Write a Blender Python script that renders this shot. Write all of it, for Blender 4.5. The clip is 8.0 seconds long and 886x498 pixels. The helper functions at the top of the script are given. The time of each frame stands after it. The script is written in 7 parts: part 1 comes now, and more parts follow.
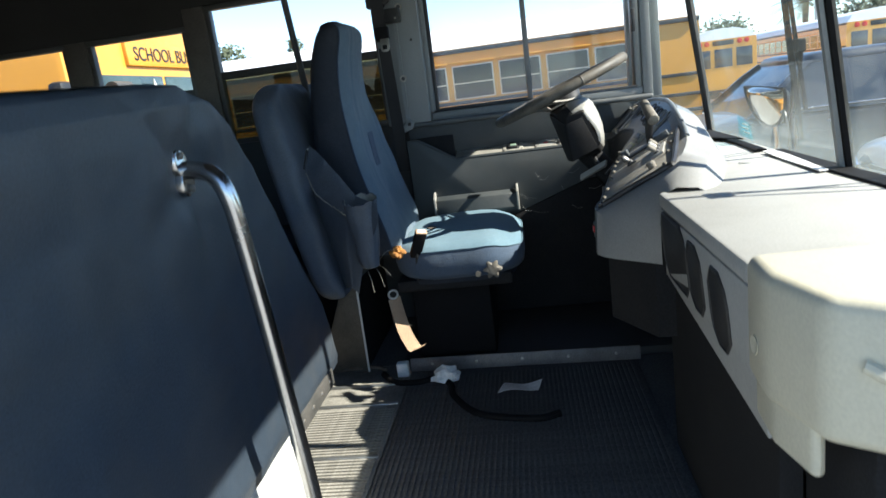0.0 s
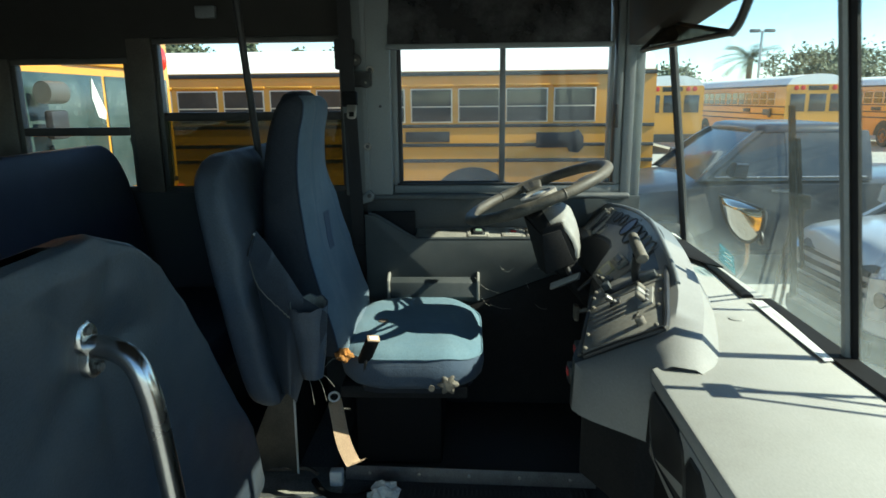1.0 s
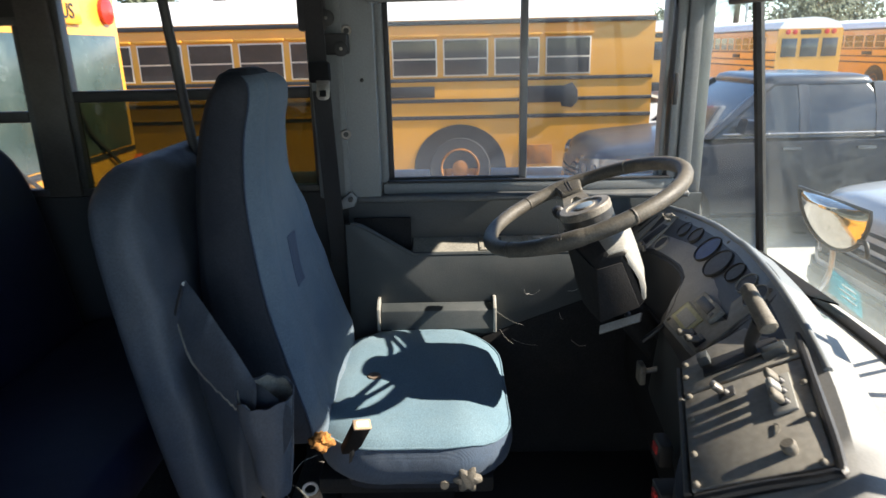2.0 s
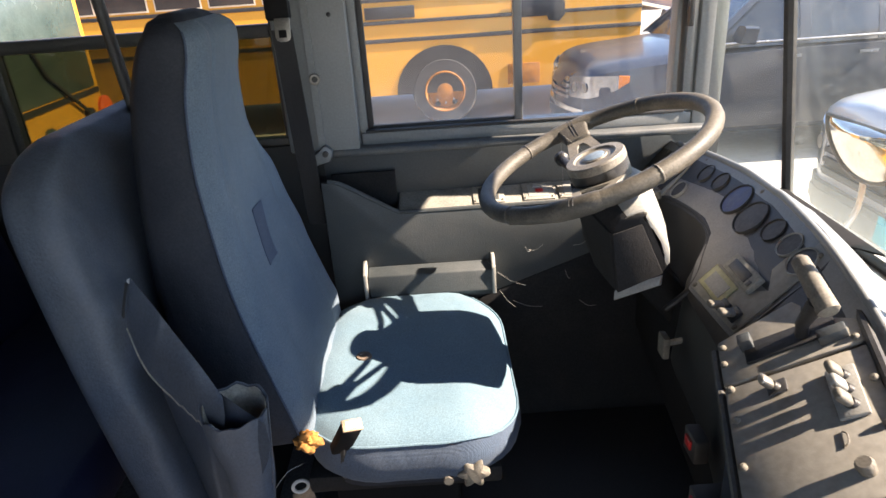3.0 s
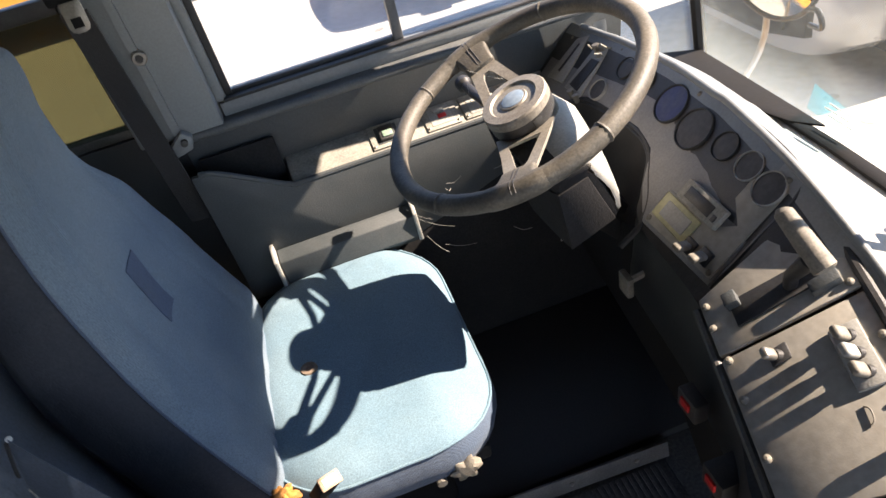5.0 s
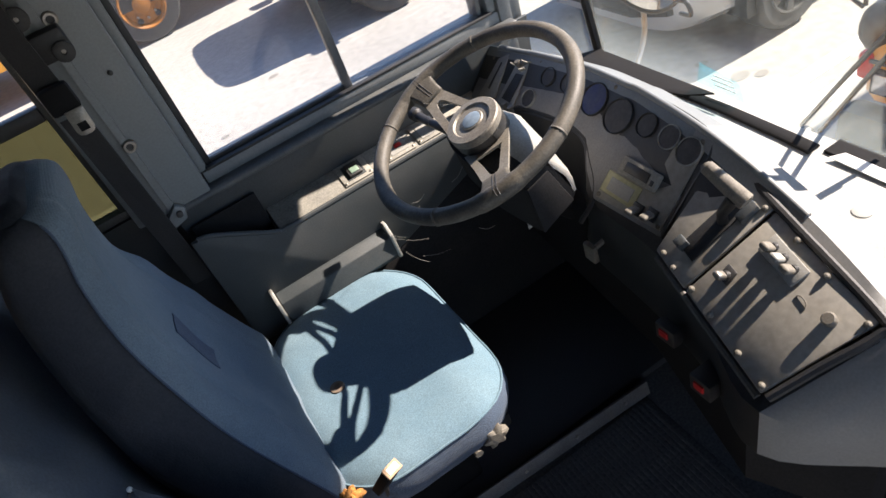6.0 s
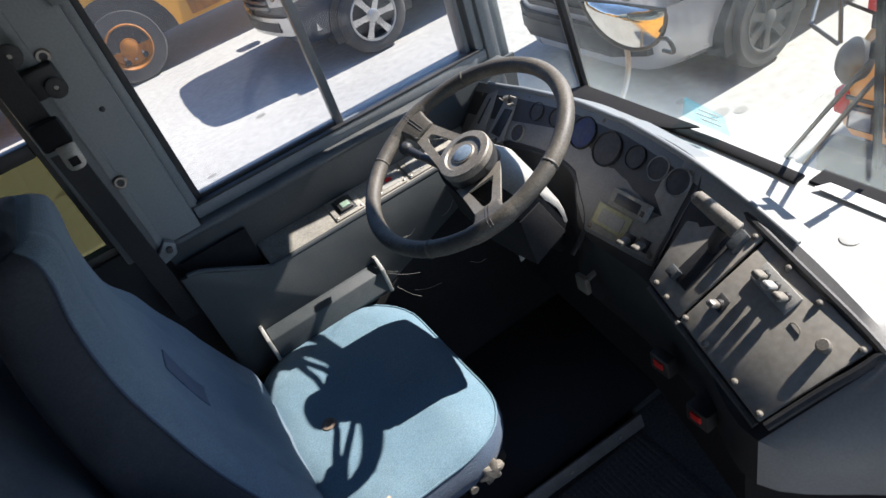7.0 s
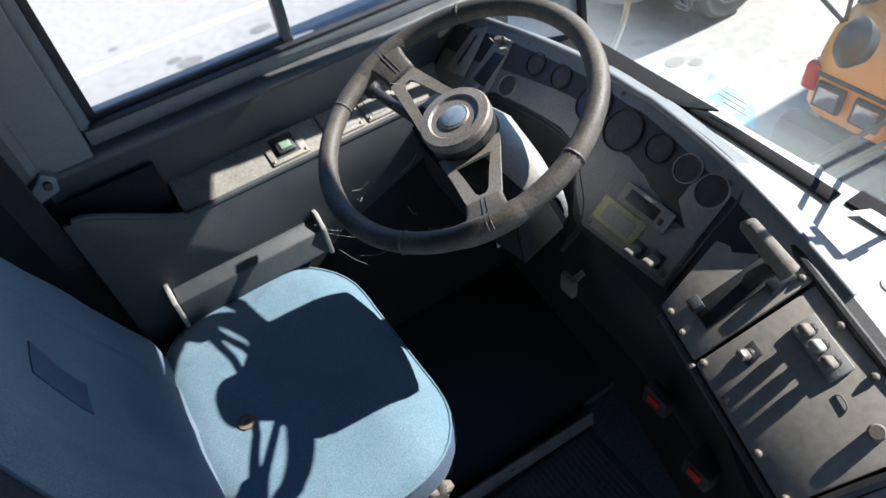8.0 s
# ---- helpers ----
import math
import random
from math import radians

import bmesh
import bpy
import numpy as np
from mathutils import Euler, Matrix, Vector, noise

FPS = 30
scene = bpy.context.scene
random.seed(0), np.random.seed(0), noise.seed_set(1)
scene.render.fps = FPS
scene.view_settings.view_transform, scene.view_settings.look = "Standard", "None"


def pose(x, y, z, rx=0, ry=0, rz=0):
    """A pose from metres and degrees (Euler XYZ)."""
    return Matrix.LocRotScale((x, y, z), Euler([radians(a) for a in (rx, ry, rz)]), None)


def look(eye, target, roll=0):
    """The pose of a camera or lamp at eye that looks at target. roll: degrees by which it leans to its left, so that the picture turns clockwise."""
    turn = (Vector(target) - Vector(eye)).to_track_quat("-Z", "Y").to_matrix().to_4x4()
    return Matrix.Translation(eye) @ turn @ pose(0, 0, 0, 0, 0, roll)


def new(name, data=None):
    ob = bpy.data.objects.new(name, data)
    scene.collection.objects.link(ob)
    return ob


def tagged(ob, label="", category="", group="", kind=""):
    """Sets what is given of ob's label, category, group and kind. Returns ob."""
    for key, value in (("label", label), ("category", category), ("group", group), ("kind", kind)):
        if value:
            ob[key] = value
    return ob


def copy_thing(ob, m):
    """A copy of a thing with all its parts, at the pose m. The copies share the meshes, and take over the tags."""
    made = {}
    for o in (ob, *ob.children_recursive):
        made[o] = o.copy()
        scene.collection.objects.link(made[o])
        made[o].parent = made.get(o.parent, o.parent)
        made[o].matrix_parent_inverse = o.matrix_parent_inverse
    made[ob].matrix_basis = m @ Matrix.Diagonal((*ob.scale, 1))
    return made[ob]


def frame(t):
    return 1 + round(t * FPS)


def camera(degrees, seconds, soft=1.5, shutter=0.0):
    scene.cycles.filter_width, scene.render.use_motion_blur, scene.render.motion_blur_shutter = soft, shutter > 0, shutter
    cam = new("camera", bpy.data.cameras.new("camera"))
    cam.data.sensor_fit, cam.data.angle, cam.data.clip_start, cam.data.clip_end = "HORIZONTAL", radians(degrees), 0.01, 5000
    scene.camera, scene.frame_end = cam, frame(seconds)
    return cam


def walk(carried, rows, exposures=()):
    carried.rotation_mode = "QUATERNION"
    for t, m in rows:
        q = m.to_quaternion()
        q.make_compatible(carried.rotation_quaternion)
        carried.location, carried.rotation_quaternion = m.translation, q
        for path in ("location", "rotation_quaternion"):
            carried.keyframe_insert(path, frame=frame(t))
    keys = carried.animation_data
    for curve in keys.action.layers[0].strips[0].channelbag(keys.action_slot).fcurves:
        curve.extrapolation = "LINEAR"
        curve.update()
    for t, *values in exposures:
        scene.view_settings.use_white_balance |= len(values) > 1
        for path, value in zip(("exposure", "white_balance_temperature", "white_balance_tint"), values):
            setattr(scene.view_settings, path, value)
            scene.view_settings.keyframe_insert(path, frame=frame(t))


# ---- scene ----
cam = camera(68.0, 8.0, shutter=0.3)
PATH = [
    (0, (0.069, 0.214, 0.888), (-0.2, 2.143, 0.434), -7.5),
    (0.5, (0.03, 0.309, 1.053), (-0.125, 2.236, 0.54), -5.9),
    (1, (0.004, 0.457, 1.12), (-0.077, 2.405, 0.677), -0.6),
    (1.2, (0.003, 0.519, 1.126), (-0.137, 2.465, 0.687), -0.5),
    (2.3, (-0.091, 1.143, 1.194), (-0.076, 3.021, 0.507), -2.2),
    (2.5, (-0.073, 1.165, 1.199), (-0.047, 3.02, 0.45), -2.8),
    (3, (-0.076, 1.22, 1.197), (-0.088, 3.049, 0.388), -4.0),
    (3.5, (-0.152, 1.316, 1.223), (-0.018, 3.093, 0.313), -3.7),
    (4, (-0.15, 1.298, 1.272), (0.083, 3.031, 0.301), -10.4),
    (4.5, (-0.11, 1.413, 1.239), (0.147, 3.107, 0.208), -13.4),
    (5, (-0.076, 1.5, 1.341), (0.123, 3.032, 0.072), -15.2),
    (5.2, (-0.074, 1.481, 1.387), (0.131, 2.997, 0.099), -17.4),
    (6.3, (-0.286, 1.375, 1.48), (0.241, 2.845, 0.231), -20.6),
    (6.5, (-0.298, 1.364, 1.484), (0.272, 2.856, 0.279), -19.5),
    (7, (-0.243, 1.402, 1.466), (0.287, 2.904, 0.257), -20.4),
    (7.5, (-0.17, 1.521, 1.413), (0.349, 2.983, 0.151), -17.1),
    (8, (-0.192, 1.694, 1.421), (0.422, 2.909, -0.045), -9.0),
]
walk(cam, [(t, look(eye, target, roll)) for t, eye, target, roll in PATH],
     exposures=[(0.0, 1.45, 6450, 6), (0.5, 1.0, 6650, -2), (1.2, 1.04, 6600, -10), (2.3, 1.78, 7300, 17), (3.5, 2.25, 7750, 19), (4.5, 2.2, 7700, 19), (5.2, 2.05, 7600, 20), (6.3, 1.4, 6750, 17), (8.0, 1.36, 6150, 13)])

# ---------------------------------------------------------------- light
world = bpy.data.worlds.new("world")
scene.world = world
world.use_nodes = True
wn = world.node_tree.nodes
sky = wn.new("ShaderNodeTexSky")
sky.sky_type = "NISHITA"
sky.sun_disc = False
sky.dust_density, sky.ozone_density, sky.altitude = 0.1, 3.0, 2000
SUN_TO = Vector((0.757, -0.075, 0.630)).normalized()
sky.sun_elevation = math.asin(SUN_TO.z)
sky.sun_rotation = math.atan2(SUN_TO.x, SUN_TO.y)
world.node_tree.links.new(sky.outputs[0], wn["Background"].inputs[0])
wn["Background"].inputs[1].default_value = 0.142
sun_data = bpy.data.lights.new("sun", "SUN")
sun_data.energy, sun_data.angle, sun_data.color = 5.0, radians(0.55), (1.0, 0.95, 0.86)
sun = new("sun", sun_data)
sun.matrix_world = look(SUN_TO * 30, (0, 0, 0))


# ---------------------------------------------------------------- materials
def material(name, color, rough=0.6, metal=0.0, second=None, scale=6.0, amount=0.5, grain=120.0, grain_amount=0.12,
             bump=0.15, bump_scale=200.0, coat=0.0, random_shift=0.0, folds=0.0, fold_scale=9.0, shine=0.5, depth=0.002):
    """A surface with stains at one scale and grain at a finer one."""
    m = bpy.data.materials.new(name)
    m.use_nodes = True
    t, n = m.node_tree, m.node_tree.nodes
    p = n["Principled BSDF"]
    co = n.new("ShaderNodeTexCoord")
    second = second or tuple(c * 0.55 for c in color)
    n1 = n.new("ShaderNodeTexNoise")
    n1.inputs["Scale"].default_value, n1.inputs["Detail"].default_value, n1.inputs["Roughness"].default_value = scale, 6, 0.62
    n2 = n.new("ShaderNodeTexNoise")
    n2.inputs["Scale"].default_value, n2.inputs["Detail"].default_value = grain, 3
    ramp = n.new("ShaderNodeMapRange")
    ramp.inputs[1].default_value, ramp.inputs[2].default_value = 0.42, 0.72
    ramp.inputs[3].default_value, ramp.inputs[4].default_value = 0.0, amount
    mix = n.new("ShaderNodeMix")
    mix.data_type = "RGBA"
    mix.inputs[6].default_value, mix.inputs[7].default_value = (*color, 1), (*second, 1)
    g = n.new("ShaderNodeMapRange")
    g.inputs[1].default_value, g.inputs[2].default_value = 0.3, 0.7
    g.inputs[3].default_value, g.inputs[4].default_value = 1 - grain_amount, 1 + grain_amount
    mul = n.new("ShaderNodeMix")
    mul.data_type, mul.blend_type = "RGBA", "MULTIPLY"
    mul.inputs[0].default_value = 1.0
    link = t.links.new
    for noise_node in (n1, n2):
        link(co.outputs["Object"], noise_node.inputs["Vector"])
    link(n1.outputs[0], ramp.inputs[0]); link(ramp.outputs[0], mix.inputs[0])
    link(n2.outputs[0], g.inputs[0])
    link(mix.outputs[2], mul.inputs[6]); link(g.outputs[0], mul.inputs[7])
    out = mul.outputs[2]
    if random_shift:
        info = n.new("ShaderNodeObjectInfo")
        r = n.new("ShaderNodeMapRange")
        r.inputs[3].default_value, r.inputs[4].default_value = 1 - random_shift, 1 + random_shift
        link(info.outputs["Random"], r.inputs[0])
        m2 = n.new("ShaderNodeMix")
        m2.data_type, m2.blend_type = "RGBA", "MULTIPLY"
        m2.inputs[0].default_value = 1.0
        link(out, m2.inputs[6]); link(r.outputs[0], m2.inputs[7])
        out = m2.outputs[2]
    link(out, p.inputs["Base Color"])
    rr = n.new("ShaderNodeMapRange")
    rr.inputs[3].default_value, rr.inputs[4].default_value = max(rough - 0.12, 0.03), min(rough + 0.12, 1)
    link(n1.outputs[0], rr.inputs[0]); link(rr.outputs[0], p.inputs["Roughness"])
    p.inputs["Metallic"].default_value = metal
    p.inputs["Coat Weight"].default_value = coat
    p.inputs["Specular IOR Level"].default_value = shine
    if bump:
        n3 = n.new("ShaderNodeTexNoise")
        n3.inputs["Scale"].default_value, n3.inputs["Detail"].default_value = bump_scale, 4
        link(co.outputs["Object"], n3.inputs["Vector"])
        b = n.new("ShaderNodeBump")
        b.inputs["Strength"].default_value, b.inputs["Distance"].default_value = bump, depth
        link(n3.outputs[0], b.inputs["Height"]); link(b.outputs[0], p.inputs["Normal"])
        if folds:
            n4 = n.new("ShaderNodeTexNoise")
            n4.inputs["Scale"].default_value, n4.inputs["Detail"].default_value, n4.inputs["Distortion"].default_value = fold_scale, 2, 0.2
            link(co.outputs["Object"], n4.inputs["Vector"])
            b4 = n.new("ShaderNodeBump")
            b4.inputs["Strength"].default_value, b4.inputs["Distance"].default_value = folds, 0.02
            link(n4.outputs[0], b4.inputs["Height"]); link(b4.outputs[0], b.inputs["Normal"])
    return m


def fabric(name, color, second, thread=900.0, rough=0.9):
    """Woven cloth: crossed threads as relief over faded patches."""
    m = material(name, color, rough, 0, second, 5.0, 0.7, 420.0, 0.22, 0.0)
    t, n = m.node_tree, m.node_tree.nodes
    co = n.new("ShaderNodeTexCoord")
    waves = []
    for axis in "XY":
        w = n.new("ShaderNodeTexWave")
        w.bands_direction = axis
        w.inputs["Scale"].default_value, w.inputs["Distortion"].default_value = thread / 6, 1.5
        t.links.new(co.outputs["Object"], w.inputs["Vector"])
        waves.append(w)
    add = n.new("ShaderNodeMath")
    t.links.new(waves[0].outputs[1], add.inputs[0]); t.links.new(waves[1].outputs[1], add.inputs[1])
    b = n.new("ShaderNodeBump")
    b.inputs["Strength"].default_value, b.inputs["Distance"].default_value = 0.25, 0.001
    t.links.new(add.outputs[0], b.inputs["Height"])
    puckers, soft = n.new("ShaderNodeTexNoise"), n.new("ShaderNodeBump")
    puckers.inputs["Scale"].default_value, puckers.inputs["Detail"].default_value, puckers.inputs["Distortion"].default_value = 8.0, 2, 0.5
    soft.inputs["Strength"].default_value, soft.inputs["Distance"].default_value = 0.28, 0.02
    t.links.new(co.outputs["Object"], puckers.inputs["Vector"])
    t.links.new(puckers.outputs[0], soft.inputs["Height"])
    t.links.new(soft.outputs[0], b.inputs["Normal"])
    p = n["Principled BSDF"]
    t.links.new(b.outputs[0], p.inputs["Normal"])
    p.inputs["Sheen Weight"].default_value = 0.06
    p.inputs["Sheen Roughness"].default_value = 0.5
    return m


def glass(name, dirt=0.1, tint=(0.97, 0.99, 0.98), dirt_color=(0.75, 0.76, 0.74), scale=5.0, settled_haze=0.0):
    """Window glass: clear, mirroring at grazing angles, with dust and smears on it, and dust with painted haze at its
    foot.
    """
    m = bpy.data.materials.new(name)
    m.use_nodes = True
    t, n = m.node_tree, m.node_tree.nodes
    n.remove(n["Principled BSDF"])
    clear, gloss, film = n.new("ShaderNodeBsdfTransparent"), n.new("ShaderNodeBsdfGlossy"), n.new("ShaderNodeBsdfDiffuse")
    trans = n.new("ShaderNodeBsdfTranslucent")
    clear.inputs[0].default_value, gloss.inputs[1].default_value = (*tint, 1), 0.02
    film.inputs[0].default_value = trans.inputs[0].default_value = (*dirt_color, 1)
    face = n.new("ShaderNodeLayerWeight")
    face.inputs[0].default_value = 0.5
    power, fr = n.new("ShaderNodeMath"), n.new("ShaderNodeMath")
    power.operation, power.inputs[1].default_value = "POWER", 4.5
    fr.operation, fr.inputs[1].default_value, fr.inputs[2].default_value = "MULTIPLY_ADD", 0.30, 0.02
    t.links.new(face.outputs["Facing"], power.inputs[0])
    t.links.new(power.outputs[0], fr.inputs[0])
    co = n.new("ShaderNodeTexCoord")
    noise1, noise2 = n.new("ShaderNodeTexNoise"), n.new("ShaderNodeTexNoise")
    noise1.inputs["Scale"].default_value, noise1.inputs["Detail"].default_value = scale, 5
    noise2.inputs["Scale"].default_value, noise2.inputs["Detail"].default_value = scale * 14, 6
    rng = n.new("ShaderNodeMapRange")
    rng.inputs[1].default_value, rng.inputs[2].default_value = 0.16, 0.5
    rng.inputs[3].default_value, rng.inputs[4].default_value = dirt * 0.25, dirt
    prod = n.new("ShaderNodeMath")
    prod.operation = "MULTIPLY"
    link = t.links.new
    for k in (noise1, noise2):
        link(co.outputs["Object"], k.inputs["Vector"])
    link(noise1.outputs[0], prod.inputs[0]); link(noise2.outputs[0], prod.inputs[1]); link(prod.outputs[0], rng.inputs[0])
    amount = rng.outputs[0]
    if settled_haze:
        sep, low, add = n.new("ShaderNodeSeparateXYZ"), n.new("ShaderNodeMapRange"), n.new("ShaderNodeMath")
        low.inputs[1].default_value, low.inputs[2].default_value = 0.19, 0.0
        low.inputs[3].default_value, low.inputs[4].default_value = 0.0, settled_haze
        low.interpolation_type = "SMOOTHERSTEP"
        link(co.outputs["Object"], sep.inputs[0]); link(sep.outputs[2], low.inputs[0])
        link(rng.outputs[0], add.inputs[0]); link(low.outputs[0], add.inputs[1])
        amount = add.outputs[0]
    both = n.new("ShaderNodeMixShader")
    both.inputs[0].default_value = 0.6
    link(film.outputs[0], both.inputs[1]); link(trans.outputs[0], both.inputs[2])
    a, b = n.new("ShaderNodeMixShader"), n.new("ShaderNodeMixShader")
    link(fr.outputs[0], a.inputs[0]); link(clear.outputs[0], a.inputs[1]); link(gloss.outputs[0], a.inputs[2])
    link(amount, b.inputs[0]); link(a.outputs[0], b.inputs[1]); link(both.outputs[0], b.inputs[2])
    link(b.outputs[0], n["Material Output"].inputs[0])
    return m


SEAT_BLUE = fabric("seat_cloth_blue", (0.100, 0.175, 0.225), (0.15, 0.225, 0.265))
BACK_BLUE = fabric("seat_cloth_slate", (0.080, 0.118, 0.158), (0.140, 0.178, 0.208), 700)
PATCH_BLUE = fabric("seat_cloth_patch", (0.035, 0.055, 0.095), (0.05, 0.075, 0.115), 700)
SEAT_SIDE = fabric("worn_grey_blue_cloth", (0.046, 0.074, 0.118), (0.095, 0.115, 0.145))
SIDE_VINYL = material("navy_vinyl_worn", (0.020, 0.024, 0.033), 0.76, 0, (0.042, 0.046, 0.054), 7, 0.6, 260, 0.15, 0.3, 300, folds=0.45, fold_scale=11, shine=0.22)
BARRIER_VINYL = material("slate_blue_vinyl", (0.028, 0.040, 0.056), 0.52, 0, (0.046, 0.053, 0.060), 5, 0.8, 240, 0.15, 0.35, 260, folds=0.8, fold_scale=5)
DRIVER_BARRIER = material("faded_slate_vinyl", (0.055, 0.070, 0.094), 0.6, 0, (0.092, 0.100, 0.113), 6, 0.8, 240, 0.15, 0.35, 260, folds=0.85, fold_scale=7)
PASSENGER_VINYL = material("navy_vinyl", (0.014, 0.018, 0.045), 0.5, 0, (0.02, 0.024, 0.04), 5, 0.6, 200, 0.12, 0.3, 260, folds=0.3, fold_scale=6)
RUBBER_FLOOR = material("black_rubber", (0.118, 0.115, 0.110), 0.8, 0, (0.175, 0.167, 0.156), 7, 0.6, 150, 0.3, 0.4, 160, shine=0.2)
RUBBER_WORN = material("dusty_rubber", (0.280, 0.266, 0.231), 0.85, 0, (0.098, 0.095, 0.087), 9, 0.7, 150, 0.25, 0.4, 180)
GREY_PANEL = material("grey_moulded_panel", (0.043, 0.051, 0.054), 0.55, 0, (0.075, 0.077, 0.075), 6, 0.7, 300, 0.15, 0.35, 420)
GREY_PAINT = material("grey_painted_metal", (0.165, 0.178, 0.182), 0.45, 0, (0.145, 0.153, 0.153), 5, 0.6, 220, 0.08, 0.15, 300)
WALL_DARK = material("dark_grey_wall_paint", (0.05, 0.050, 0.051), 0.65, 0, (0.06, 0.058, 0.055), 5, 0.6, 220, 0.1, 0.15, 300)
KICK_PLATE = material("dusty_brown_metal", (0.085, 0.074, 0.058), 0.6, 0.1, (0.04, 0.036, 0.03), 9, 0.8, 200, 0.2, 0.15, 220)
DARK_METAL = material("dark_painted_metal", (0.07, 0.07, 0.065), 0.5, 0.2, (0.12, 0.11, 0.1), 9, 0.7, 240, 0.2, 0.2, 220)
FRAME_ALU = material("brushed_aluminium", (0.42, 0.43, 0.43), 0.38, 0.85, (0.3, 0.3, 0.29), 9, 0.6, 260, 0.12, 0.12, 300)
SASH_ALU = material("dull_sash_aluminium", (0.17, 0.175, 0.18), 0.45, 0.5, (0.11, 0.11, 0.11), 9, 0.6, 260, 0.12, 0.1, 300)
CHROME = material("polished_steel", (0.5, 0.5, 0.5), 0.24, 1.0, (0.36, 0.36, 0.35), 12, 0.35, 260, 0.06, 0.05, 300)
WHITE_SHELL = material("light_grey_moulding", (0.38, 0.38, 0.357), 0.62, 0, (0.29, 0.285, 0.262), 5, 0.6, 260, 0.09, 0.12, 420)
POD_GREY = material("grey_pod_moulding", (0.26, 0.26, 0.25), 0.55, 0, (0.20, 0.197, 0.187), 6, 0.6, 260, 0.08, 0.1, 420)
CREAM_SHELL = material("cream_moulding", (0.57, 0.535, 0.41), 0.58, 0, (0.45, 0.42, 0.325), 5, 0.6, 240, 0.06, 0.08, 420)
LEDGE_DUST = material("dusty_pale_ledge", (0.3, 0.285, 0.245), 0.8, 0, (0.17, 0.165, 0.15), 16, 0.8, 220, 0.2, 0.3, 300)
SILL_GREY = material("dusty_grey_sill", (0.075, 0.082, 0.085), 0.55, 0, (0.16, 0.155, 0.14), 10, 0.7, 220, 0.15, 0.1, 300)
COLUMN_GREY = material("dusty_grey_plastic", (0.304, 0.300, 0.276), 0.5, 0, (0.208, 0.200, 0.180), 12, 0.7, 260, 0.12, 0.25, 380)
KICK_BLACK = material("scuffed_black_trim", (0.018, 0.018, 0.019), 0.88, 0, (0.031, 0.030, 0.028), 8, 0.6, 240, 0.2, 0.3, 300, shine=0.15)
WHITE_METAL = material("scuffed_white_metal", (0.62, 0.62, 0.6), 0.5, 0, (0.42, 0.41, 0.38), 8, 0.7, 200, 0.08, 0.15, 200)
# Darker twin of DASH_PANEL: the shade on the gauges is in its colour.
GAUGE_PANEL = material("gauge_panel_shade_tone", (0.18, 0.178, 0.180), 0.6, 0, (0.26, 0.254, 0.243), 9, 0.75, 300, 0.12, 0.08, 420)
DASH_PANEL = material("dusty_black_panel", (0.265, 0.25, 0.218), 0.7, 0, (0.38, 0.355, 0.30), 7, 0.8, 90, 0.12, 0.07, 420)
BLACK_PLASTIC = material("black_plastic", (0.02, 0.02, 0.021), 0.48, 0, (0.06, 0.058, 0.055), 12, 0.6, 300, 0.2, 0.25, 380)
WHEEL_RUBBER = material("worn_wheel_rubber", (0.062, 0.056, 0.046), 0.6, 0, (0.15, 0.132, 0.105), 14, 0.8, 260, 0.25, 0.3, 260)
SPOKE_METAL = material("dusty_spoke_metal", (0.25, 0.232, 0.20), 0.58, 0.4, (0.15, 0.13, 0.11), 18, 0.7, 260, 0.2, 0.2, 260)
DUSTY_KNOB = material("dusty_knob", (0.167, 0.152, 0.124), 0.7, 0, (0.099, 0.087, 0.074), 40, 0.8, 300, 0.2, 0.2, 300)
STEEL_BITS = material("dull_steel", (0.33, 0.31, 0.28), 0.42, 0.8, (0.2, 0.18, 0.15), 40, 0.7, 300, 0.12, 0.1, 300)
POST_PAINT = material("dull_brown_grey_paint", (0.10, 0.088, 0.075), 0.5, 0.1, (0.06, 0.05, 0.042), 8, 0.6, 200, 0.12, 0.1, 240)
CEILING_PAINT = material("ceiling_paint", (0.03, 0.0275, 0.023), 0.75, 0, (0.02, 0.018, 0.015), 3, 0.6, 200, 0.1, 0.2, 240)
STRIP_ALU = material("scuffed_dull_aluminium", (0.17, 0.16, 0.155), 0.55, 0.3, (0.09, 0.085, 0.082), 14, 0.7, 260, 0.2, 0.2, 260)
DEEP_RUBBER = material("deep_black_rubber", (0.006, 0.006, 0.007), 0.8, 0, (0.014, 0.0135, 0.013), 20, 0.4, shine=0.2)
GASKET = material("black_gasket", (0.016, 0.016, 0.017), 0.6, 0, (0.05, 0.05, 0.048), 14, 0.5, 200, 0.2, 0.2, 240)
WEBBING = fabric("black_webbing", (0.02, 0.02, 0.022), (0.04, 0.038, 0.036), 1500)
TAN_WEBBING = fabric("tan_webbing", (0.45, 0.31, 0.2), (0.3, 0.2, 0.13), 1500)
ORANGE_PLASTIC = material("orange_foam", (0.42, 0.18, 0.04), 0.85, 0, (0.13, 0.065, 0.025), 55, 0.9, bump=0.6, bump_scale=260)
RED_PAINT = material("red_plastic", (0.6, 0.02, 0.02), 0.4)
GREEN_PLASTIC = material("green_lens", (0.24, 0.34, 0.26), 0.4)
BLUE_LENS = material("blue_gauge_lens", (0.045, 0.05, 0.12), 0.4, 0, (0.08, 0.08, 0.085), 30, 0.7, shine=0.3)
DARK_LENS = material("dark_gauge_lens", (0.06, 0.058, 0.058), 0.5, 0, (0.095, 0.09, 0.085), 30, 0.6, shine=0.25)
PAPER = material("crumpled_paper", (0.78, 0.77, 0.74), 0.8, 0, (0.6, 0.58, 0.55), 30, 0.5)
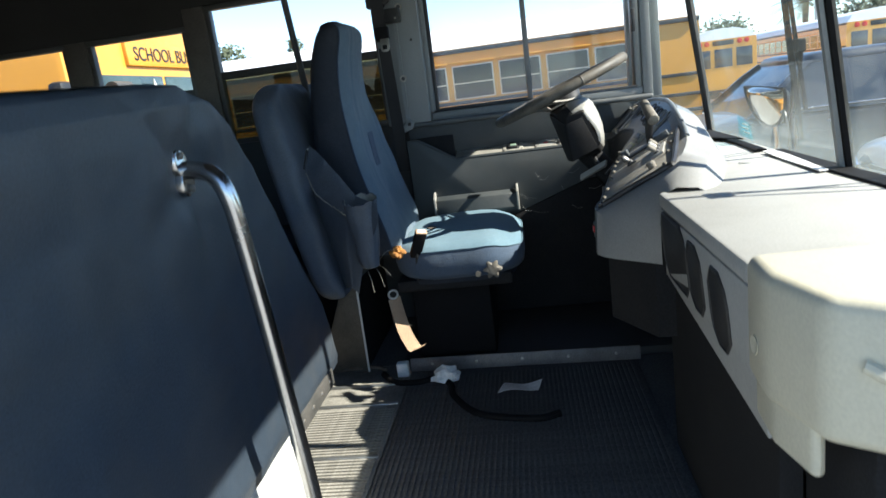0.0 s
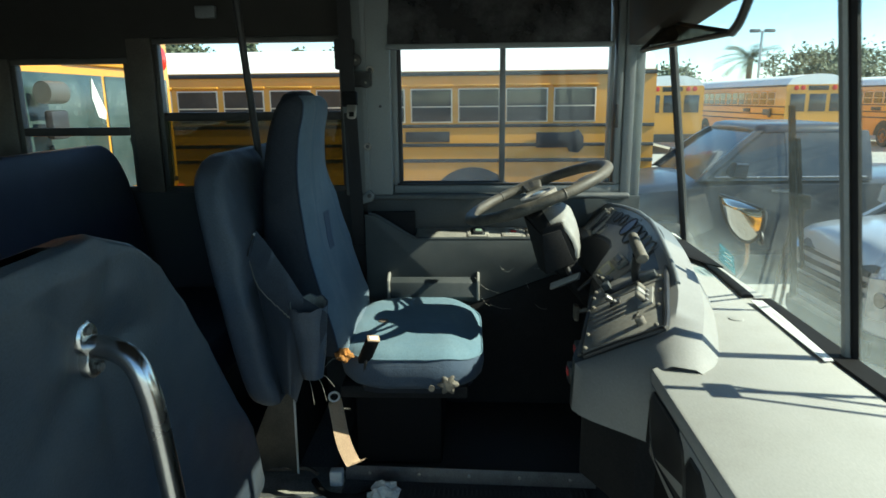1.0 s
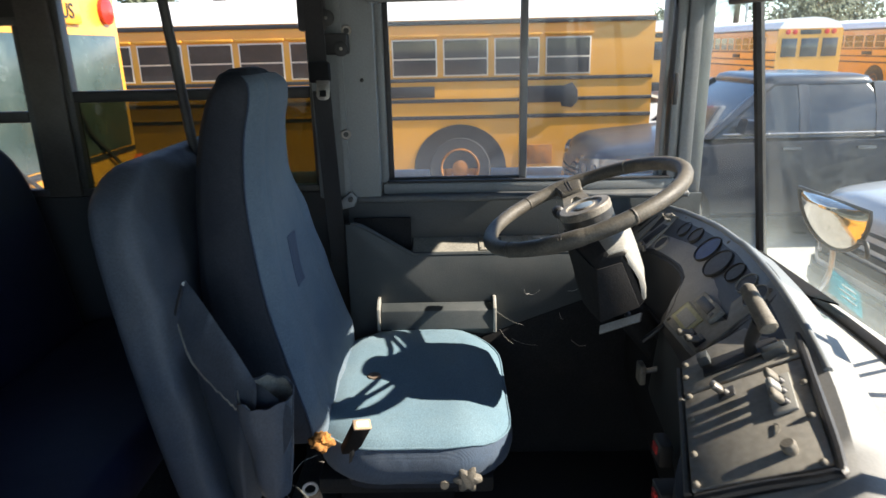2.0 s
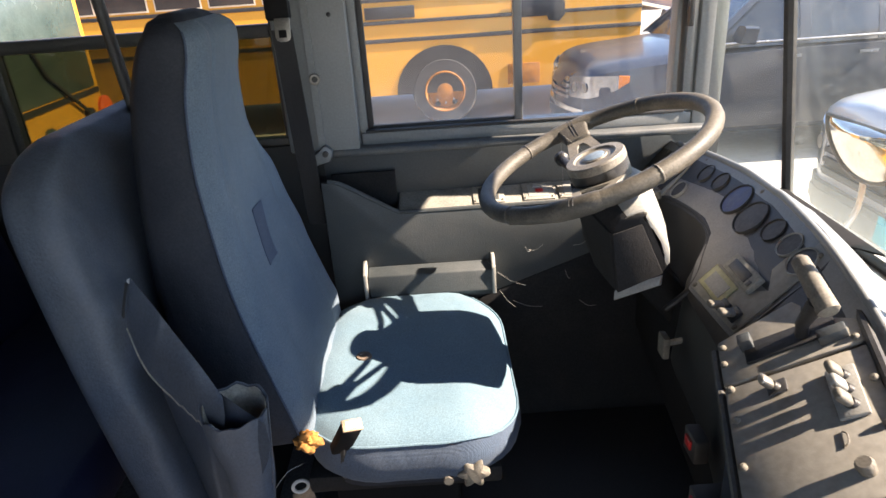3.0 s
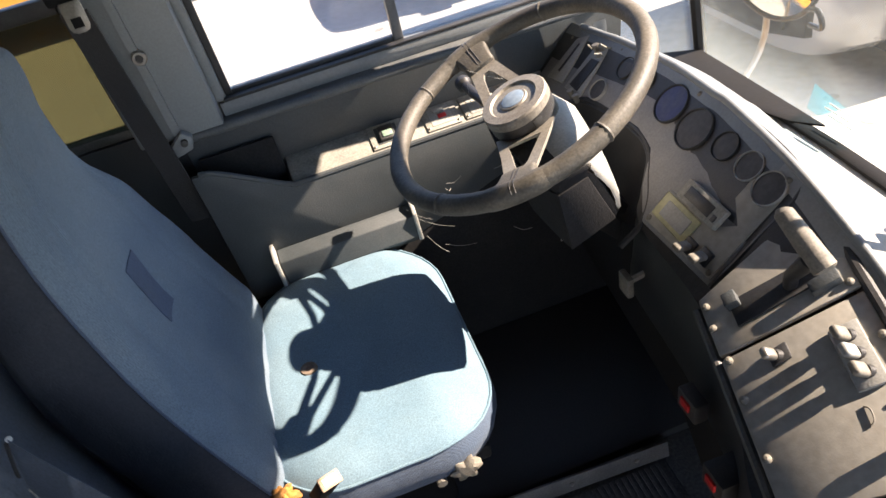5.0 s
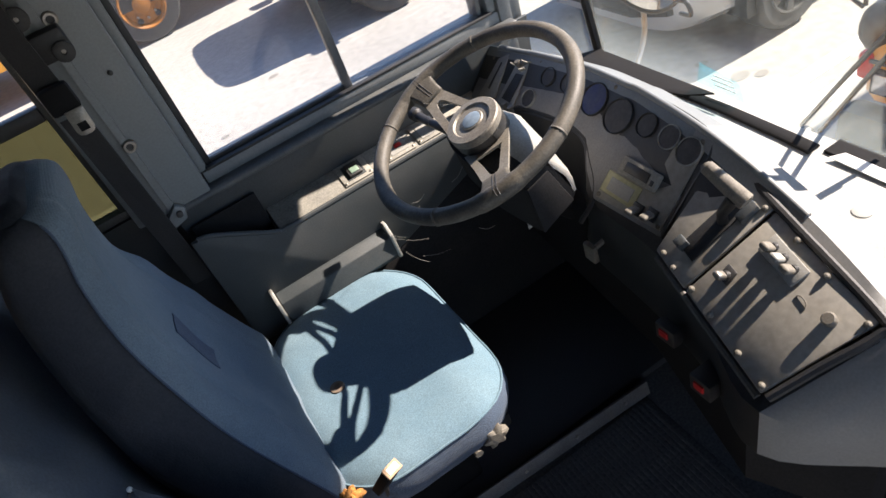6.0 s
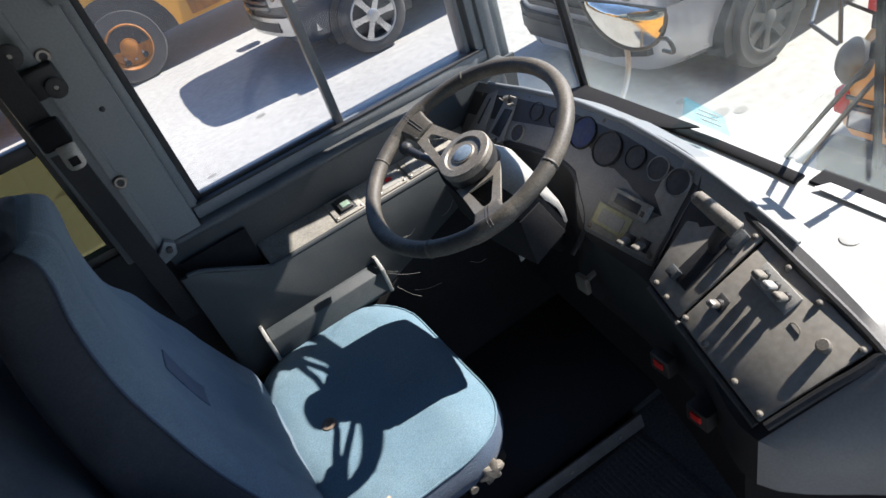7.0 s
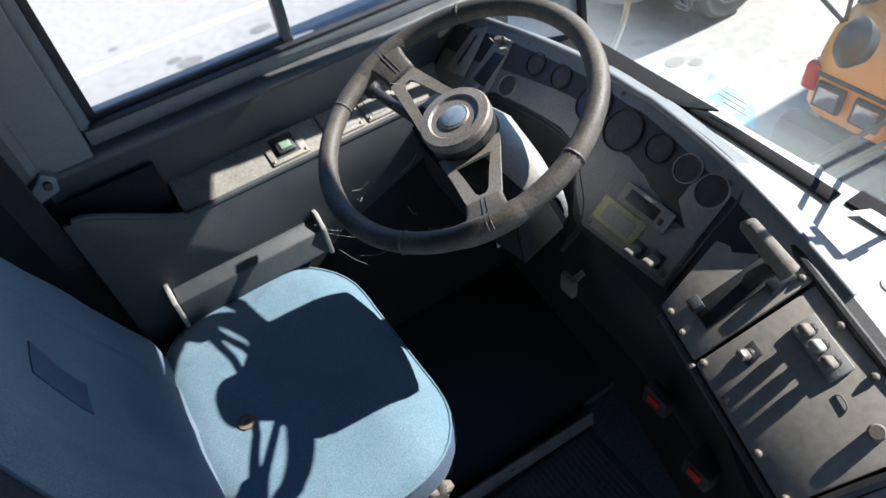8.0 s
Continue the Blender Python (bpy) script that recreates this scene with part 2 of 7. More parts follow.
LABEL_YELLOW = material("faded_label", (0.45, 0.42, 0.24), 0.6, 0, (0.3, 0.29, 0.2), 25, 0.7)
EMBLEM_BLUE = material("blue_grey_emblem", (0.160, 0.224, 0.296), 0.6, 0, (0.240, 0.288, 0.336), 60, 0.5)
COBWEB = material("cobweb", (0.36, 0.35, 0.32), 0.9)
# Cyan-tinted dust, denser low down, also paints the dash's reflected haze.
CLEAR = glass("clear_glass", 0.034, dirt_color=(0.68, 0.77, 0.76), settled_haze=0.09)
STICKER_FILM = glass("teal_sticker_film", 0.17, (0.88, 0.98, 1.0), (0.1, 0.5, 0.62), 2.0)
DUSTY = glass("dusty_glass", 0.018, (0.95, 0.96, 0.96), settled_haze=0.10)
SMOKED = glass("smoked_glass", 0.05, (0.30, 0.30, 0.21), (0.2, 0.2, 0.15))
# Dark acrylic; the paler second colour paints in reflections on the visor.
ACRYLIC = material("acrylic_reflection_patches", (0.02, 0.02, 0.021), 0.12, 0, (0.11, 0.11, 0.115), 6, 0.9, bump=1.0, bump_scale=7, coat=0.8, depth=0.016)
SMOKED_DARK = glass("dark_smoked_acrylic", 0.1, (0.3, 0.27, 0.23), (0.1, 0.09, 0.08))
MIRROR_DULL = material("dusty_mirror", (0.62, 0.6, 0.55), 0.07, 1.0, (0.45, 0.43, 0.38), 14, 0.7, bump=0.0)
BUS_YELLOW = material("bus_yellow", (0.64, 0.295, 0.036), 0.38, 0, (0.55, 0.25, 0.03), 1.5, 0.5, 60, 0.05, 0.04, 40, coat=0.25)
BUS_WHITE = material("roof_white", (0.82, 0.82, 0.8), 0.5, 0, (0.7, 0.7, 0.68), 1.2, 0.5, 60, 0.04, 0.04, 40)
BUS_FRAME = material("pale_sash_metal", (0.62, 0.55, 0.45), 0.4, 0.3, (0.5, 0.42, 0.32), 3, 0.5)
BUS_BLACK = material("bus_black", (0.02, 0.02, 0.021), 0.45, 0, (0.05, 0.05, 0.05), 3, 0.5)
BUS_GLASS = material("dark_window", (0.035, 0.038, 0.042), 0.12, 0, (0.07, 0.07, 0.07), 2, 0.6, bump=0.0, coat=0.3)
BUS_SCREEN = material("bus_windscreen", (0.03, 0.05, 0.047), 0.25, 0, (0.08, 0.11, 0.1), 1.6, 0.9, bump=0.25, bump_scale=3, coat=0.15)
TYRE = material("tyre_rubber", (0.05, 0.05, 0.05), 0.85, 0, (0.09, 0.086, 0.08), 9, 0.6, bump=0.0)
RIM_ORANGE = material("orange_rim", (0.36, 0.135, 0.02), 0.6, 0, (0.15, 0.07, 0.03), 12, 0.9)
SUV_PAINT = material("dark_blue_grey_paint", (0.034, 0.042, 0.058), 0.34, 0.2, (0.055, 0.06, 0.07), 1.5, 0.5, 60, 0.03, 0.0, coat=0.35)
CAR_WHITE = material("silver_white_paint", (0.44, 0.455, 0.46), 0.30, 0.3, (0.39, 0.40, 0.405), 1.5, 0.4, 60, 0.03, 0.0, coat=0.6)
CAR_GLASS = material("car_glass", (0.03, 0.036, 0.045), 0.2, 0, (0.05, 0.058, 0.065), 2, 0.5, bump=0.0, coat=0.5)
LAMP_GLASS = material("headlamp", (0.40, 0.41, 0.43), 0.16, 0.85, (0.2, 0.2, 0.21), 16, 0.8, coat=0.5)
LAMP_AMBER = material("amber_lamp", (0.75, 0.22, 0.03), 0.2, 0, (0.6, 0.15, 0.02), 8, 0.5)
LAMP_RED_ORANGE = material("red_orange_lamp", (0.65, 0.1, 0.03), 0.3, 0, (0.5, 0.08, 0.02), 8, 0.5)
LAMP_RED = material("red_lamp", (0.55, 0.03, 0.02), 0.25)
CONCRETE = material("pale_concrete", (0.37, 0.362, 0.338), 0.9, 0, (0.29, 0.282, 0.262), 0.7, 0.7, 14, 0.12, 0.4, 30)
LINE_WHITE = material("road_paint", (0.62, 0.62, 0.6), 0.8, 0, (0.48, 0.475, 0.45), 5, 0.6)
STAIN = material("oil_stain", (0.2, 0.19, 0.175), 0.9, 0, (0.3, 0.29, 0.27), 4, 0.6)
BARK = material("bark", (0.16, 0.12, 0.09), 0.9, 0, (0.09, 0.07, 0.05), 6, 0.7)
LEAF = material("leaf", (0.085, 0.105, 0.06), 0.75, 0, (0.12, 0.135, 0.08), 0.8, 0.7)
BLOCK_WALL = material("far_building", (0.42, 0.38, 0.33), 0.9, 0, (0.35, 0.32, 0.28), 0.3, 0.5)


# ---------------------------------------------------------------- mesh helpers
def box(lo, hi, bevel=0.0, bm=None, m=None, segments=2):
    own = bmesh.new()
    bmesh.ops.create_cube(own, size=1)
    for v in own.verts:
        v.co = Vector([lo[k] + (hi[k] - lo[k]) * (v.co[k] + 0.5) for k in range(3)])
    if bevel:
        bmesh.ops.bevel(own, geom=own.edges[:], offset=bevel, segments=segments, affect="EDGES", profile=0.5)
    if m is not None:
        own.transform(m)
    return joined(own, bm)


def joined(own, bm):
    if bm is None:
        return own
    me = bpy.data.meshes.new("tmp")
    own.to_mesh(me)
    bm.from_mesh(me)
    bpy.data.meshes.remove(me)
    own.free()
    return bm


def loft(rings, bm=None, caps=True, closed=True, loop=False):
    """Skin over rings of points; closed: each ring closes on itself; loop: the last ring joins the first."""
    bm = bm or bmesh.new()
    made = [[bm.verts.new(p) for p in ring] for ring in rings]
    n = len(rings[0])
    pairs = list(zip(made, made[1:])) + ([(made[-1], made[0])] if loop else [])
    for a, b in pairs:
        for k in range(n if closed else n - 1):
            bm.faces.new((a[k], a[(k + 1) % n], b[(k + 1) % n], b[k]))
    if caps and closed and not loop:
        bm.faces.new(made[0][::-1]); bm.faces.new(made[-1])
    bmesh.ops.recalc_face_normals(bm, faces=bm.faces[:])
    return bm


def smooth_path(pts, steps=6):
    """A rounded line through the points."""
    pts = [Vector(p) for p in pts]
    if len(pts) < 3:
        return pts
    out = []
    ext = [pts[0] * 2 - pts[1]] + pts + [pts[-1] * 2 - pts[-2]]
    for a, b, c, d in zip(ext, ext[1:], ext[2:], ext[3:]):
        for k in range(steps):
            s = k / steps
            out.append(0.5 * ((2 * b) + (c - a) * s + (2 * a - 5 * b + 4 * c - d) * s * s + (3 * b - a - 3 * c + d) * s ** 3))
    return out + [pts[-1]]


def tube(pts, r, n=10, bm=None, loop=False):
    pts = [Vector(p) for p in pts]
    rs = r if isinstance(r, (list, tuple)) else [r] * len(pts)
    rings, side = [], None
    for k, p in enumerate(pts):
        a, b = (pts[k - 1], pts[(k + 1) % len(pts)]) if loop else (pts[max(k - 1, 0)], pts[min(k + 1, len(pts) - 1)])
        d = (b - a).normalized()
        if side is None:
            side = d.orthogonal().normalized()
        side = (side - d * side.dot(d)).normalized()
        up = d.cross(side)
        rings.append([p + rs[k] * (math.cos(q) * side + math.sin(q) * up) for q in (2 * math.pi * j / n for j in range(n))])
    return loft(rings, bm, True, True, loop)


def prism(poly, axis, a, b, bevel=0.0, bm=None, segments=2):
    """A flat outline (pairs) pushed from a to b along axis 0, 1 or 2."""
    def at(p, s):
        q = list(p)
        q.insert(axis, s)
        return Vector(q)
    own = bmesh.new()
    lo, hi = [own.verts.new(at(p, a)) for p in poly], [own.verts.new(at(p, b)) for p in poly]
    own.faces.new(lo); own.faces.new(hi[::-1])
    for k in range(len(poly)):
        own.faces.new((lo[k], hi[k], hi[(k + 1) % len(poly)], lo[(k + 1) % len(poly)]))
    bmesh.ops.recalc_face_normals(own, faces=own.faces[:])
    if bevel:
        bmesh.ops.bevel(own, geom=own.edges[:], offset=bevel, segments=segments, affect="EDGES", profile=0.5)
    return joined(own, bm)


def lathe(profile, m, n=24, bm=None, caps=True):
    """Turns pairs (radius, height) round z, then places them by m."""
    own = bmesh.new()
    rings = [[Vector((max(r, 1e-4) * math.cos(q), max(r, 1e-4) * math.sin(q), z)) for q in (2 * math.pi * j / n for j in range(n))] for r, z in profile]
    loft(rings, own, caps=caps)
    own.transform(m)
    return joined(own, bm)


def slab(corners, thick, bevel=0.0, bm=None, cuts=1, shape=None):
    """A sheet with thickness over four corners (a, b, c, d round the edge), cut finer and shaped by shape(u, v)."""
    a, b, c, d = (Vector(p) for p in corners)
    normal = (b - a).cross(d - a).normalized()
    own = bmesh.new()
    def at(u, v, off):
        p = (a * (1 - u) + b * u) * (1 - v) + (d * (1 - u) + c * u) * v
        return p + normal * (off + (shape(u, v) if shape else 0))
    g = [[[own.verts.new(at(i / cuts, j / cuts, off)) for j in range(cuts + 1)] for i in range(cuts + 1)] for off in (0, -thick)]
    for i in range(cuts):
        for j in range(cuts):
            for s in (0, 1):
                own.faces.new((g[s][i][j], g[s][i + 1][j], g[s][i + 1][j + 1], g[s][i][j + 1]))
    for i in range(cuts):
        own.faces.new((g[0][i][0], g[0][i + 1][0], g[1][i + 1][0], g[1][i][0]))
        own.faces.new((g[0][i][cuts], g[0][i + 1][cuts], g[1][i + 1][cuts], g[1][i][cuts]))
        own.faces.new((g[0][0][i], g[0][0][i + 1], g[1][0][i + 1], g[1][0][i]))
        own.faces.new((g[0][cuts][i], g[0][cuts][i + 1], g[1][cuts][i + 1], g[1][cuts][i]))
    bmesh.ops.recalc_face_normals(own, faces=own.faces[:])
    if bevel:
        sharp = [e for e in own.edges if len(e.link_faces) == 2 and e.calc_face_angle() > 0.8]
        bmesh.ops.bevel(own, geom=sharp, offset=bevel, segments=2, affect="EDGES", profile=0.5)
    return joined(own, bm)


def ring_rect(x0, x1, y0, y1, z, r, n=5):
    """A rounded rectangle at height z."""
    r = min(r, (x1 - x0) / 2.01, (y1 - y0) / 2.01)
    pts = []
    for cx, cy, q0 in ((x1 - r, y1 - r, 0), (x0 + r, y1 - r, 90), (x0 + r, y0 + r, 180), (x1 - r, y0 + r, 270)):
        for k in range(n + 1):
            q = radians(q0 + 90 * k / n)
            pts.append(Vector((cx + r * math.cos(q), cy + r * math.sin(q), z)))
    return pts


def finish(name, bm, mat, angle=38):
    me = bpy.data.meshes.new(name)
    bm.to_mesh(me)
    bm.free()
    me.materials.append(mat)
    for p in me.polygons:
        p.use_smooth = True
    me.set_sharp_from_angle(angle=radians(angle))
    return me


def thing(name, label, category, at=(0, 0, 0), group=""):
    ob = new(name)
    ob.empty_display_size = 0.05
    ob.location = at
    return tagged(ob, label, category, group)


def solid(name, bm, mat, label, category, at=(0, 0, 0), group="", kind="", angle=38):
    """A thing that is one mesh, in world places."""
    bm.transform(Matrix.Translation(-Vector(at)))
    ob = new(name, finish(name, bm, mat, angle))
    ob.location = at
    return tagged(ob, label, category, group, kind)


def part(name, bm, mat, parent, label="", angle=38):
    """A mesh under a thing or a part; its points are given in world places."""
    top = parent
    while top.parent:
        top = top.parent
    bm.transform(Matrix.Translation(-top.location))
    ob = new(name, finish(name, bm, mat, angle))
    ob.parent = parent
    if label:
        ob["label"] = label
    return ob


def structure(name, bm, mat, label, category, angle=38):
    return tagged(new(name, finish(name, bm, mat, angle)), label, category, "", "structure")


def piece(name, me, parent, m):
    """A small repeated piece that shares its mesh."""
    ob = new(name, me)
    ob.parent = parent
    ob.matrix_basis = m
    return ob


def frame_to(z_axis, x_hint=(0, 1, 0), at=(0, 0, 0)):
    """A pose whose z points along z_axis and whose x lies near x_hint."""
    z = Vector(z_axis).normalized()
    x = Vector(x_hint)
    x = (x - z * x.dot(z)).normalized()
    y = z.cross(x)
    m = Matrix((x, y, z)).transposed().to_4x4()
    m.translation = at
    return m


def between(rows, n):
    """Rows of numbers, n steps between each two, eased."""
    out = []
    ext = [rows[0]] + list(rows) + [rows[-1]]
    for a, b, c, d in zip(ext, ext[1:], ext[2:], ext[3:]):
        for k in range(n):
            s = k / n
            out.append(tuple(0.5 * (2 * q + (r - p) * s + (2 * p - 5 * q + 4 * r - t) * s * s + (3 * q - p - 3 * r + t) * s ** 3) for p, q, r, t in zip(a, b, c, d)))
    return out + [tuple(rows[-1])]


def crease(p, scale, height, seed=0.0):
    """Soft folds: ridged noise."""
    q = Vector(p) * scale + Vector((seed, 0, 0))
    return height * ((1 - abs(noise.noise(q)) * 2) ** 3 + 0.5 * noise.noise(q * 2.3))


def cloth_grid(fn, nu, nv, thick, bm=None):
    """A sheet with thickness over fn(u, v) -> (place, outward)."""
    bm = bm or bmesh.new()
    layers = []
    for s in (0.0, -thick):
        layers.append([])
        for i in range(nu + 1):
            line = []
            for j in range(nv + 1):
                p, o = fn(i / nu, j / nv)
                line.append(bm.verts.new(Vector(p) + Vector(o) * s))
            layers[-1].append(line)
    for g in layers:
        for i in range(nu):
            for j in range(nv):
                bm.faces.new((g[i][j], g[i + 1][j], g[i + 1][j + 1], g[i][j + 1]))
    a, b = layers
    edge = [(i, 0) for i in range(nu)] + [(nu, j) for j in range(nv)] + [(i, nv) for i in range(nu, 0, -1)] + [(0, j) for j in range(nv, 0, -1)]
    for (i, j), (k, l) in zip(edge, edge[1:] + edge[:1]):
        bm.faces.new((a[i][j], a[k][l], b[k][l], b[i][j]))
    bmesh.ops.recalc_face_normals(bm, faces=bm.faces[:])
    return bm


# ---------------------------------------------------------------- the bus body
LEFT, RIGHT, MID = 2.80, 0.50, 1.65
SILL, HEAD = 0.80, 1.34
BACK = -7.0
POST_XS = [-1.15 - 0.52 * k for k in range(11)]


def wall_with_windows(name, y0, y1, label, front):
    bm = box((-1.15, y0, HEAD), (-0.43, y1, 1.62))
    box((BACK, y0, 1.275), (-1.15, y1, 1.62), bm=bm)
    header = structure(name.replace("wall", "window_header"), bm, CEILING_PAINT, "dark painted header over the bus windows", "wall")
    for x in POST_XS:
        part("window_post", box((x - 0.045, y0 - 0.002, SILL), (x + 0.045, y1 + 0.002, HEAD if x > -1.2 else 1.275), 0.006), POST_PAINT, header)
    part("window_post", box((BACK, y0, SILL), (BACK + 0.1, y1, 1.275)), CEILING_PAINT, header)
    return structure(name, box((BACK, y0, -0.32), (front, y1, SILL)), WALL_DARK, label, "wall")


wall_left = wall_with_windows("wall_left", LEFT, LEFT + 0.06, "dark grey painted metal bus side wall below row of windows", 0.6)
bm = box((-0.43, 2.745, 0.795), (-0.265, 2.86, 1.62), 0.004)
box((-0.36, 2.738, 0.80), (-0.345, 2.745, 1.62), bm=bm)
structure("pillar_behind_driver", bm, GREY_PAINT, "grey painted window pillar with bolts and a seam", "pillar")
bm = box((-0.43, 2.80, 1.46), (0.6, 2.86, 1.62))
structure("wall_above_driver_window", bm, GREY_PAINT, "grey painted metal header over the driver window", "wall")
bm = box((0.53, 2.77, 0.60), (0.565, 2.86, 1.62), 0.004)
box((0.565, 2.785, 0.60), (0.60, 2.86, 1.62), 0.004, bm=bm)
structure("pillar_front", bm, GREY_PAINT, "grey painted front corner pillar with ribs", "pillar")
wall_right = wall_with_windows("wall_right", RIGHT - 0.06, RIGHT, "dark grey painted metal bus side wall on the door side", -0.55)
bm = box((-0.55, RIGHT - 0.06, -0.32), (-0.48, RIGHT, 1.62))
box((0.5, RIGHT - 0.06, -0.9), (0.62, RIGHT, 1.62), bm=bm)
box((-0.55, RIGHT - 0.06, 1.45), (0.6, RIGHT, 1.62), bm=bm)
structure("door_frame", bm, GREY_PAINT, "grey painted frame of the open entry door", "door frame")
structure("wall_back", box((BACK - 0.06, RIGHT - 0.06, -0.3), (BACK, LEFT + 0.06, 1.9)), GREY_PAINT, "grey painted rear wall of the bus", "wall")

# floor with an entry step well
bm = box((BACK, RIGHT, -0.06), (-0.48, LEFT, 0.0))
box((-0.48, 1.32, -0.06), (0.75, LEFT, 0.0), bm=bm)
box((0.5, RIGHT, -0.06), (0.75, 1.32, 0.0), bm=bm)
floor = structure("floor", bm, RUBBER_FLOOR, "black rubber bus floor, dusty and worn", "floor")
bm = box((-0.48, 0.92, -0.36), (0.5, 1.32, -0.30))
box((-0.48, 0.50, -0.66), (0.5, 0.92, -0.60), bm=bm)
box((-0.48, 1.30, -0.36), (0.5, 1.34, -0.06), bm=bm)
box((-0.48, 0.90, -0.66), (0.5, 0.94, -0.36), bm=bm)
box((-0.52, 0.5, -0.9), (-0.48, 1.34, -0.06), bm=bm)
box((0.5, 0.5, -0.9), (0.54, 1.34, -0.06), bm=bm)
structure("entry_steps", bm, RUBBER_FLOOR, "black rubber covered entry steps", "steps")
# platform under the driver
structure("driver_platform", box((-0.40, 2.235, 0.0), (0.62, 2.70, 0.028), 0.003), WALL_DARK, "low black rubber covered platform under the driver seat", "platform")

# roof
arc = [(math.cos(q), math.sin(q)) for q in (math.pi * k / 20 for k in range(21))]
prof_in = [(MID + 1.15 * c, 1.56 + 0.30 * s ** 0.8) for c, s in arc]
prof_out = [(MID + 1.21 * c, 1.60 + 0.32 * s ** 0.8) for c, s in reversed(arc)]
bm = loft([[Vector((x, y, z)) for y, z in prof_in + prof_out] for x in (BACK, -3.5, 0.62)])
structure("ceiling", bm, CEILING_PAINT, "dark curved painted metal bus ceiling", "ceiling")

bm = loft([[Vector((x, y + (0.012 if y > MID else -0.012) * abs(y - MID) / 1.21, z + 0.012)) for y, z in prof_out] + [Vector((x, y, z + 0.002)) for y, z in reversed(prof_out)] for x in (BACK, -3.5, 0.62)])
structure("roof", bm, BUS_WHITE, "white painted bus roof skin", "roof")
bm = box((BACK, LEFT + 0.062, -0.45), (0.55, LEFT + 0.075, SILL - 0.01), 0.003)
structure("outer_skin_left", bm, BUS_YELLOW, "yellow painted outer bus side", "wall")
for z in (0.05, 0.35, 0.70):
    structure("rub_rail", box((BACK, LEFT + 0.075, z), (0.55, LEFT + 0.09, z + 0.06), 0.003), BUS_BLACK, "black rub rail along the bus side", "rail")
bm = box((BACK, RIGHT - 0.075, -0.45), (-0.55, RIGHT - 0.062, SILL - 0.01), 0.003)
structure("outer_skin_right", bm, BUS_YELLOW, "yellow painted outer bus side by the door", "wall")
# Unseen overhang, its lower edge placed to cut sunlight into the cab.
bm = loft([[Vector(q) for q in ((0.60, y, 1.62), (0.78, y, z0 + 0.10), (0.95, y, z0), (0.985, y, z0 + 0.05), (0.95, y, 1.78), (0.80, y, top_), (0.60, y, top_ + 0.01))] for y, z0, top_ in ((2.88, 1.58, 1.70), (2.45, 1.57, 1.88), (1.75, 1.50, 1.95), (0.95, 1.50, 1.90), (0.42, 1.50, 1.70))])
structure("roof_sunshade", bm, BUS_YELLOW, "unseen yellow roof overhang added to shade the cab", "roof")
# windscreen
WS_LOW = [(0.60, 2.80), (0.745, 2.69), (0.73, 1.65), (0.745, 0.61), (0.60, 0.50)]
def ws(k, z, s=0.0):
    """A place on the windscreen line at post k (may lie between), at height z, leaning back as it rises."""
    a, b = WS_LOW[int(k)], WS_LOW[min(int(k) + 1, 4)]
    u = k - int(k)
    return Vector((a[0] + (b[0] - a[0]) * u - 0.13 * (z - 0.62) + s, a[1] + (b[1] - a[1]) * u, z))
window = thing("window_1", "large dusty split bus windscreen with black rubber gasket", "windscreen", (0.72, MID, 0.62))
tagged(window, kind="structure")
for k, mat in ((0, CLEAR), (1, CLEAR), (2, CLEAR), (3, CLEAR)):
    pane = part("pane", slab([ws(k, 0.60), ws(k + 1, 0.60), ws(k + 1, 1.46), ws(k, 1.46)], 0.004, 0, None, 2), mat, window)
    pane.visible_shadow = False
for k, r, mat in ((0, 0.012, GASKET), (1, 0.014, GASKET), (3, 0.014, GASKET), (4, 0.014, GASKET)):
    bm = tube([ws(k, 0.56), ws(k, 1.46)], r, 8)
    part("post", bm, mat, window, "slim black windscreen post")
part("post", tube([ws(2, 0.56, -0.012), ws(2, 1.46, -0.012)], 0.010, 8), GREY_PAINT, window, "grey metal centre post")
part("gasket", tube([ws(2, 0.56, 0.0) + Vector((0, -0.006, 0)), ws(2, 1.46, 0.0) + Vector((0, -0.006, 0))], 0.012, 8), DEEP_RUBBER, window, "black rubber gasket")
for a, b in ((0, 1), (1, 2), (2, 3), (3, 4)):
    part("gasket", tube([ws(a, 0.622, -0.008), ws(b, 0.622, -0.008) if b != int(b) or b < 5 else ws(b, 0.622)], 0.012, 8), GASKET, window, "black rubber gasket")
# nose below the windscreen and header above
bm = prism([(0.60, 2.86), (0.76, 2.72), (0.78, MID), (0.76, 0.58), (0.60, 0.44), (0.55, 0.44), (0.62, 0.6), (0.70, MID), (0.62, 2.70), (0.55, 2.86)], 2, -0.5, 0.58)
structure("wall_front", bm, BUS_YELLOW, "yellow painted bus nose under the windscreen", "wall")
bm = loft([[Vector(q) for q in ((xf, y, z0), (xf - 0.02, y, 1.95), (0.50, y, 1.95), (0.54, y, z0))] for y, xf, z0 in ((2.86, 0.585, 1.29), (2.70, 0.655, 1.295), (2.2, 0.648, 1.345), (MID, 0.642, 1.39), (1.3, 0.645, 1.39), (0.60, 0.655, 1.38), (0.44, 0.585, 1.38))])
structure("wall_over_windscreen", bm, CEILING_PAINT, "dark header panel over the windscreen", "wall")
# firewall, dark, under the dash
structure("firewall", box((0.60, 0.62, 0.0), (0.64, 2.70, 0.59)), BLACK_PLASTIC, "black covered firewall under the dashboard", "wall")


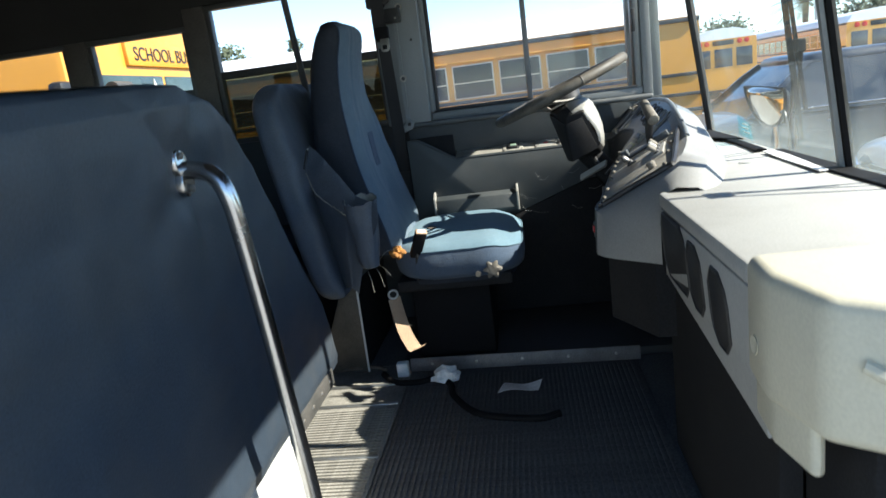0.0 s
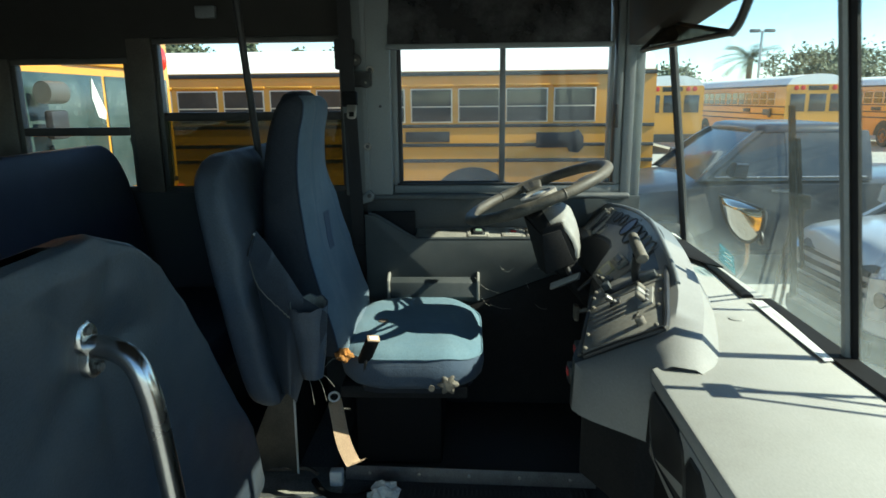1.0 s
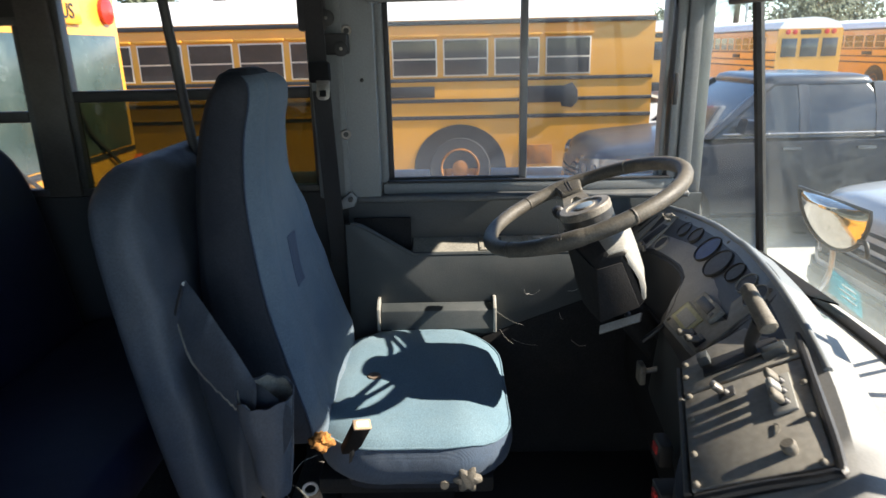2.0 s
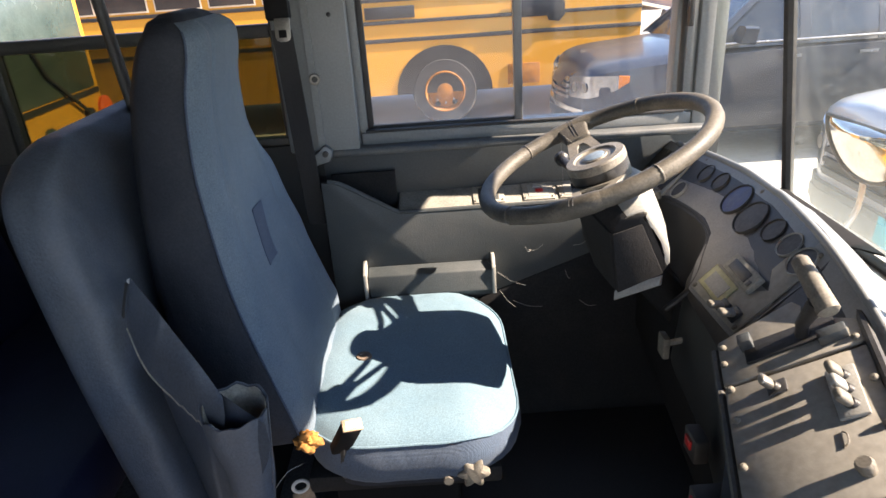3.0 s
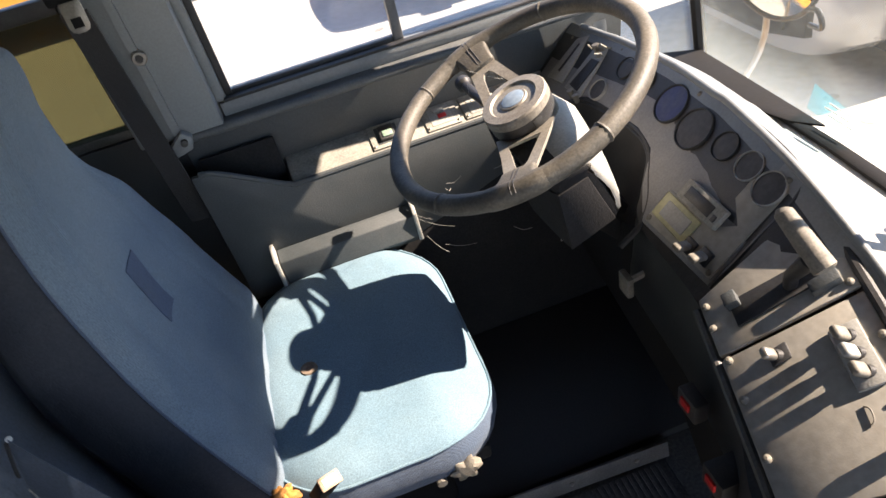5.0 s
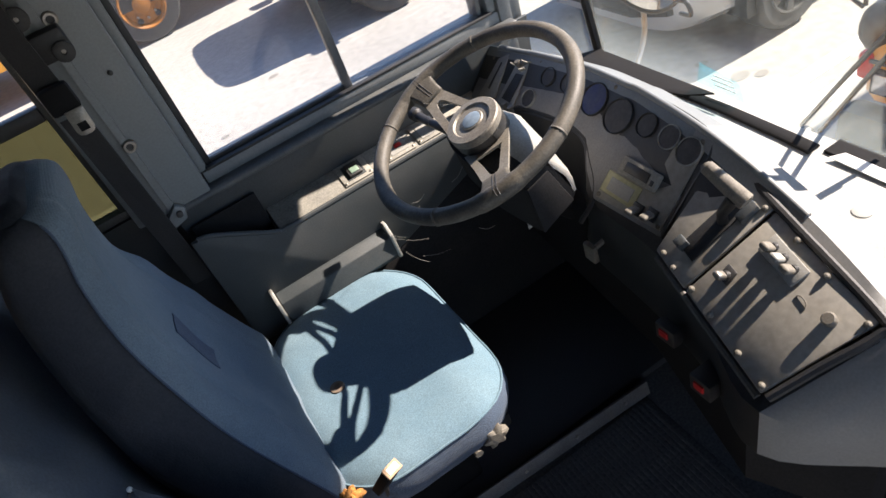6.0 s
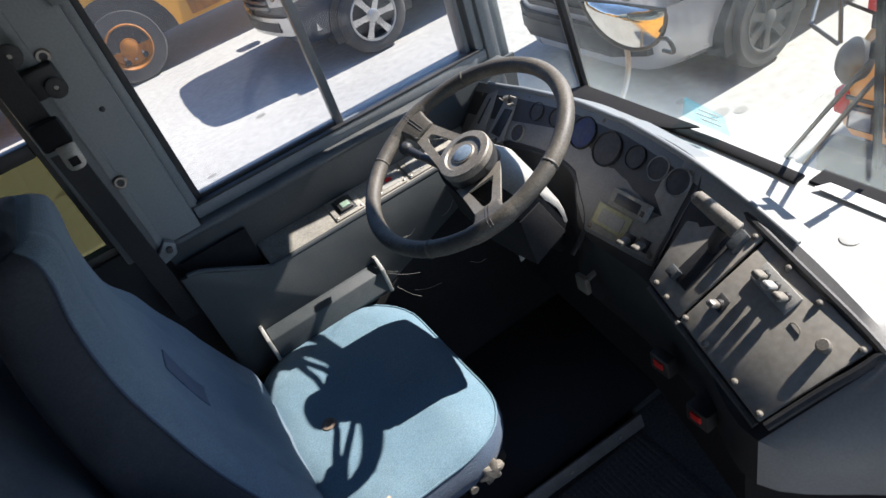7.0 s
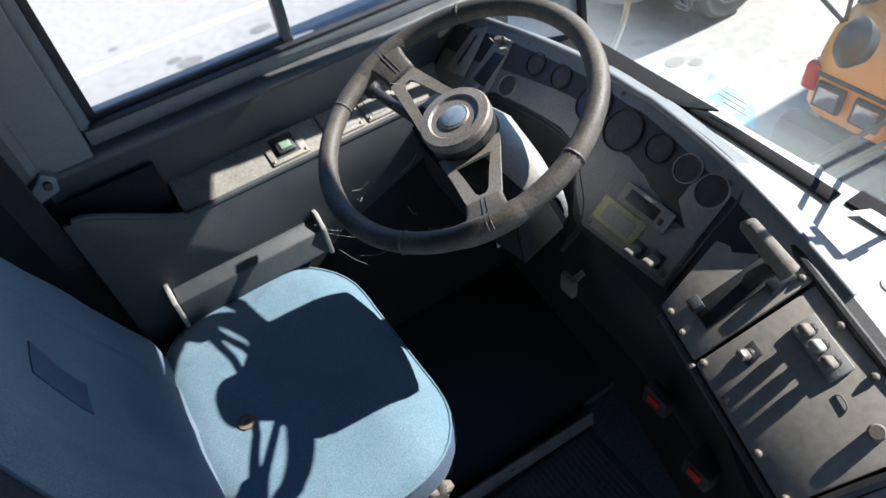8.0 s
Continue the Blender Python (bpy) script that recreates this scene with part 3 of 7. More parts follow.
def side_window(name, x0, x1, y, upper, lower, label, head=HEAD, mid=1.02):
    w = thing(name, label, "window", ((x0 + x1) / 2, y, SILL))
    tagged(w, kind="structure")
    f = 0.02
    bm = box((x0, y - 0.012, SILL), (x1, y + 0.02, SILL + f), 0.003)
    box((x0, y - 0.012, head - f), (x1, y + 0.02, head), 0.003, bm)
    box((x0, y - 0.012, SILL + f), (x0 + f, y + 0.02, head - f), 0.003, bm)
    box((x1 - f, y - 0.012, SILL + f), (x1, y + 0.02, head - f), 0.003, bm)
    part("window_frame", bm, DARK_METAL, w)
    part("rail", box((x0 + f, y - 0.014, mid - 0.015), (x1 - f, y + 0.014, mid + 0.015), 0.004), BLACK_PLASTIC, w)
    if upper:
        part("pane", box((x0 + f, y + 0.002, mid + 0.015), (x1 - f, y + 0.006, head - f)), upper, w).visible_shadow = False
    part("pane", box((x0 + f, y + 0.008, SILL + f), (x1 - f, y + 0.012, mid - 0.015)), lower, w).visible_shadow = False
    return w


edges = [-0.43] + POST_XS
for k in range(len(POST_XS)):
    x1 = edges[k] - (0.0 if k == 0 else 0.045)
    x0 = edges[k + 1] + 0.045
    side_window(f"window_{k + 20}", x0, x1, LEFT + 0.02, None if k == 0 else DUSTY, SMOKED if k == 0 else DUSTY,
                "split sash bus side window with its upper half lowered" if k == 0 else "split sash bus side window with dusty glass", HEAD if k == 0 else 1.275, 1.07 if k == 0 else 1.02)
    if k:
        side_window(f"window_{k + 40}", x0, x1, RIGHT - 0.04, DUSTY, DUSTY, "split sash bus side window with dusty glass")

# driver's sliding window
w = thing("window_11", "sliding driver side window in grey metal frame, dusty panes", "window", (0.13, LEFT, 0.8))
tagged(w, kind="structure")
bm = box((-0.262, 2.775, 0.795), (0.53, 2.85, 0.825), 0.004)
box((-0.262, 2.775, 1.45), (0.53, 2.85, 1.48), 0.004, bm)
box((-0.266, 2.78, 0.825), (-0.246, 2.85, 1.45), 0.004, bm)
box((0.505, 2.78, 0.825), (0.53, 2.85, 1.45), 0.004, bm)
box((0.485, 2.795, 0.825), (0.497, 2.84, 1.45), 0.003, bm)
part("window_frame", bm, GREY_PAINT, w)
bm = box((-0.246, 2.792, 0.825), (-0.232, 2.806, 1.45), 0.002)
box((-0.232, 2.792, 0.825), (0.11, 2.806, 0.838), 0.002, bm)
part("sash_frame", bm, GASKET, w, "narrow black rubber sash edge")
part("sash_post", box((0.108, 2.788, 0.825), (0.128, 2.808, 1.45), 0.003), SASH_ALU, w, "dull aluminium sash post")
part("track", box((-0.25, 2.77, 0.826), (0.51, 2.786, 0.832), 0.001), GASKET, w, "black window track")
part("pane", box((-0.232, 2.797, 0.838), (0.108, 2.801, 1.45)), DUSTY, w).visible_shadow = False
part("pane", box((0.11, 2.817, 0.826), (0.485, 2.821, 1.45)), DUSTY, w).visible_shadow = False
part("latch", box((0.50, 2.76, 1.02), (0.512, 2.785, 1.10), 0.003), BLACK_PLASTIC, w)

# dark visor panel hung across the top of the driver window
v = thing("visor_panel", "dark glossy visor panel with pale lower edge above driver window", "visor", (0.1, 2.74, 1.29))
part("panel", slab([(-0.27, 2.735, 1.30), (0.47, 2.735, 1.30), (0.47, 2.76, 1.46), (-0.27, 2.76, 1.46)], 0.008), ACRYLIC, v)
part("edge_strip", box((-0.275, 2.728, 1.285), (0.475, 2.75, 1.302), 0.003), GREY_PAINT, v)
def plate(poly, normal, thick, bevel=0.003, bm=None, lift=0.0):
    """A flat plate over 3D outline points."""
    n = Vector(normal).normalized()
    own = bmesh.new()
    lo = [own.verts.new(Vector(q) + n * lift) for q in poly]
    hi = [own.verts.new(Vector(q) + n * (lift + thick)) for q in poly]
    own.faces.new(lo); own.faces.new(hi)
    for k in range(len(poly)):
        own.faces.new((lo[k], lo[(k + 1) % len(poly)], hi[(k + 1) % len(poly)], hi[k]))
    bmesh.ops.recalc_face_normals(own, faces=own.faces[:])
    if bevel:
        bmesh.ops.bevel(own, geom=own.edges[:], offset=bevel, segments=2, affect="EDGES", profile=0.5)
    return joined(own, bm)


# ---------------------------------------------------------------- driver side panel
p = thing("side_panel", "dark grey moulded driver side panel with pocket and switch ledge", "panel", (0.1, 2.75, 0.03))
bm = prism([(-0.36, 0.40), (-0.02, 0.40), (0.30, 0.52), (0.60, 0.54), (0.60, 0.645), (-0.185, 0.645), (-0.30, 0.715), (-0.325, 0.73), (-0.36, 0.735)], 1, 2.69, 2.702, 0.003)
part("lower_panel", bm, GREY_PANEL, p)
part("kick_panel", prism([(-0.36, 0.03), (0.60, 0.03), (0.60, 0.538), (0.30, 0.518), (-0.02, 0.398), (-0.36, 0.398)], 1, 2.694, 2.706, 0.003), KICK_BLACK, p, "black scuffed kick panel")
part("ledge", slab([(-0.185, 2.70, 0.648), (0.60, 2.70, 0.648), (0.60, 2.785, 0.672), (-0.185, 2.785, 0.672)], 0.02, 0.003), LEDGE_DUST, p, "pale dusty switch ledge")
part("lip", tube(smooth_path([(-0.345, 2.695, 0.735), (-0.315, 2.695, 0.727), (-0.25, 2.695, 0.688), (-0.19, 2.695, 0.652), (-0.15, 2.695, 0.648), (0.2, 2.695, 0.648), (0.60, 2.695, 0.648)]), 0.006, 8), GREY_PANEL, p)
bm = box((-0.36, 2.702, 0.55), (-0.185, 2.79, 0.56))
box((-0.19, 2.702, 0.55), (-0.183, 2.79, 0.648), bm=bm)
part("pocket", bm, BLACK_PLASTIC, p, "dark storage pocket")
part("upper_panel", slab([(-0.36, 2.792, 0.55), (0.60, 2.792, 0.55), (0.60, 2.765, 0.785), (-0.36, 2.765, 0.785)], 0.008, 0.002), GREY_PANEL, p)
part("pocket_back", box((-0.345, 2.752, 0.56), (-0.19, 2.760, 0.735), 0.002), KICK_BLACK, p, "black inside of the pocket")
part("sill", box((-0.36, 2.742, 0.778), (0.56, 2.80, 0.797), 0.008, segments=3), SILL_GREY, p, "dusty grey rounded sill")
LN = Vector((0, -0.27, 0.963)).normalized()
def ledge_plate(x0, x1, y0, y1, lift, thick, bevel=0.0015):
    """A flat piece lying on the sloping ledge."""
    pts = [Vector((x, y, 0.648 + (y - 2.70) * 0.282)) for x, y in ((x0, y0), (x1, y0), (x1, y1), (x0, y1))]
    return plate(pts, LN, thick, bevel, lift=lift)
for x, kind_ in ((0.034, 1), (0.155, 2), (0.242, 0)):
    pl = part("switch_plate", ledge_plate(x - 0.038, x + 0.038, 2.708, 2.776, 0.0, 0.004), LEDGE_DUST, p)
    part("recess", ledge_plate(x - 0.024, x + 0.024, 2.718, 2.766, 0.004, 0.001, 0), COLUMN_GREY if kind_ != 1 else GREY_PANEL, pl)
    if kind_ == 1:
        part("rocker", ledge_plate(x - 0.017, x + 0.017, 2.722, 2.762, 0.004, 0.009, 0.003), BLACK_PLASTIC, pl)
        part("lens", ledge_plate(x - 0.010, x + 0.012, 2.727, 2.744, 0.0125, 0.003), GREEN_PLASTIC, pl, "green lens")
    elif kind_ == 2:
        part("mark", ledge_plate(x - 0.006, x + 0.012, 2.735, 2.746, 0.005, 0.002, 0.0005), RED_PAINT, pl, "small red mark")
        part("rocker", ledge_plate(x - 0.012, x + 0.010, 2.750, 2.762, 0.005, 0.005), COLUMN_GREY, pl)
    for dx in (-0.033, 0.033):
        part("screw", lathe([(0.003, 0), (0.003, 0.002), (0.0015, 0.003)], frame_to(LN, (1, 0, 0), (x + dx, 2.714, 0.656)), 8), STEEL_BITS, pl)

# folding holder on the side panel
h = thing("holder", "long grey plastic holder with raised ends on side panel", "holder", (-0.12, 2.69, 0.42))
part("rail", prism([(2.69, 0.43), (2.69, 0.512), (2.683, 0.512), (2.655, 0.50), (2.645, 0.45), (2.66, 0.43)], 0, -0.272, 0.03, 0.003), GREY_PANEL, h)
for x in (-0.28, 0.032):
    part("end_cap", prism([(2.69, 0.43), (2.69, 0.530), (2.676, 0.532), (2.648, 0.508), (2.642, 0.440)], 0, x - 0.003, x + 0.006, 0.002), COLUMN_GREY, h, "pale worn end cap")

# ---------------------------------------------------------------- dashboard
DASH_Z = 0.635
d = thing("dashboard", "light grey moulded dashboard top under the windscreen", "dashboard", (0.55, 1.6, 0.5))
bm = prism([(0.337, 1.60), (0.332, 1.05), (0.42, 1.03), (0.72, 1.03), (0.735, MID), (0.742, 2.68), (0.60, 2.79), (0.50, 2.79), (0.47, 1.70)], 2, 0.605, DASH_Z, 0.006)
part("top", bm, WHITE_SHELL, d)
bm = slab([(0.336, 1.05, 0.60), (0.340, 1.60, 0.60), (0.349, 1.62, 0.452), (0.356, 1.05, 0.385)], 0.012, 0.003)
part("front_face", bm, WHITE_SHELL, d)
for y0, y1, z0, z1 in ((1.405, 1.605, 0.462, 0.597), (1.30, 1.40, 0.462, 0.585), (1.165, 1.26, 0.45, 0.578)):
    xo = 0.336 + 0.004 * (y0 - 1.05) / 0.55
    out = [(y0 + 0.03, z0), (y1 - 0.03, z0), (y1 - 0.006, z0 + 0.02), (y1, z0 + 0.045), (y1 - 0.004, z1 - 0.03), (y1 - 0.03, z1), (y0 + 0.03, z1), (y0 + 0.006, z1 - 0.02), (y0, z1 - 0.045), (y0 + 0.004, z0 + 0.025)]
    vent = part("vent", plate([(xo + 0.0005 + (0.605 - z) * 0.085, y, z) for y, z in out], (-1, 0, -0.085), 0.003, 0.001), GASKET, d, "black recessed heater vent")
    part("rim", tube([Vector((xo + (0.605 - z) * 0.085 - 0.001, y, z)) for y, z in out], 0.0035, 6, loop=True), BLACK_PLASTIC, vent)
# Added black board that gives the dark of the shadow below the dash.
part("under_shadow_board", box((0.37, 1.05, 0.0), (0.40, 1.70, 0.46)), KICK_BLACK, d, "black board standing for shadow under the dashboard")

c = thing("heater_cover", "cream moulded heater cover beside the entry steps", "cover", (0.55, 0.8, 0.4))
bm = prism([(0.330, 1.048), (0.322, 0.96), (0.345, 0.86), (0.40, 0.822), (0.74, 0.80), (0.74, 1.048)], 2, 0.488, 0.648, 0.016, segments=3)
part("body", bm, CREAM_SHELL, c)
bm = prism([(0.339, 1.044), (0.331, 0.96), (0.345, 0.885), (0.36, 0.885), (0.36, 1.044)], 2, 0.432, 0.52, 0.008, segments=3)
part("apron", bm, CREAM_SHELL, c)
part("ridge", tube(smooth_path([(0.372, 0.838, 0.585), (0.41, 0.820, 0.572), (0.56, 0.810, 0.555), (0.73, 0.800, 0.54)]), 0.007, 8), CREAM_SHELL, c)
part("recess", box((0.44, 0.885, 0.640), (0.475, 0.915, 0.652), 0.003), DASH_PANEL, c, "small shaded recess")
part("dimple", lathe([(0.012, 0), (0.012, 0.002), (0.008, 0.001)], frame_to((-1, 0, 0), (0, 1, 0), (0.3255, 1.0, 0.545)), 16), CREAM_SHELL, c)
part("foot", box((0.40, 0.87, 0.0), (0.6, 1.05, 0.51), 0.01), KICK_BLACK, c, "black lower box")

# ---------------------------------------------------------------- instrument pod
pod = thing("instrument_pod", "light grey instrument pod with dusty black gauge panels", "instrument panel", (0.45, 2.2, 0.5))
SECT = [
    [(0.342, 1.622, 0.474), (0.338, 1.600, 0.56), (0.345, 1.592, 0.63), (0.37, 1.585, 0.645), (0.41, 1.575, 0.642), (0.43, 1.57, 0.63)],
    [(0.220, 1.755, 0.474), (0.225, 1.758, 0.578), (0.372, 1.697, 0.664), (0.402, 1.685, 0.684), (0.448, 1.66, 0.668), (0.480, 1.645, 0.63)],
    [(0.275, 1.90, 0.475), (0.277, 1.905, 0.598), (0.434, 1.885, 0.699), (0.465, 1.88, 0.717), (0.518, 1.87, 0.690), (0.552, 1.865, 0.63)],
    [(0.310, 2.06, 0.475), (0.328, 2.06, 0.618), (0.462, 2.072, 0.752), (0.482, 2.072, 0.772), (0.545, 2.07, 0.735), (0.602, 2.07, 0.63)],
] + [
    [(x0, y, 0.475), (0.424 + 0.03 * (y - 2.25) + 1.05 * (z1 - 0.70), y, z1), (xr - 0.016, y, zr - 0.013), (xr, y, zr + 0.003), (xr + 0.058, y, zr - 0.030), (0.622 + 0.02 * (y - 2.25), y, 0.63)]
    for y, x0, z1, xr, zr in ((2.25, 0.330, 0.624, 0.502, 0.784), (2.30, 0.352, 0.652, 0.503, 0.785), (2.35, 0.375, 0.686, 0.505, 0.785), (2.43, 0.385, 0.692, 0.506, 0.784), (2.58, 0.388, 0.676, 0.498, 0.774), (2.65, 0.385, 0.650, 0.493, 0.766), (2.785, 0.370, 0.640, 0.482, 0.752))
]
fine = [smooth_path([s[k] for s in SECT], 5) for k in range(6)]
part("hood_end", loft([[fine[k][j] for k in range(4, 6)] for j in range(27, len(fine[0]))], closed=False), DEEP_RUBBER, pod, "black far end of the hood")
part("hood_rim", loft([[fine[k][j] for k in range(2, 5)] for j in range(16, len(fine[0]))], closed=False), GREY_PAINT, pod, "grey rounded rim of the hood", 60)
part("bead", tube(fine[3][10:-2], 0.0065, 8), GREY_PAINT, pod, "rounded edge of the hood", 60)
bm = loft([[fine[k][j] for k in range(4, 6)] for j in range(5, 28)], closed=False)
loft([[fine[k][j] for k in range(2, 5)] for j in range(5, 17)], bm, closed=False)
loft([[fine[k][j] for k in range(6)] for j in range(6)], bm, closed=False)
part("shell", bm, POD_GREY, pod, angle=50)
part("face", loft([[fine[k][j] for k in range(1, 3)] for j in range(5, len(fine[0]))], closed=False), BLACK_PLASTIC, pod, "black face behind the panels")
part("lower_fascia", loft([[fine[k][j] for k in range(2)] for j in range(5, len(fine[0]))], closed=False), BLACK_PLASTIC, pod, "black fascia under the panel edge")


N1 = Vector((-0.689, 0.0207, 0.724)).normalized()
O1 = Vector((0.427, 2.250, 0.700))
U1 = Vector((0, -1, 0)); U1 = (U1 - N1 * U1.dot(N1)).normalized()
V1 = N1.cross(U1)
if V1.z < 0:
    V1 = -V1
def on1(y, z, lift=0.0):
    """A place on the gauge panel by its y and z."""
    x = O1.x - (N1.y * (y - O1.y) + N1.z * (z - O1.z)) / N1.x
    return Vector((x, y, z)) + N1 * lift
cluster = part("gauge_panel", plate([on1(y, z) for y, z in ((2.070, 0.634), (2.248, 0.628), (2.30, 0.656), (2.34, 0.692), (2.40, 0.70), (2.58, 0.685), (2.64, 0.655), (2.765, 0.652), (2.768, 0.70), (2.745, 0.738), (2.69, 0.752), (2.58, 0.764), (2.43, 0.774), (2.25, 0.775), (2.12, 0.768), (2.070, 0.752))], N1, 0.008), GAUGE_PANEL, pod)
for y, z, r, lens, ring in ((2.522, 0.744, 0.021, DARK_LENS, GASKET), (2.455, 0.748, 0.021, DARK_LENS, GASKET), (2.364, 0.744, 0.034, BLUE_LENS, GASKET),
                            (2.286, 0.738, 0.035, DARK_LENS, GASKET), (2.212, 0.744, 0.023, DARK_LENS, GASKET), (2.153, 0.743, 0.023, DARK_LENS, COLUMN_GREY),
                            (2.102, 0.738, 0.026, DARK_LENS, COLUMN_GREY), (2.553, 0.702, 0.021, DARK_LENS, COLUMN_GREY)):
    m = frame_to(N1, (0, 1, 0), on1(y, z, 0.008))
    g = part("gauge", lathe([(r * 1.02, -0.002), (r * 1.02, 0.005), (r * 0.99, 0.0065), (r * 0.945, 0.006), (r * 0.93, 0.003), (r * 0.5, 0.002)], m, 28), ring, cluster)
    g2 = part("lens", lathe([(r * 0.93, 0.002), (r * 0.92, 0.0038), (r * 0.3, 0.0044)], m, 24), lens, cluster, "dusty grey gauge lens")
# pale plate carrying the last gauge, label and switches
lower = part("lower_plate", plate([on1(y, z) for y, z in ((2.075, 0.640), (2.243, 0.633), (2.243, 0.675), (2.13, 0.678), (2.10, 0.694), (2.135, 0.712), (2.135, 0.752), (2.115, 0.762), (2.085, 0.757), (2.075, 0.745))], N1, 0.003, 0.001, lift=0.008), DASH_PANEL, cluster, "dusty beige switch plate")


def dash_box(y0, y1, z0, z1, lift, thick, mat, name, parent, label="", bevel=0.002):
    pts = [on1(y0, z0), on1(y1, z0), on1(y1, z1), on1(y0, z1)]
    return part(name, plate(pts, N1, thick, bevel, lift=lift), mat, parent, label)
dash_box(2.15, 2.240, 0.644, 0.673, 0.011, 0.002, LABEL_YELLOW, "label_plate", cluster, "faded yellow label with grey print")
dash_box(2.163, 2.225, 0.649, 0.667, 0.013, 0.001, COLUMN_GREY, "print", cluster, "grey print block", 0)
rim = dash_box(2.122, 2.217, 0.676, 0.699, 0.009, 0.011, LEDGE_DUST, "bezel", cluster, "pale rectangular bezel")
dash_box(2.142, 2.203, 0.681, 0.694, 0.0185, 0.003, BLACK_PLASTIC, "screen", rim, "black display window", 0.001)
dash_box(2.128, 2.136, 0.681, 0.688, 0.0185, 0.0025, BLACK_PLASTIC, "slot", rim, "", 0.0005)
for y, z in ((2.138, 0.650), (2.104, 0.654)):
    k = dash_box(y - 0.012, y + 0.012, z - 0.010, z + 0.006, 0.010, 0.006, BLACK_PLASTIC, "switch_base", cluster)
    m = frame_to(N1 - V1 * 0.8, U1, on1(y, z, 0.014))
    part("paddle", box((-0.009, -0.005, 0.0), (0.009, 0.005, 0.026), 0.0045, m=m, segments=3), DUSTY_KNOB, k, "dusty paddle switch")
sl = part("strip_plate", plate([on1(y, z) for y, z in ((2.728, 0.668), (2.716, 0.735), (2.682, 0.750), (2.667, 0.676))], N1, 0.006, 0.002, lift=0.008), COLUMN_GREY, cluster, "worn pale strip plate")
part("slot", plate([on1(y, z) for y, z in ((2.704, 0.685), (2.698, 0.732), (2.693, 0.732), (2.697, 0.685))], N1, 0.001, 0, lift=0.0138), BLACK_PLASTIC, sl)
sl = part("switch_plate", plate([on1(y, z) for y, z in ((2.652, 0.674), (2.644, 0.745), (2.600, 0.752), (2.588, 0.678))], N1, 0.005, 0.002, lift=0.008), COLUMN_GREY, cluster, "worn pale switch plate")
part("window", plate([on1(y, z) for y, z in ((2.638, 0.682), (2.627, 0.727), (2.600, 0.730), (2.604, 0.682))], N1, 0.003, 0.001, lift=0.0128), BLACK_PLASTIC, sl, "black window")
for y, z in ((2.582, 0.672), (2.606, 0.672), (2.628, 0.738)):
    part("toggle", tube([on1(y, z, 0.012), on1(y + 0.002, z + 0.006, 0.026)], [0.005, 0.007], 8), STEEL_BITS, sl, "dull metal toggle")
rnd = random.Random(8)
bm = bmesh.new()
for k in range(14):
    a = on1(2.618 + rnd.uniform(-0.024, 0.024), 0.742 + rnd.uniform(-0.008, 0.008), 0.016 + rnd.uniform(0, 0.008))
    b = a + Vector((rnd.uniform(-1, 1), rnd.uniform(-1, 1), rnd.uniform(-0.3, 1))) * 0.012
    tube([a, b], rnd.uniform(0.0012, 0.0025), 5, bm)
part("debris", bm, LEDGE_DUST, sl, "pale nest of crumbs and fluff")
for y, z in ((2.238, 0.638), (2.082, 0.644), (2.087, 0.754), (2.735, 0.733), (2.325, 0.770), (2.565, 0.759)):
    part("screw", lathe([(0.005, 0), (0.005, 0.003), (0.002, 0.005)], frame_to(N1, (0, 1, 0), on1(y, z, 0.009)), 10), DUSTY_KNOB, cluster)

# second panel with lever and switches
N2 = Vector((-0.5016, -0.0165, 0.865)).normalized()
LL, LR, UR, UL = (Vector(q) for q in ((0.318, 2.045, 0.642), (0.243, 1.770, 0.592), (0.390, 1.7095, 0.674), (0.488, 2.059, 0.738)))
def on2(u, v, lift=0.0):
    """A place on the switch panel: u along it from the gauges, v up it."""
    return (LL * (1 - u) + LR * u) * (1 - v) + (UL * (1 - u) + UR * u) * v + N2 * lift
pa = part("lever_panel", plate([on2(0, 0), on2(0.305, 0), on2(0.385, 1), on2(0, 1)], N2, 0.009), DASH_PANEL, pod)
pb = part("switch_panel", plate([on2(0.322, 0), on2(1, 0), on2(1, 1), on2(0.402, 1)], N2, 0.008), DASH_PANEL, pod)
part("trim", tube([on2(0.02, -0.04, 0.0), on2(1.0, -0.04, 0.0)], 0.006, 8), DARK_METAL, pod, "dark worn edge trim")
part("rim", tube(smooth_path([on2(0.0, 1.03, 0.004), on2(0.5, 1.035, 0.006), on2(0.98, 1.035, 0.004), on2(1.03, 0.95, 0.004), on2(1.03, 0.5, 0.004), on2(1.03, 0.02, 0.0)]), 0.007, 8), BLACK_PLASTIC, pod, "black rubber rim")
part("rim", tube(smooth_path([on1(2.066, 0.634, 0.006), on1(2.064, 0.70, 0.006), on1(2.066, 0.752, 0.006), on1(2.11, 0.771, 0.006), on1(2.25, 0.779, 0.006), on1(2.43, 0.778, 0.006), on1(2.58, 0.768, 0.006), on1(2.70, 0.756, 0.006), on1(2.765, 0.735, 0.006)]), 0.004, 8), BLACK_PLASTIC, pod, "black rubber rim")
slot = part("lever_slot", plate([on2(0.12, 0.20), on2(0.245, 0.20), on2(0.30, 0.86), on2(0.20, 0.86)], N2, 0.004, 0.001, lift=0.009), GASKET, pa, "black lever slot plate")
part("lever_stem", tube([on2(0.235, 0.62, 0.01), on2(0.24, 0.66, 0.03), (0.392, 1.95, 0.765)], [0.009, 0.009, 0.012], 10), BLACK_PLASTIC, pa)
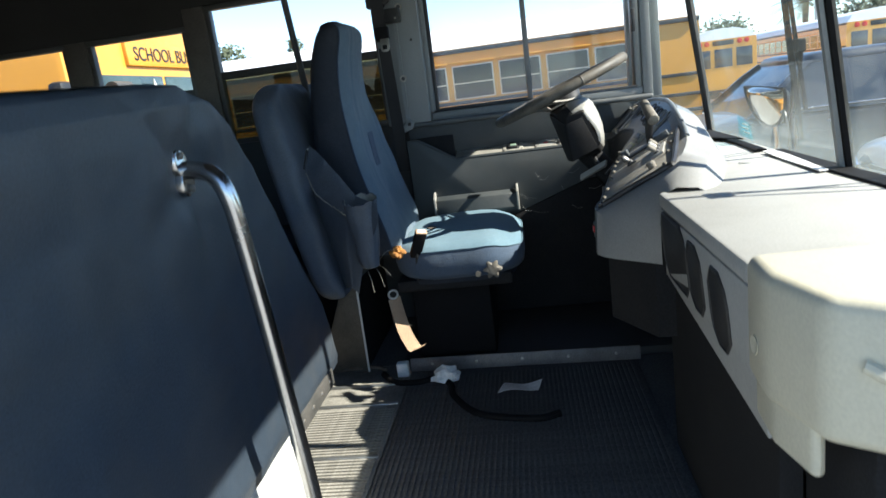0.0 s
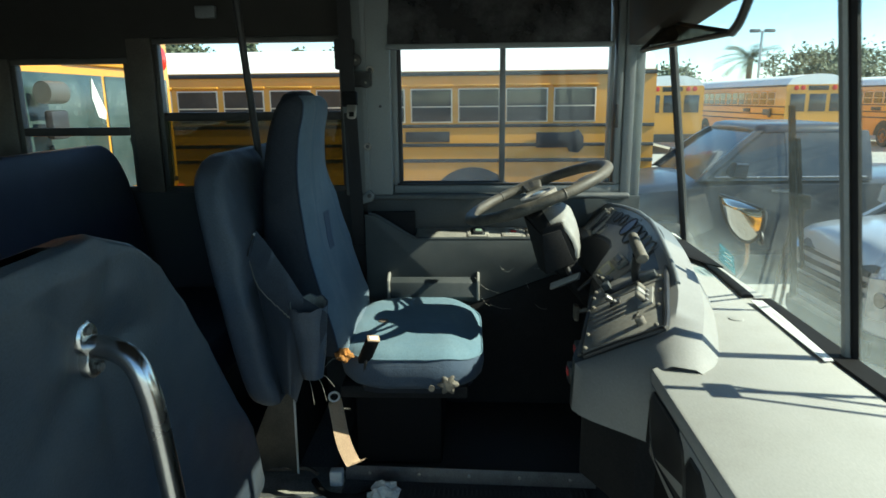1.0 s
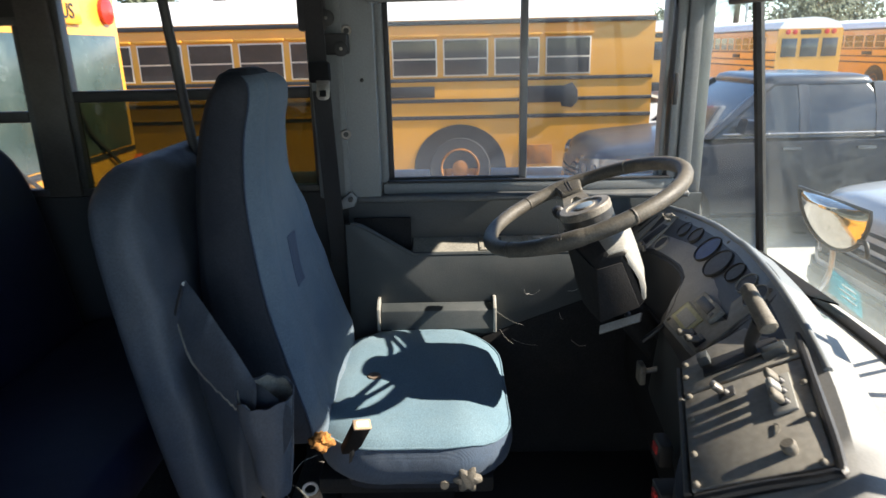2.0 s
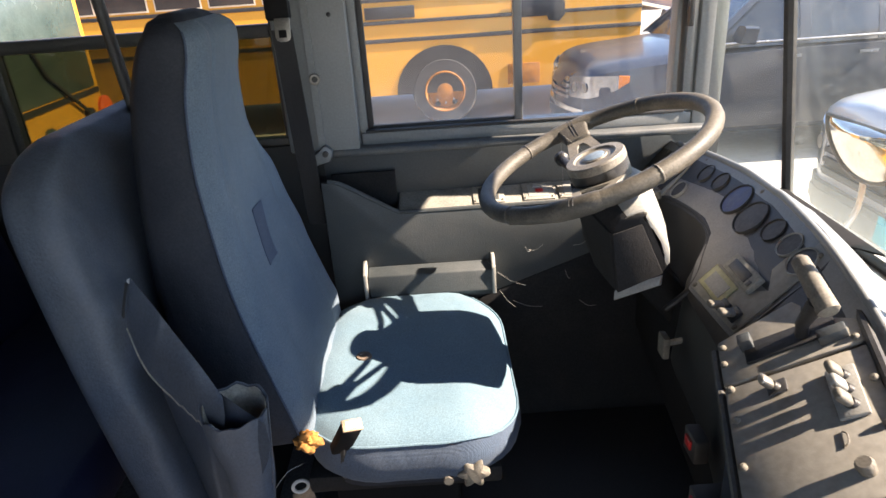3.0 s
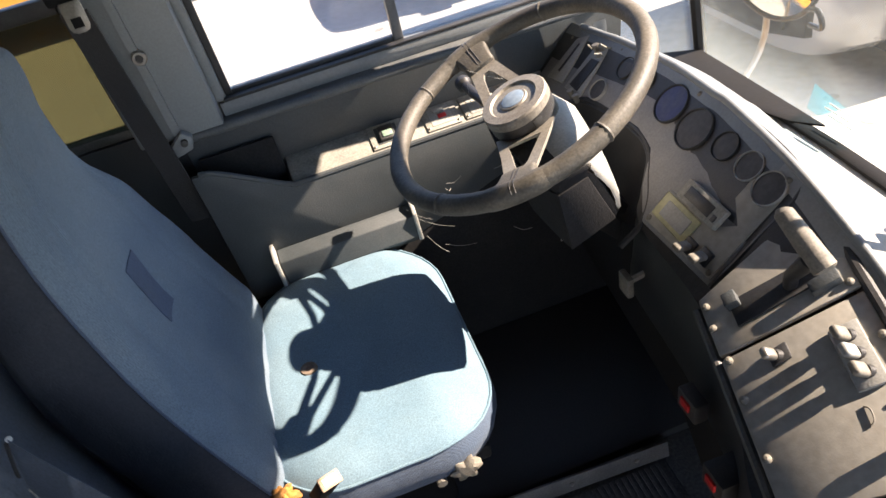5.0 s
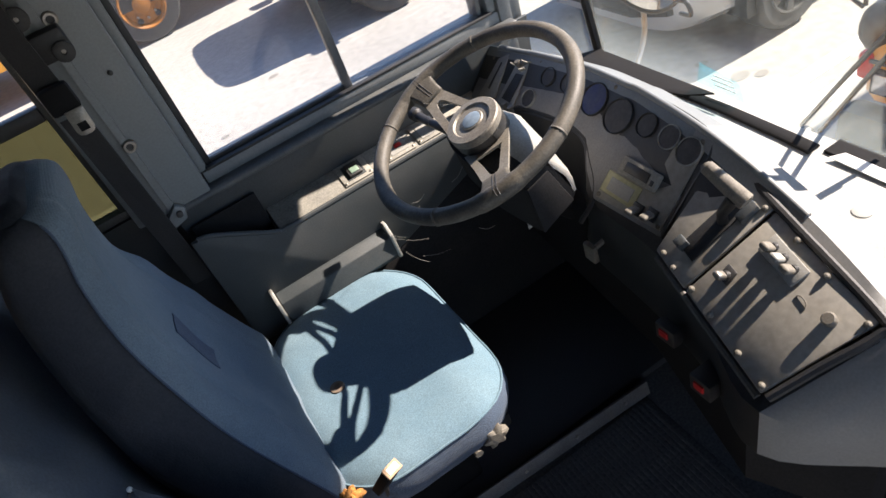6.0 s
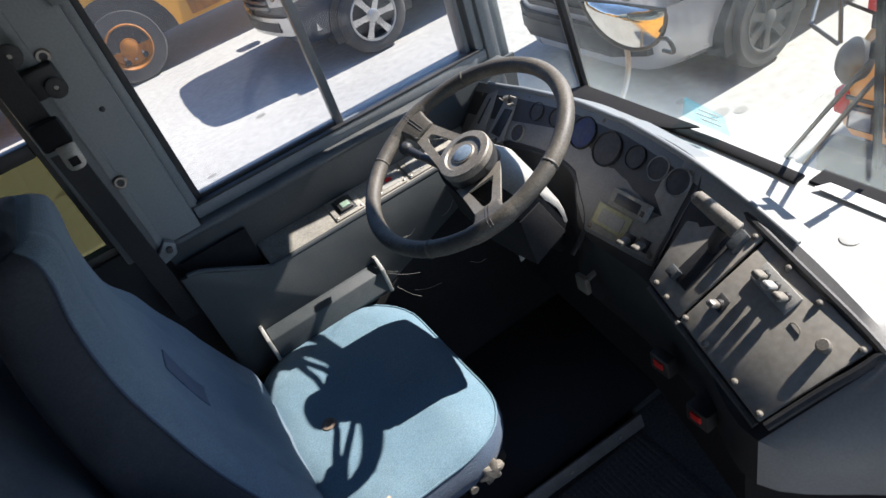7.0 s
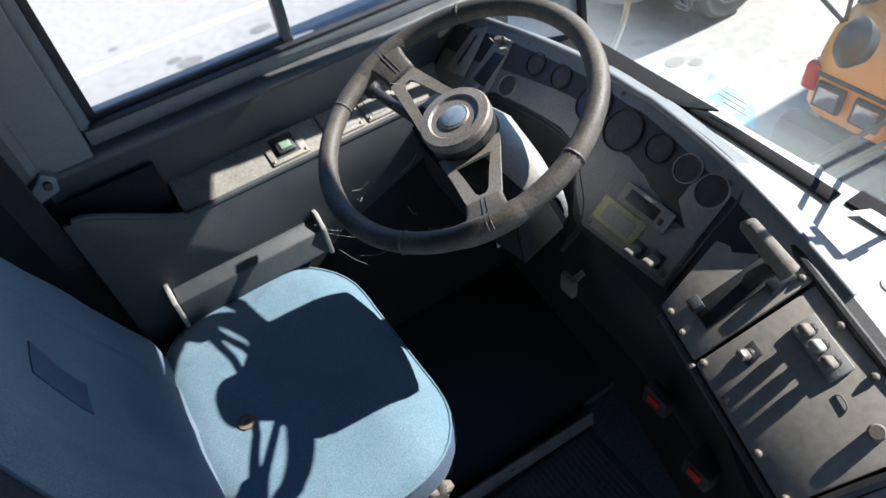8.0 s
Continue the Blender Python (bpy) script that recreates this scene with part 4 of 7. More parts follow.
part("lever_handle", tube([(0.392, 2.006, 0.803), (0.391, 2.002, 0.800), (0.394, 1.975, 0.784), (0.398, 1.945, 0.765), (0.400, 1.936, 0.759), (0.400, 1.934, 0.758)], [0.007, 0.0115, 0.013, 0.0145, 0.0145, 0.011], 14), DUSTY_KNOB, pa, "dusty pale lever grip")
part("bracket", plate([on2(0.285, 0.72), on2(0.335, 0.72), on2(0.345, 0.92), on2(0.30, 0.92)], N2, 0.016, 0.002, lift=0.009), GREY_PANEL, pa)
part("bracket", plate([on2(0.10, 0.18), on2(0.16, 0.18), on2(0.175, 0.28), on2(0.115, 0.28)], N2, 0.02, 0.002, lift=0.009), GREY_PANEL, pa)
sp = part("switch_base", plate([on2(0.465, 0.69), on2(0.695, 0.69), on2(0.70, 0.88), on2(0.475, 0.88)], N2, 0.006, 0.002, lift=0.008), COLUMN_GREY, pb)
def paddle(u, v, tilt, mat, parent, wide=0.016, length=0.034, label="dusty paddle switch"):
    """A rocker: black socket with a rounded flat paddle leaning down the panel."""
    side = (on2(u + 0.05, v) - on2(u, v)).normalized()
    down = (on2(u, v - 0.05) - on2(u, v)).normalized()
    axis = (N2 * math.cos(tilt) + down * math.sin(tilt)).normalized()
    sk = part("socket", tube([on2(u, v, 0.010), on2(u, v, 0.010) + axis * 0.009], [0.0085, 0.0075], 12), BLACK_PLASTIC, parent)
    m = frame_to(axis, side, on2(u, v, 0.012) + axis * 0.006)
    part("paddle", box((-wide / 2, -0.0055, 0.0), (wide / 2, 0.0055, length), 0.0048, m=m, segments=3), mat, parent, label)
for k, mat in enumerate((DUSTY_KNOB, COLUMN_GREY, DUSTY_KNOB)):
    paddle(0.515 + 0.066 * k, 0.80, 0.42, mat, sp, 0.018, 0.024)
sp = part("switch_base", plate([on2(0.41, 0.30), on2(0.48, 0.30), on2(0.48, 0.44), on2(0.41, 0.44)], N2, 0.006, 0.003, lift=0.008), BLACK_PLASTIC, pb)
paddle(0.445, 0.36, 0.42, STEEL_BITS, sp, 0.016, 0.022, "dull metal paddle switch")
part("knob", tube([on2(0.90, 0.75, 0.006), on2(0.90, 0.75, 0.020), on2(0.90, 0.75, 0.024)], [0.009, 0.0105, 0.008], 16), DUSTY_KNOB, pb, "dusty round knob")
part("wire", tube(smooth_path([on2(0.735, 0.68, 0.009), on2(0.75, 0.705, 0.010), on2(0.785, 0.70, 0.010), on2(0.80, 0.665, 0.009)]), 0.0010, 6), DUSTY_KNOB, pb, "loose bit of wire")
for u, v in ((0.345, 0.05), (0.53, 0.05), (0.78, 0.045), (0.975, 0.045), (0.985, 0.93), (0.75, 0.945), (0.56, 0.965)):
    part("screw", lathe([(0.0055, 0), (0.0055, 0.003), (0.002, 0.006)], frame_to(N2, (0, 1, 0), on2(u, v, 0.008)), 10), DUSTY_KNOB, pb)
for u, v in ((0.03, 0.95), (0.355, 0.95), (0.06, 0.04), (0.17, 0.03)):
    part("screw", lathe([(0.0055, 0), (0.0055, 0.003), (0.002, 0.006)], frame_to(N2, (0, 1, 0), on2(u, v, 0.008)), 10), DUSTY_KNOB, pa)
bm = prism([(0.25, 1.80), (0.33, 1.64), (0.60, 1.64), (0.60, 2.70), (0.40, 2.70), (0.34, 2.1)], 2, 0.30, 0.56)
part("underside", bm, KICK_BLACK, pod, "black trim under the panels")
for y, z in ((1.985, 0.525), (1.875, 0.515)):
    rk = part("rocker", box((0.262 + (y - 1.985) * 0.3, y - 0.022, z - 0.03), (0.285, y + 0.022, z + 0.012), 0.004), BLACK_PLASTIC, pod)
    part("mark", box((0.2585 + (y - 1.985) * 0.3, y - 0.010, z - 0.012), (0.263 + (y - 1.985) * 0.3, y + 0.010, z + 0.004), 0.001), RED_PAINT, rk, "red marking")
part("pull_knob", tube([(0.34, 2.222, 0.545), (0.305, 2.222, 0.538)], 0.006, 8), STEEL_BITS, pod)
part("pull_knob", box((0.295, 2.205, 0.515), (0.308, 2.238, 0.558), 0.004), DUSTY_KNOB, pod, "dusty pull knob")

# ---------------------------------------------------------------- steering
WC = Vector((0.202, 2.376, 0.853))
WN = Vector((-0.391, 0.0175, 1.0)).normalized()
st = thing("steering_wheel", "worn two-spoke steering wheel with dusty metal spokes", "steering wheel", (0.30, 2.37, 0.55))
WM = frame_to(WN, (0, 1, 0), WC)
R = 0.211
def on_wheel(deg, r, h=0.0):
    q = radians(deg)
    return WM @ Vector((r * math.cos(q), r * math.sin(q), h))
part("rim", tube([on_wheel(6 * k, R) for k in range(60)], 0.0155, 12, loop=True), WHEEL_RUBBER, st)
part("hub", lathe([(0.050, -0.017), (0.0555, -0.016), (0.0555, -0.003), (0.0535, 0.0), (0.040, 0.001), (0.037, -0.0025), (0.024, -0.0025), (0.022, 0.0)], WM @ pose(0, 0, -0.003), 32), SPOKE_METAL, st, "round hub with grey cap", 25)
for q in (-0.9, 1.2, 3.3):
    part("hub_slot", box((0.0545, -0.008, -0.036), (0.0562, 0.008, -0.022), 0.0005, m=WM @ Matrix.Rotation(q, 4, "Z")), GASKET, st, "dark slot in the hub side")
part("emblem", lathe([(0.019, -0.008), (0.019, -0.002), (0.012, 0.0)], WM, 20), EMBLEM_BLUE, st, "blue grey round emblem")
def spoke(deg):
    """A dished spoke plate, wide at the hub and narrow at the rim, with a rounded triangular opening."""
    q = radians(deg)
    def at(r, side, h):
        return WM @ Vector((r * math.cos(q) - side * math.sin(q), r * math.sin(q) + side * math.cos(q), h))
    outer = [(0.034, -0.050, -0.040), (0.092, -0.037, -0.030), (0.165, -0.0235, -0.012), (0.177, -0.022, -0.009), (0.177, 0.022, -0.009), (0.165, 0.0235, -0.012), (0.092, 0.037, -0.030), (0.034, 0.050, -0.040)]
    inner = [(0.064, -0.028, -0.0355), (0.095, -0.0195, -0.029), (0.136, -0.010, -0.0195), (0.144, -0.005, -0.017), (0.144, 0.005, -0.017), (0.136, 0.010, -0.0195), (0.095, 0.0195, -0.029), (0.064, 0.028, -0.0355)]
    bm = bmesh.new()
    lay = [[[bm.verts.new(at(*p) - WN * off) for p in loop_] for loop_ in (outer, inner)] for off in (0, 0.005)]
    n = len(outer)
    for k in range(n):
        l = (k + 1) % n
        for s in (0, 1):
            bm.faces.new((lay[s][0][k], lay[s][0][l], lay[s][1][l], lay[s][1][k]))
        for e in (0, 1):
            bm.faces.new((lay[0][e][k], lay[0][e][l], lay[1][e][l], lay[1][e][k]))
    bmesh.ops.recalc_face_normals(bm, faces=bm.faces[:])
    return bm
def pad(deg):
    """The rubber web where the rim widens towards a spoke."""
    q = radians(deg)
    d, t_ = WM.to_3x3() @ Vector((math.cos(q), math.sin(q), 0)), WM.to_3x3() @ Vector((-math.sin(q), math.cos(q), 0))
    rings = []
    for r, hw, ht, h in ((0.158, 0.022, 0.004, -0.0125), (0.160, 0.0265, 0.0075, -0.012), (0.171, 0.027, 0.009, -0.009), (0.186, 0.029, 0.0105, -0.005), (0.199, 0.034, 0.012, -0.001), (0.211, 0.042, 0.0125, 0.0)):
        rings.append([WC + d * r + t_ * p.x + WN * (h + p.y) for p in ring_rect(-hw, hw, -ht, ht, 0, min(ht * 0.8, 0.006), 3)])
    return loft(rings), d, t_
for deg in (0, 158):
    part("spoke", spoke(deg), SPOKE_METAL, st, "", 50)
    bm, d_, t_ = pad(deg)
    web = part("web", bm, WHEEL_RUBBER, st, "rubber web joining rim and spoke", 60)
    part("joint", tube([on_wheel(deg + k, R) for k in range(-12, 13, 2)], [0.0158, 0.0168] + [0.0172] * 9 + [0.0168, 0.0158], 12), WHEEL_RUBBER, st, "thicker rubber joint at the spoke")
    for s in (-0.0032, 0.0032):
        line = [WC + d_ * r + t_ * s + WN * h for r, h in ((0.160, -0.0050), (0.171, 0.0), (0.186, 0.0055), (0.199, 0.0115), (0.208, 0.0165), (0.217, 0.0158), (0.225, 0.010))]
        part("groove", tube(line, 0.0011, 6), GASKET, web, "dark groove")
for deg in (30, 124, 195, 320):
    part("grip_ridge", tube([on_wheel(deg + 0.8 * e, R) for e in (-1, 0, 1)], [0.0156, 0.0172, 0.0156], 12), WHEEL_RUBBER, st)
def between_rings(rows, n):
    """Rings eased between the given ones."""
    out = []
    for a, b in zip(rows, rows[1:]):
        out += [[p.lerp(q, k / n) for p, q in zip(a, b)] for k in range(n)]
    return out + [rows[-1]]


col = thing("steering_column", "grey steering column with black shroud", "steering column", (0.32, 2.37, 0.0))
part("collar", lathe([(0.050, 0.052), (0.0545, 0.051), (0.0545, 0.0), (0.056, -0.03), (0.058, -0.05)], frame_to(WN, (0, 1, 0), WC - WN * 0.070), 28), BLACK_PLASTIC, col, "black collar under the hub")
SHROUD = [(2.233, (0.208, 0.768), (0.236, 0.788), (0.258, 0.782), (0.300, 0.678), (0.222, 0.645)),
          (2.242, (0.200, 0.770), (0.234, 0.795), (0.264, 0.786), (0.304, 0.675), (0.218, 0.642)),
          (2.300, (0.178, 0.788), (0.232, 0.813), (0.288, 0.789), (0.315, 0.660), (0.215, 0.635)),
          (2.370, (0.165, 0.797), (0.230, 0.824), (0.298, 0.801), (0.325, 0.650), (0.212, 0.630)),
          (2.440, (0.175, 0.792), (0.232, 0.816), (0.290, 0.792), (0.318, 0.655), (0.215, 0.635)),
          (2.505, (0.198, 0.775), (0.234, 0.795), (0.262, 0.786), (0.303, 0.676), (0.218, 0.642))]
rings, tops, cover = [], [], []
for y, lt, cr, rs, rb, lb in SHROUD:
    soft = [(cr[0] + (rs[0] - cr[0]) * k + 0.010 * math.sin(math.pi * k), cr[1] + (rs[1] - cr[1]) * k + 0.007 * math.sin(math.pi * k)) for k in (0.0, 0.25, 0.5, 0.75, 1.0)]
    rings.append([Vector((x, y, z)) for x, z in [lt, ((lt[0] + cr[0]) / 2 - 0.004, (lt[1] + cr[1]) / 2 + 0.005)] + soft + [(rb[0], rb[1] + 0.010), (rb[0] - 0.010, rb[1] - 0.004), lb]])
    side = [(rs[0] + (rb[0] - rs[0]) * k + 0.012 * math.sin(math.pi * k), rs[1] + (rb[1] + 0.012 - rs[1]) * k) for k in (0.25, 0.5, 0.75, 1.0)]
    shell = [((lt[0] * 0.4 + cr[0] * 0.6), (lt[1] * 0.4 + cr[1] * 0.6) + 0.003)] + soft + side
    tops.append([Vector((x + 0.003, y, z + 0.004)) for x, z in shell] + [Vector((x - 0.004, y, z - 0.003)) for x, z in reversed(shell)])
    cover.append([Vector((x, y, z)) for x, z in ((lt[0] - 0.002, lt[1] - 0.014), (lt[0] + 0.006, lt[1] - 0.014), (lb[0] + 0.006, lb[1] + 0.004), (lb[0] - 0.003, lb[1] + 0.002))])
part("body", loft(between_rings(rings, 4)), KICK_BLACK, col, "black column housing", 60)
part("shroud", loft(between_rings(tops, 4)), COLUMN_GREY, col, "dusty grey rounded top cover of the column", 60)
part("cover", loft(between_rings(cover, 4)), KICK_BLACK, col, "black lower cover of the shroud", 40)
part("end_cover", slab([(0.203, 2.230, 0.755), (0.216, 2.230, 0.644), (0.293, 2.230, 0.676), (0.252, 2.230, 0.770)], 0.006, 0.0015), KICK_BLACK, col, "black end cover of the shroud")
part("shaft", tube([(0.265, 2.39, 0.66), (0.40, 2.39, 0.50)], 0.035, 12), KICK_BLACK, col)
part("release_plate", slab([(0.240, 2.340, 0.568), (0.318, 2.311, 0.610), (0.322, 2.317, 0.628), (0.243, 2.347, 0.586)], 0.014, 0.002), COLUMN_GREY, col, "pale tilt release lever")
part("release_arm", tube([(0.300, 2.33, 0.612), (0.29, 2.36, 0.635)], 0.008, 8), BLACK_PLASTIC, col)
part("stalk", tube(smooth_path([(0.215, 2.46, 0.765), (0.205, 2.53, 0.768), (0.198, 2.58, 0.770), (0.193, 2.625, 0.772), (0.192, 2.640, 0.772)]), [0.009] * 12 + [0.010] * 6 + [0.016] * 6 + [0.014], 10), BLACK_PLASTIC, col, "black indicator stalk")
part("cowl_lip", tube(smooth_path([on1(y, z, 0.003) for y, z in ((2.252, 0.590), (2.250, 0.624), (2.268, 0.648), (2.302, 0.668), (2.345, 0.691), (2.41, 0.697), (2.50, 0.692), (2.58, 0.680), (2.64, 0.652))]), 0.0055, 8), BLACK_PLASTIC, col, "black rounded lip of the cowl round the column")

# ---------------------------------------------------------------- driver seat
seat = thing("driver_chair", "high-back driver seat in faded blue cloth, sagging and worn", "driver seat", (-0.2, 2.39, 0.03))
SX0, SX1, SY0, SY1 = -0.37, 0.045, 2.115, 2.675
def finer(ring, step=0.022):
    out = []
    for a, b in zip(ring, ring[1:] + ring[:1]):
        n = max(1, round((b - a).length / step))
        out += [a.lerp(b, k / n) for k in range(n)]
    return out
def cushion_ring(z, inset, r):
    ring = []
    for q in finer(ring_rect(SX0 + 0.2, SX1 - 0.2, SY0 + 0.2, SY1 - 0.2, z, 0.0001, 1) if inset > 0.199 else ring_rect(SX0, SX1, SY0, SY1, z, 0.14, 8)):
        c = Vector(((SX0 + SX1) / 2, (SY0 + SY1) / 2, z))
        d = q - c
        k = 1 - inset / 0.2075
        kx, ky = max(0.04, 1 - inset / 0.2075), max(0.28, 1 - inset / 0.28)
        p = c + Vector((d.x * kx, d.y * ky, 0))
        low = 0.025 * max(0.0, (p.x + 0.05)) / 0.1 * (1 if z > 0.4 else 0.3)
        sag = 0.010 * math.exp(-((p.x + 0.16) / 0.12) ** 2 - ((p.y - 2.39) / 0.15) ** 2) if z > 0.44 else 0
        p.z += -low - sag + (crease(p, 11, 0.0022, 3.0) if z > 0.43 else crease(p, 16, 0.0015, 1.0))
        ring.append(p)
    return ring
top_rows = between([(0.432, 0.006, 0), (0.446, 0.022, 0), (0.455, 0.05, 0), (0.459, 0.09, 0), (0.461, 0.14, 0), (0.462, 0.185, 0)], 3)
low_rows = [(0.335, 0.035, 0), (0.345, 0.016, 0), (0.36, 0.005, 0), (0.385, 0.0, 0), (0.41, 0.0, 0), (0.432, 0.006, 0)]
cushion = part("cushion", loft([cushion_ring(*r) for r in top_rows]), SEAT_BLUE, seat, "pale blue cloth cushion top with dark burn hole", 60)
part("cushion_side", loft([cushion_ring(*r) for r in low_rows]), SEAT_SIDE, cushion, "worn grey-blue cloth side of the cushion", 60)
part("welt", tube([q + Vector((0, 0, 0.001)) for q in cushion_ring(0.4325, 0.0050, 0)], 0.0024, 6, loop=True), SEAT_BLUE, cushion, "stitched welt round the cushion")
part("side_band", loft([ring_rect(SX0 + 0.03, SX1 - 0.03, SY0 + 0.03, SY1 - 0.03, z, 0.10, 8) for z in (0.325, 0.34)], caps=False), SIDE_VINYL, cushion, "dark navy vinyl lower edge")
part("burn_hole", lathe([(0.017, -0.002), (0.015, 0.0025), (0.009, 0.003), (0.006, 0.0005)], pose(-0.262, 2.374, 0.457), 12), BARK, cushion, "brown burnt hole")
BACK_RINGS = [(0.43, -0.335, 0.15, 2.155, 2.625), (0.50, -0.345, 0.155, 2.145, 2.635), (0.60, -0.375, 0.15, 2.155, 2.635), (0.71, -0.408, 0.145, 2.175, 2.630), (0.82, -0.428, 0.130, 2.195, 2.60),
              (0.92, -0.439, 0.116, 2.212, 2.52), (1.02, -0.432, 0.108, 2.218, 2.475), (1.085, -0.417, 0.102, 2.220, 2.457), (1.118, -0.417, 0.086, 2.227, 2.447), (1.135, -0.432, 0.055, 2.243, 2.427)]
BACK_FINE = between(BACK_RINGS, 5)
def front_x(y, row):
    """The front face of the backrest: rounded to its edges, with sewn channels and soft folds."""
    z, xf, th, y0, y1 = row
    d = min(y - y0, y1 - y)
    x = xf - 0.020 * max(0.0, 1 - d / 0.04) ** 2
    for ys in (2.262, 2.525):
        ys = ys + (0.02 if ys < 2.4 else -0.045) * max(0.0, min(1.0, (z - 0.78) / 0.15))
        x -= 0.0040 * math.exp(-((y - ys) / 0.007) ** 2)
    x -= 0.0038 * math.exp(-((z - 0.60 - 0.3 * abs(y - 2.39) * 0.3) / 0.006) ** 2) * (1 if 2.26 < y < 2.53 else 0)
    x -= 0.012 * math.exp(-((y - 2.39) / 0.08) ** 2 - ((z - 0.62) / 0.16) ** 2)
    return x + crease((0, y * 0.7, z), 6.0, 0.0045, 7.0) * min(1.0, d / 0.03)
def back_ring(row):
    z, xf, th, y0, y1 = row
    ring = [Vector((front_x(y0 + (y1 - y0) * k / 44, row), y0 + (y1 - y0) * k / 44, z)) for k in range(45)]
    return ring + [Vector((xf - 0.03, y1 - 0.006, z)), Vector((xf - 0.03, y0 + 0.006, z))]
part("backrest", loft([back_ring(r) for r in BACK_FINE]), BACK_BLUE, seat, "slate blue cloth backrest front with headrest", 55)
rings = []
for z, xf, th, y0, y1 in BACK_FINE:
    w_ = 0.004 * noise.noise(Vector((0, 3, z * 9)))
    rings.append([Vector((x, y, z)) for x, y in ((xf - 0.022, y0 + 0.0), (xf - 0.03, y0 - 0.005), (xf - th * 0.5, y0 - 0.010 + w_), (xf - th * 0.85, y0 - 0.006), (xf - th - 0.002, y0 + 0.012), (xf - th - 0.006, (y0 + y1) / 2), (xf - th - 0.002, y1 - 0.012), (xf - th * 0.85, y1 + 0.006), (xf - th * 0.5, y1 + 0.010 - w_), (xf - 0.03, y1 + 0.005), (xf - 0.022, y1))])
part("side_cover", loft(rings), SIDE_VINYL, seat, "black-navy vinyl sides and back of the backrest", 60)
def cap_ring(x0, x1, y0, y1, z):
    return [q + Vector((0, 0, crease(q * 1.6, 14.0, 0.0022, 5.0))) for q in ring_rect(x0, x1, y0, y1, z, 0.026, 9)]
cap_rows = between([(1.112, -0.508, -0.445, 2.223, 2.451), (1.126, -0.504, -0.445, 2.230, 2.444), (1.136, -0.499, -0.447, 2.242, 2.431), (1.143, -0.490, -0.452, 2.262, 2.409), (1.146, -0.480, -0.460, 2.29, 2.38)], 4)
part("headrest_top", loft([cap_ring(x0, x1, y0, y1, z) for z, x0, x1, y0, y1 in cap_rows]), SIDE_VINYL, seat, "puckered dark vinyl over the headrest top", 60)
for end in (3, 4):
    part("piping", tube([Vector((r[1] - 0.021, r[end] + (-0.001 if end == 3 else 0.001), r[0])) for r in BACK_FINE[:-4]], 0.0020, 6), PATCH_BLUE, seat, "sewn edge piping")
def patch_at(u, v):
    z = 0.69 + 0.11 * v
    y = 2.345 + 0.055 * u + 0.008 * v
    row = min(BACK_FINE, key=lambda r: abs(r[0] - z))
    nxt = min((r for r in BACK_FINE if r is not row), key=lambda r: abs(r[0] - z))
    s = (z - row[0]) / (nxt[0] - row[0])
    return (front_x(y, row) * (1 - s) + front_x(y, nxt) * s + 0.002, y, z), (1, 0, 0.25)
part("patch", cloth_grid(patch_at, 6, 10, 0.004), PATCH_BLUE, seat, "darker stitched patch")
part("base", box((-0.34, 2.27, 0.03), (-0.08, 2.56, 0.30), 0.01), DEEP_RUBBER, seat, "black seat pedestal")
part("frame", box((-0.36, 2.16, 0.30), (0.0, 2.63, 0.338), 0.008), KICK_BLACK, seat)
rings = [[Vector((-0.055, 2.135, 0.362)) + Vector((rr * (1 + 0.22 * math.cos(6 * q)) * math.cos(q), off, rr * (1 + 0.22 * math.cos(6 * q)) * math.sin(q))) for q in (2 * math.pi * j / 36 for j in range(36))] for rr, off in ((0.020, -0.002), (0.024, -0.006), (0.024, -0.018), (0.018, -0.022))]
part("star_knob", loft(rings), DUSTY_KNOB, seat, "dusty white star knob")
part("knob_small", tube([(-0.10, 2.14, 0.352), (-0.10, 2.115, 0.352)], 0.009, 8), DUSTY_KNOB, seat)
BKM = frame_to((0.35, -0.40, 0.80), (1, 0.3, 0), (-0.262, 2.108, 0.480))
bk = part("belt_buckle", box((-0.017, -0.010, -0.070), (0.017, 0.010, 0.028), 0.004, m=BKM), DEEP_RUBBER, seat, "black belt buckle with pale button")
part("frame_edge", box((-0.0175, -0.0105, 0.025), (0.0175, 0.0105, 0.0305), 0.002, m=BKM), TAN_WEBBING, bk, "worn tan edge of the buckle")
part("button", box((-0.012, -0.006, 0.028), (0.012, 0.006, 0.0318), 0.001, m=BKM), PAPER, bk, "faded pale push button")
part("stem", tube(smooth_path([BKM @ Vector((0, 0, -0.04)), (-0.285, 2.135, 0.385), (-0.29, 2.16, 0.34)]), 0.006, 6), GASKET, bk)
bm = bmesh.new()
bmesh.ops.create_icosphere(bm, subdivisions=4, radius=1)
for v in bm.verts:
    k = 0.8 + 0.55 * noise.noise(v.co * 1.7 + Vector((4, 1, 0))) + 0.22 * noise.noise(v.co * 6.0)
    v.co = Vector((-0.342 + 0.026 * k * v.co.x, 2.147 + 0.020 * k * v.co.y, 0.436 + 0.021 * k * v.co.z))
part("recliner", bm, ORANGE_PLASTIC, seat, "exposed torn orange foam at the hinge", 60)
def strap_at(u, v):
    line = smooth_path([(-0.386, 2.20, 0.275), (-0.372, 2.165, 0.24), (-0.352, 2.125, 0.19), (-0.330, 2.098, 0.155), (-0.315, 2.086, 0.140), (-0.302, 2.092, 0.146)], 6)
    p = line[min(len(line) - 1, round(v * (len(line) - 1)))]
    return p + Vector((0.036 * (u - 0.5), 0.018 * (u - 0.5), 0.008 * (u - 0.5))), (0.3, -0.9, 0.2)
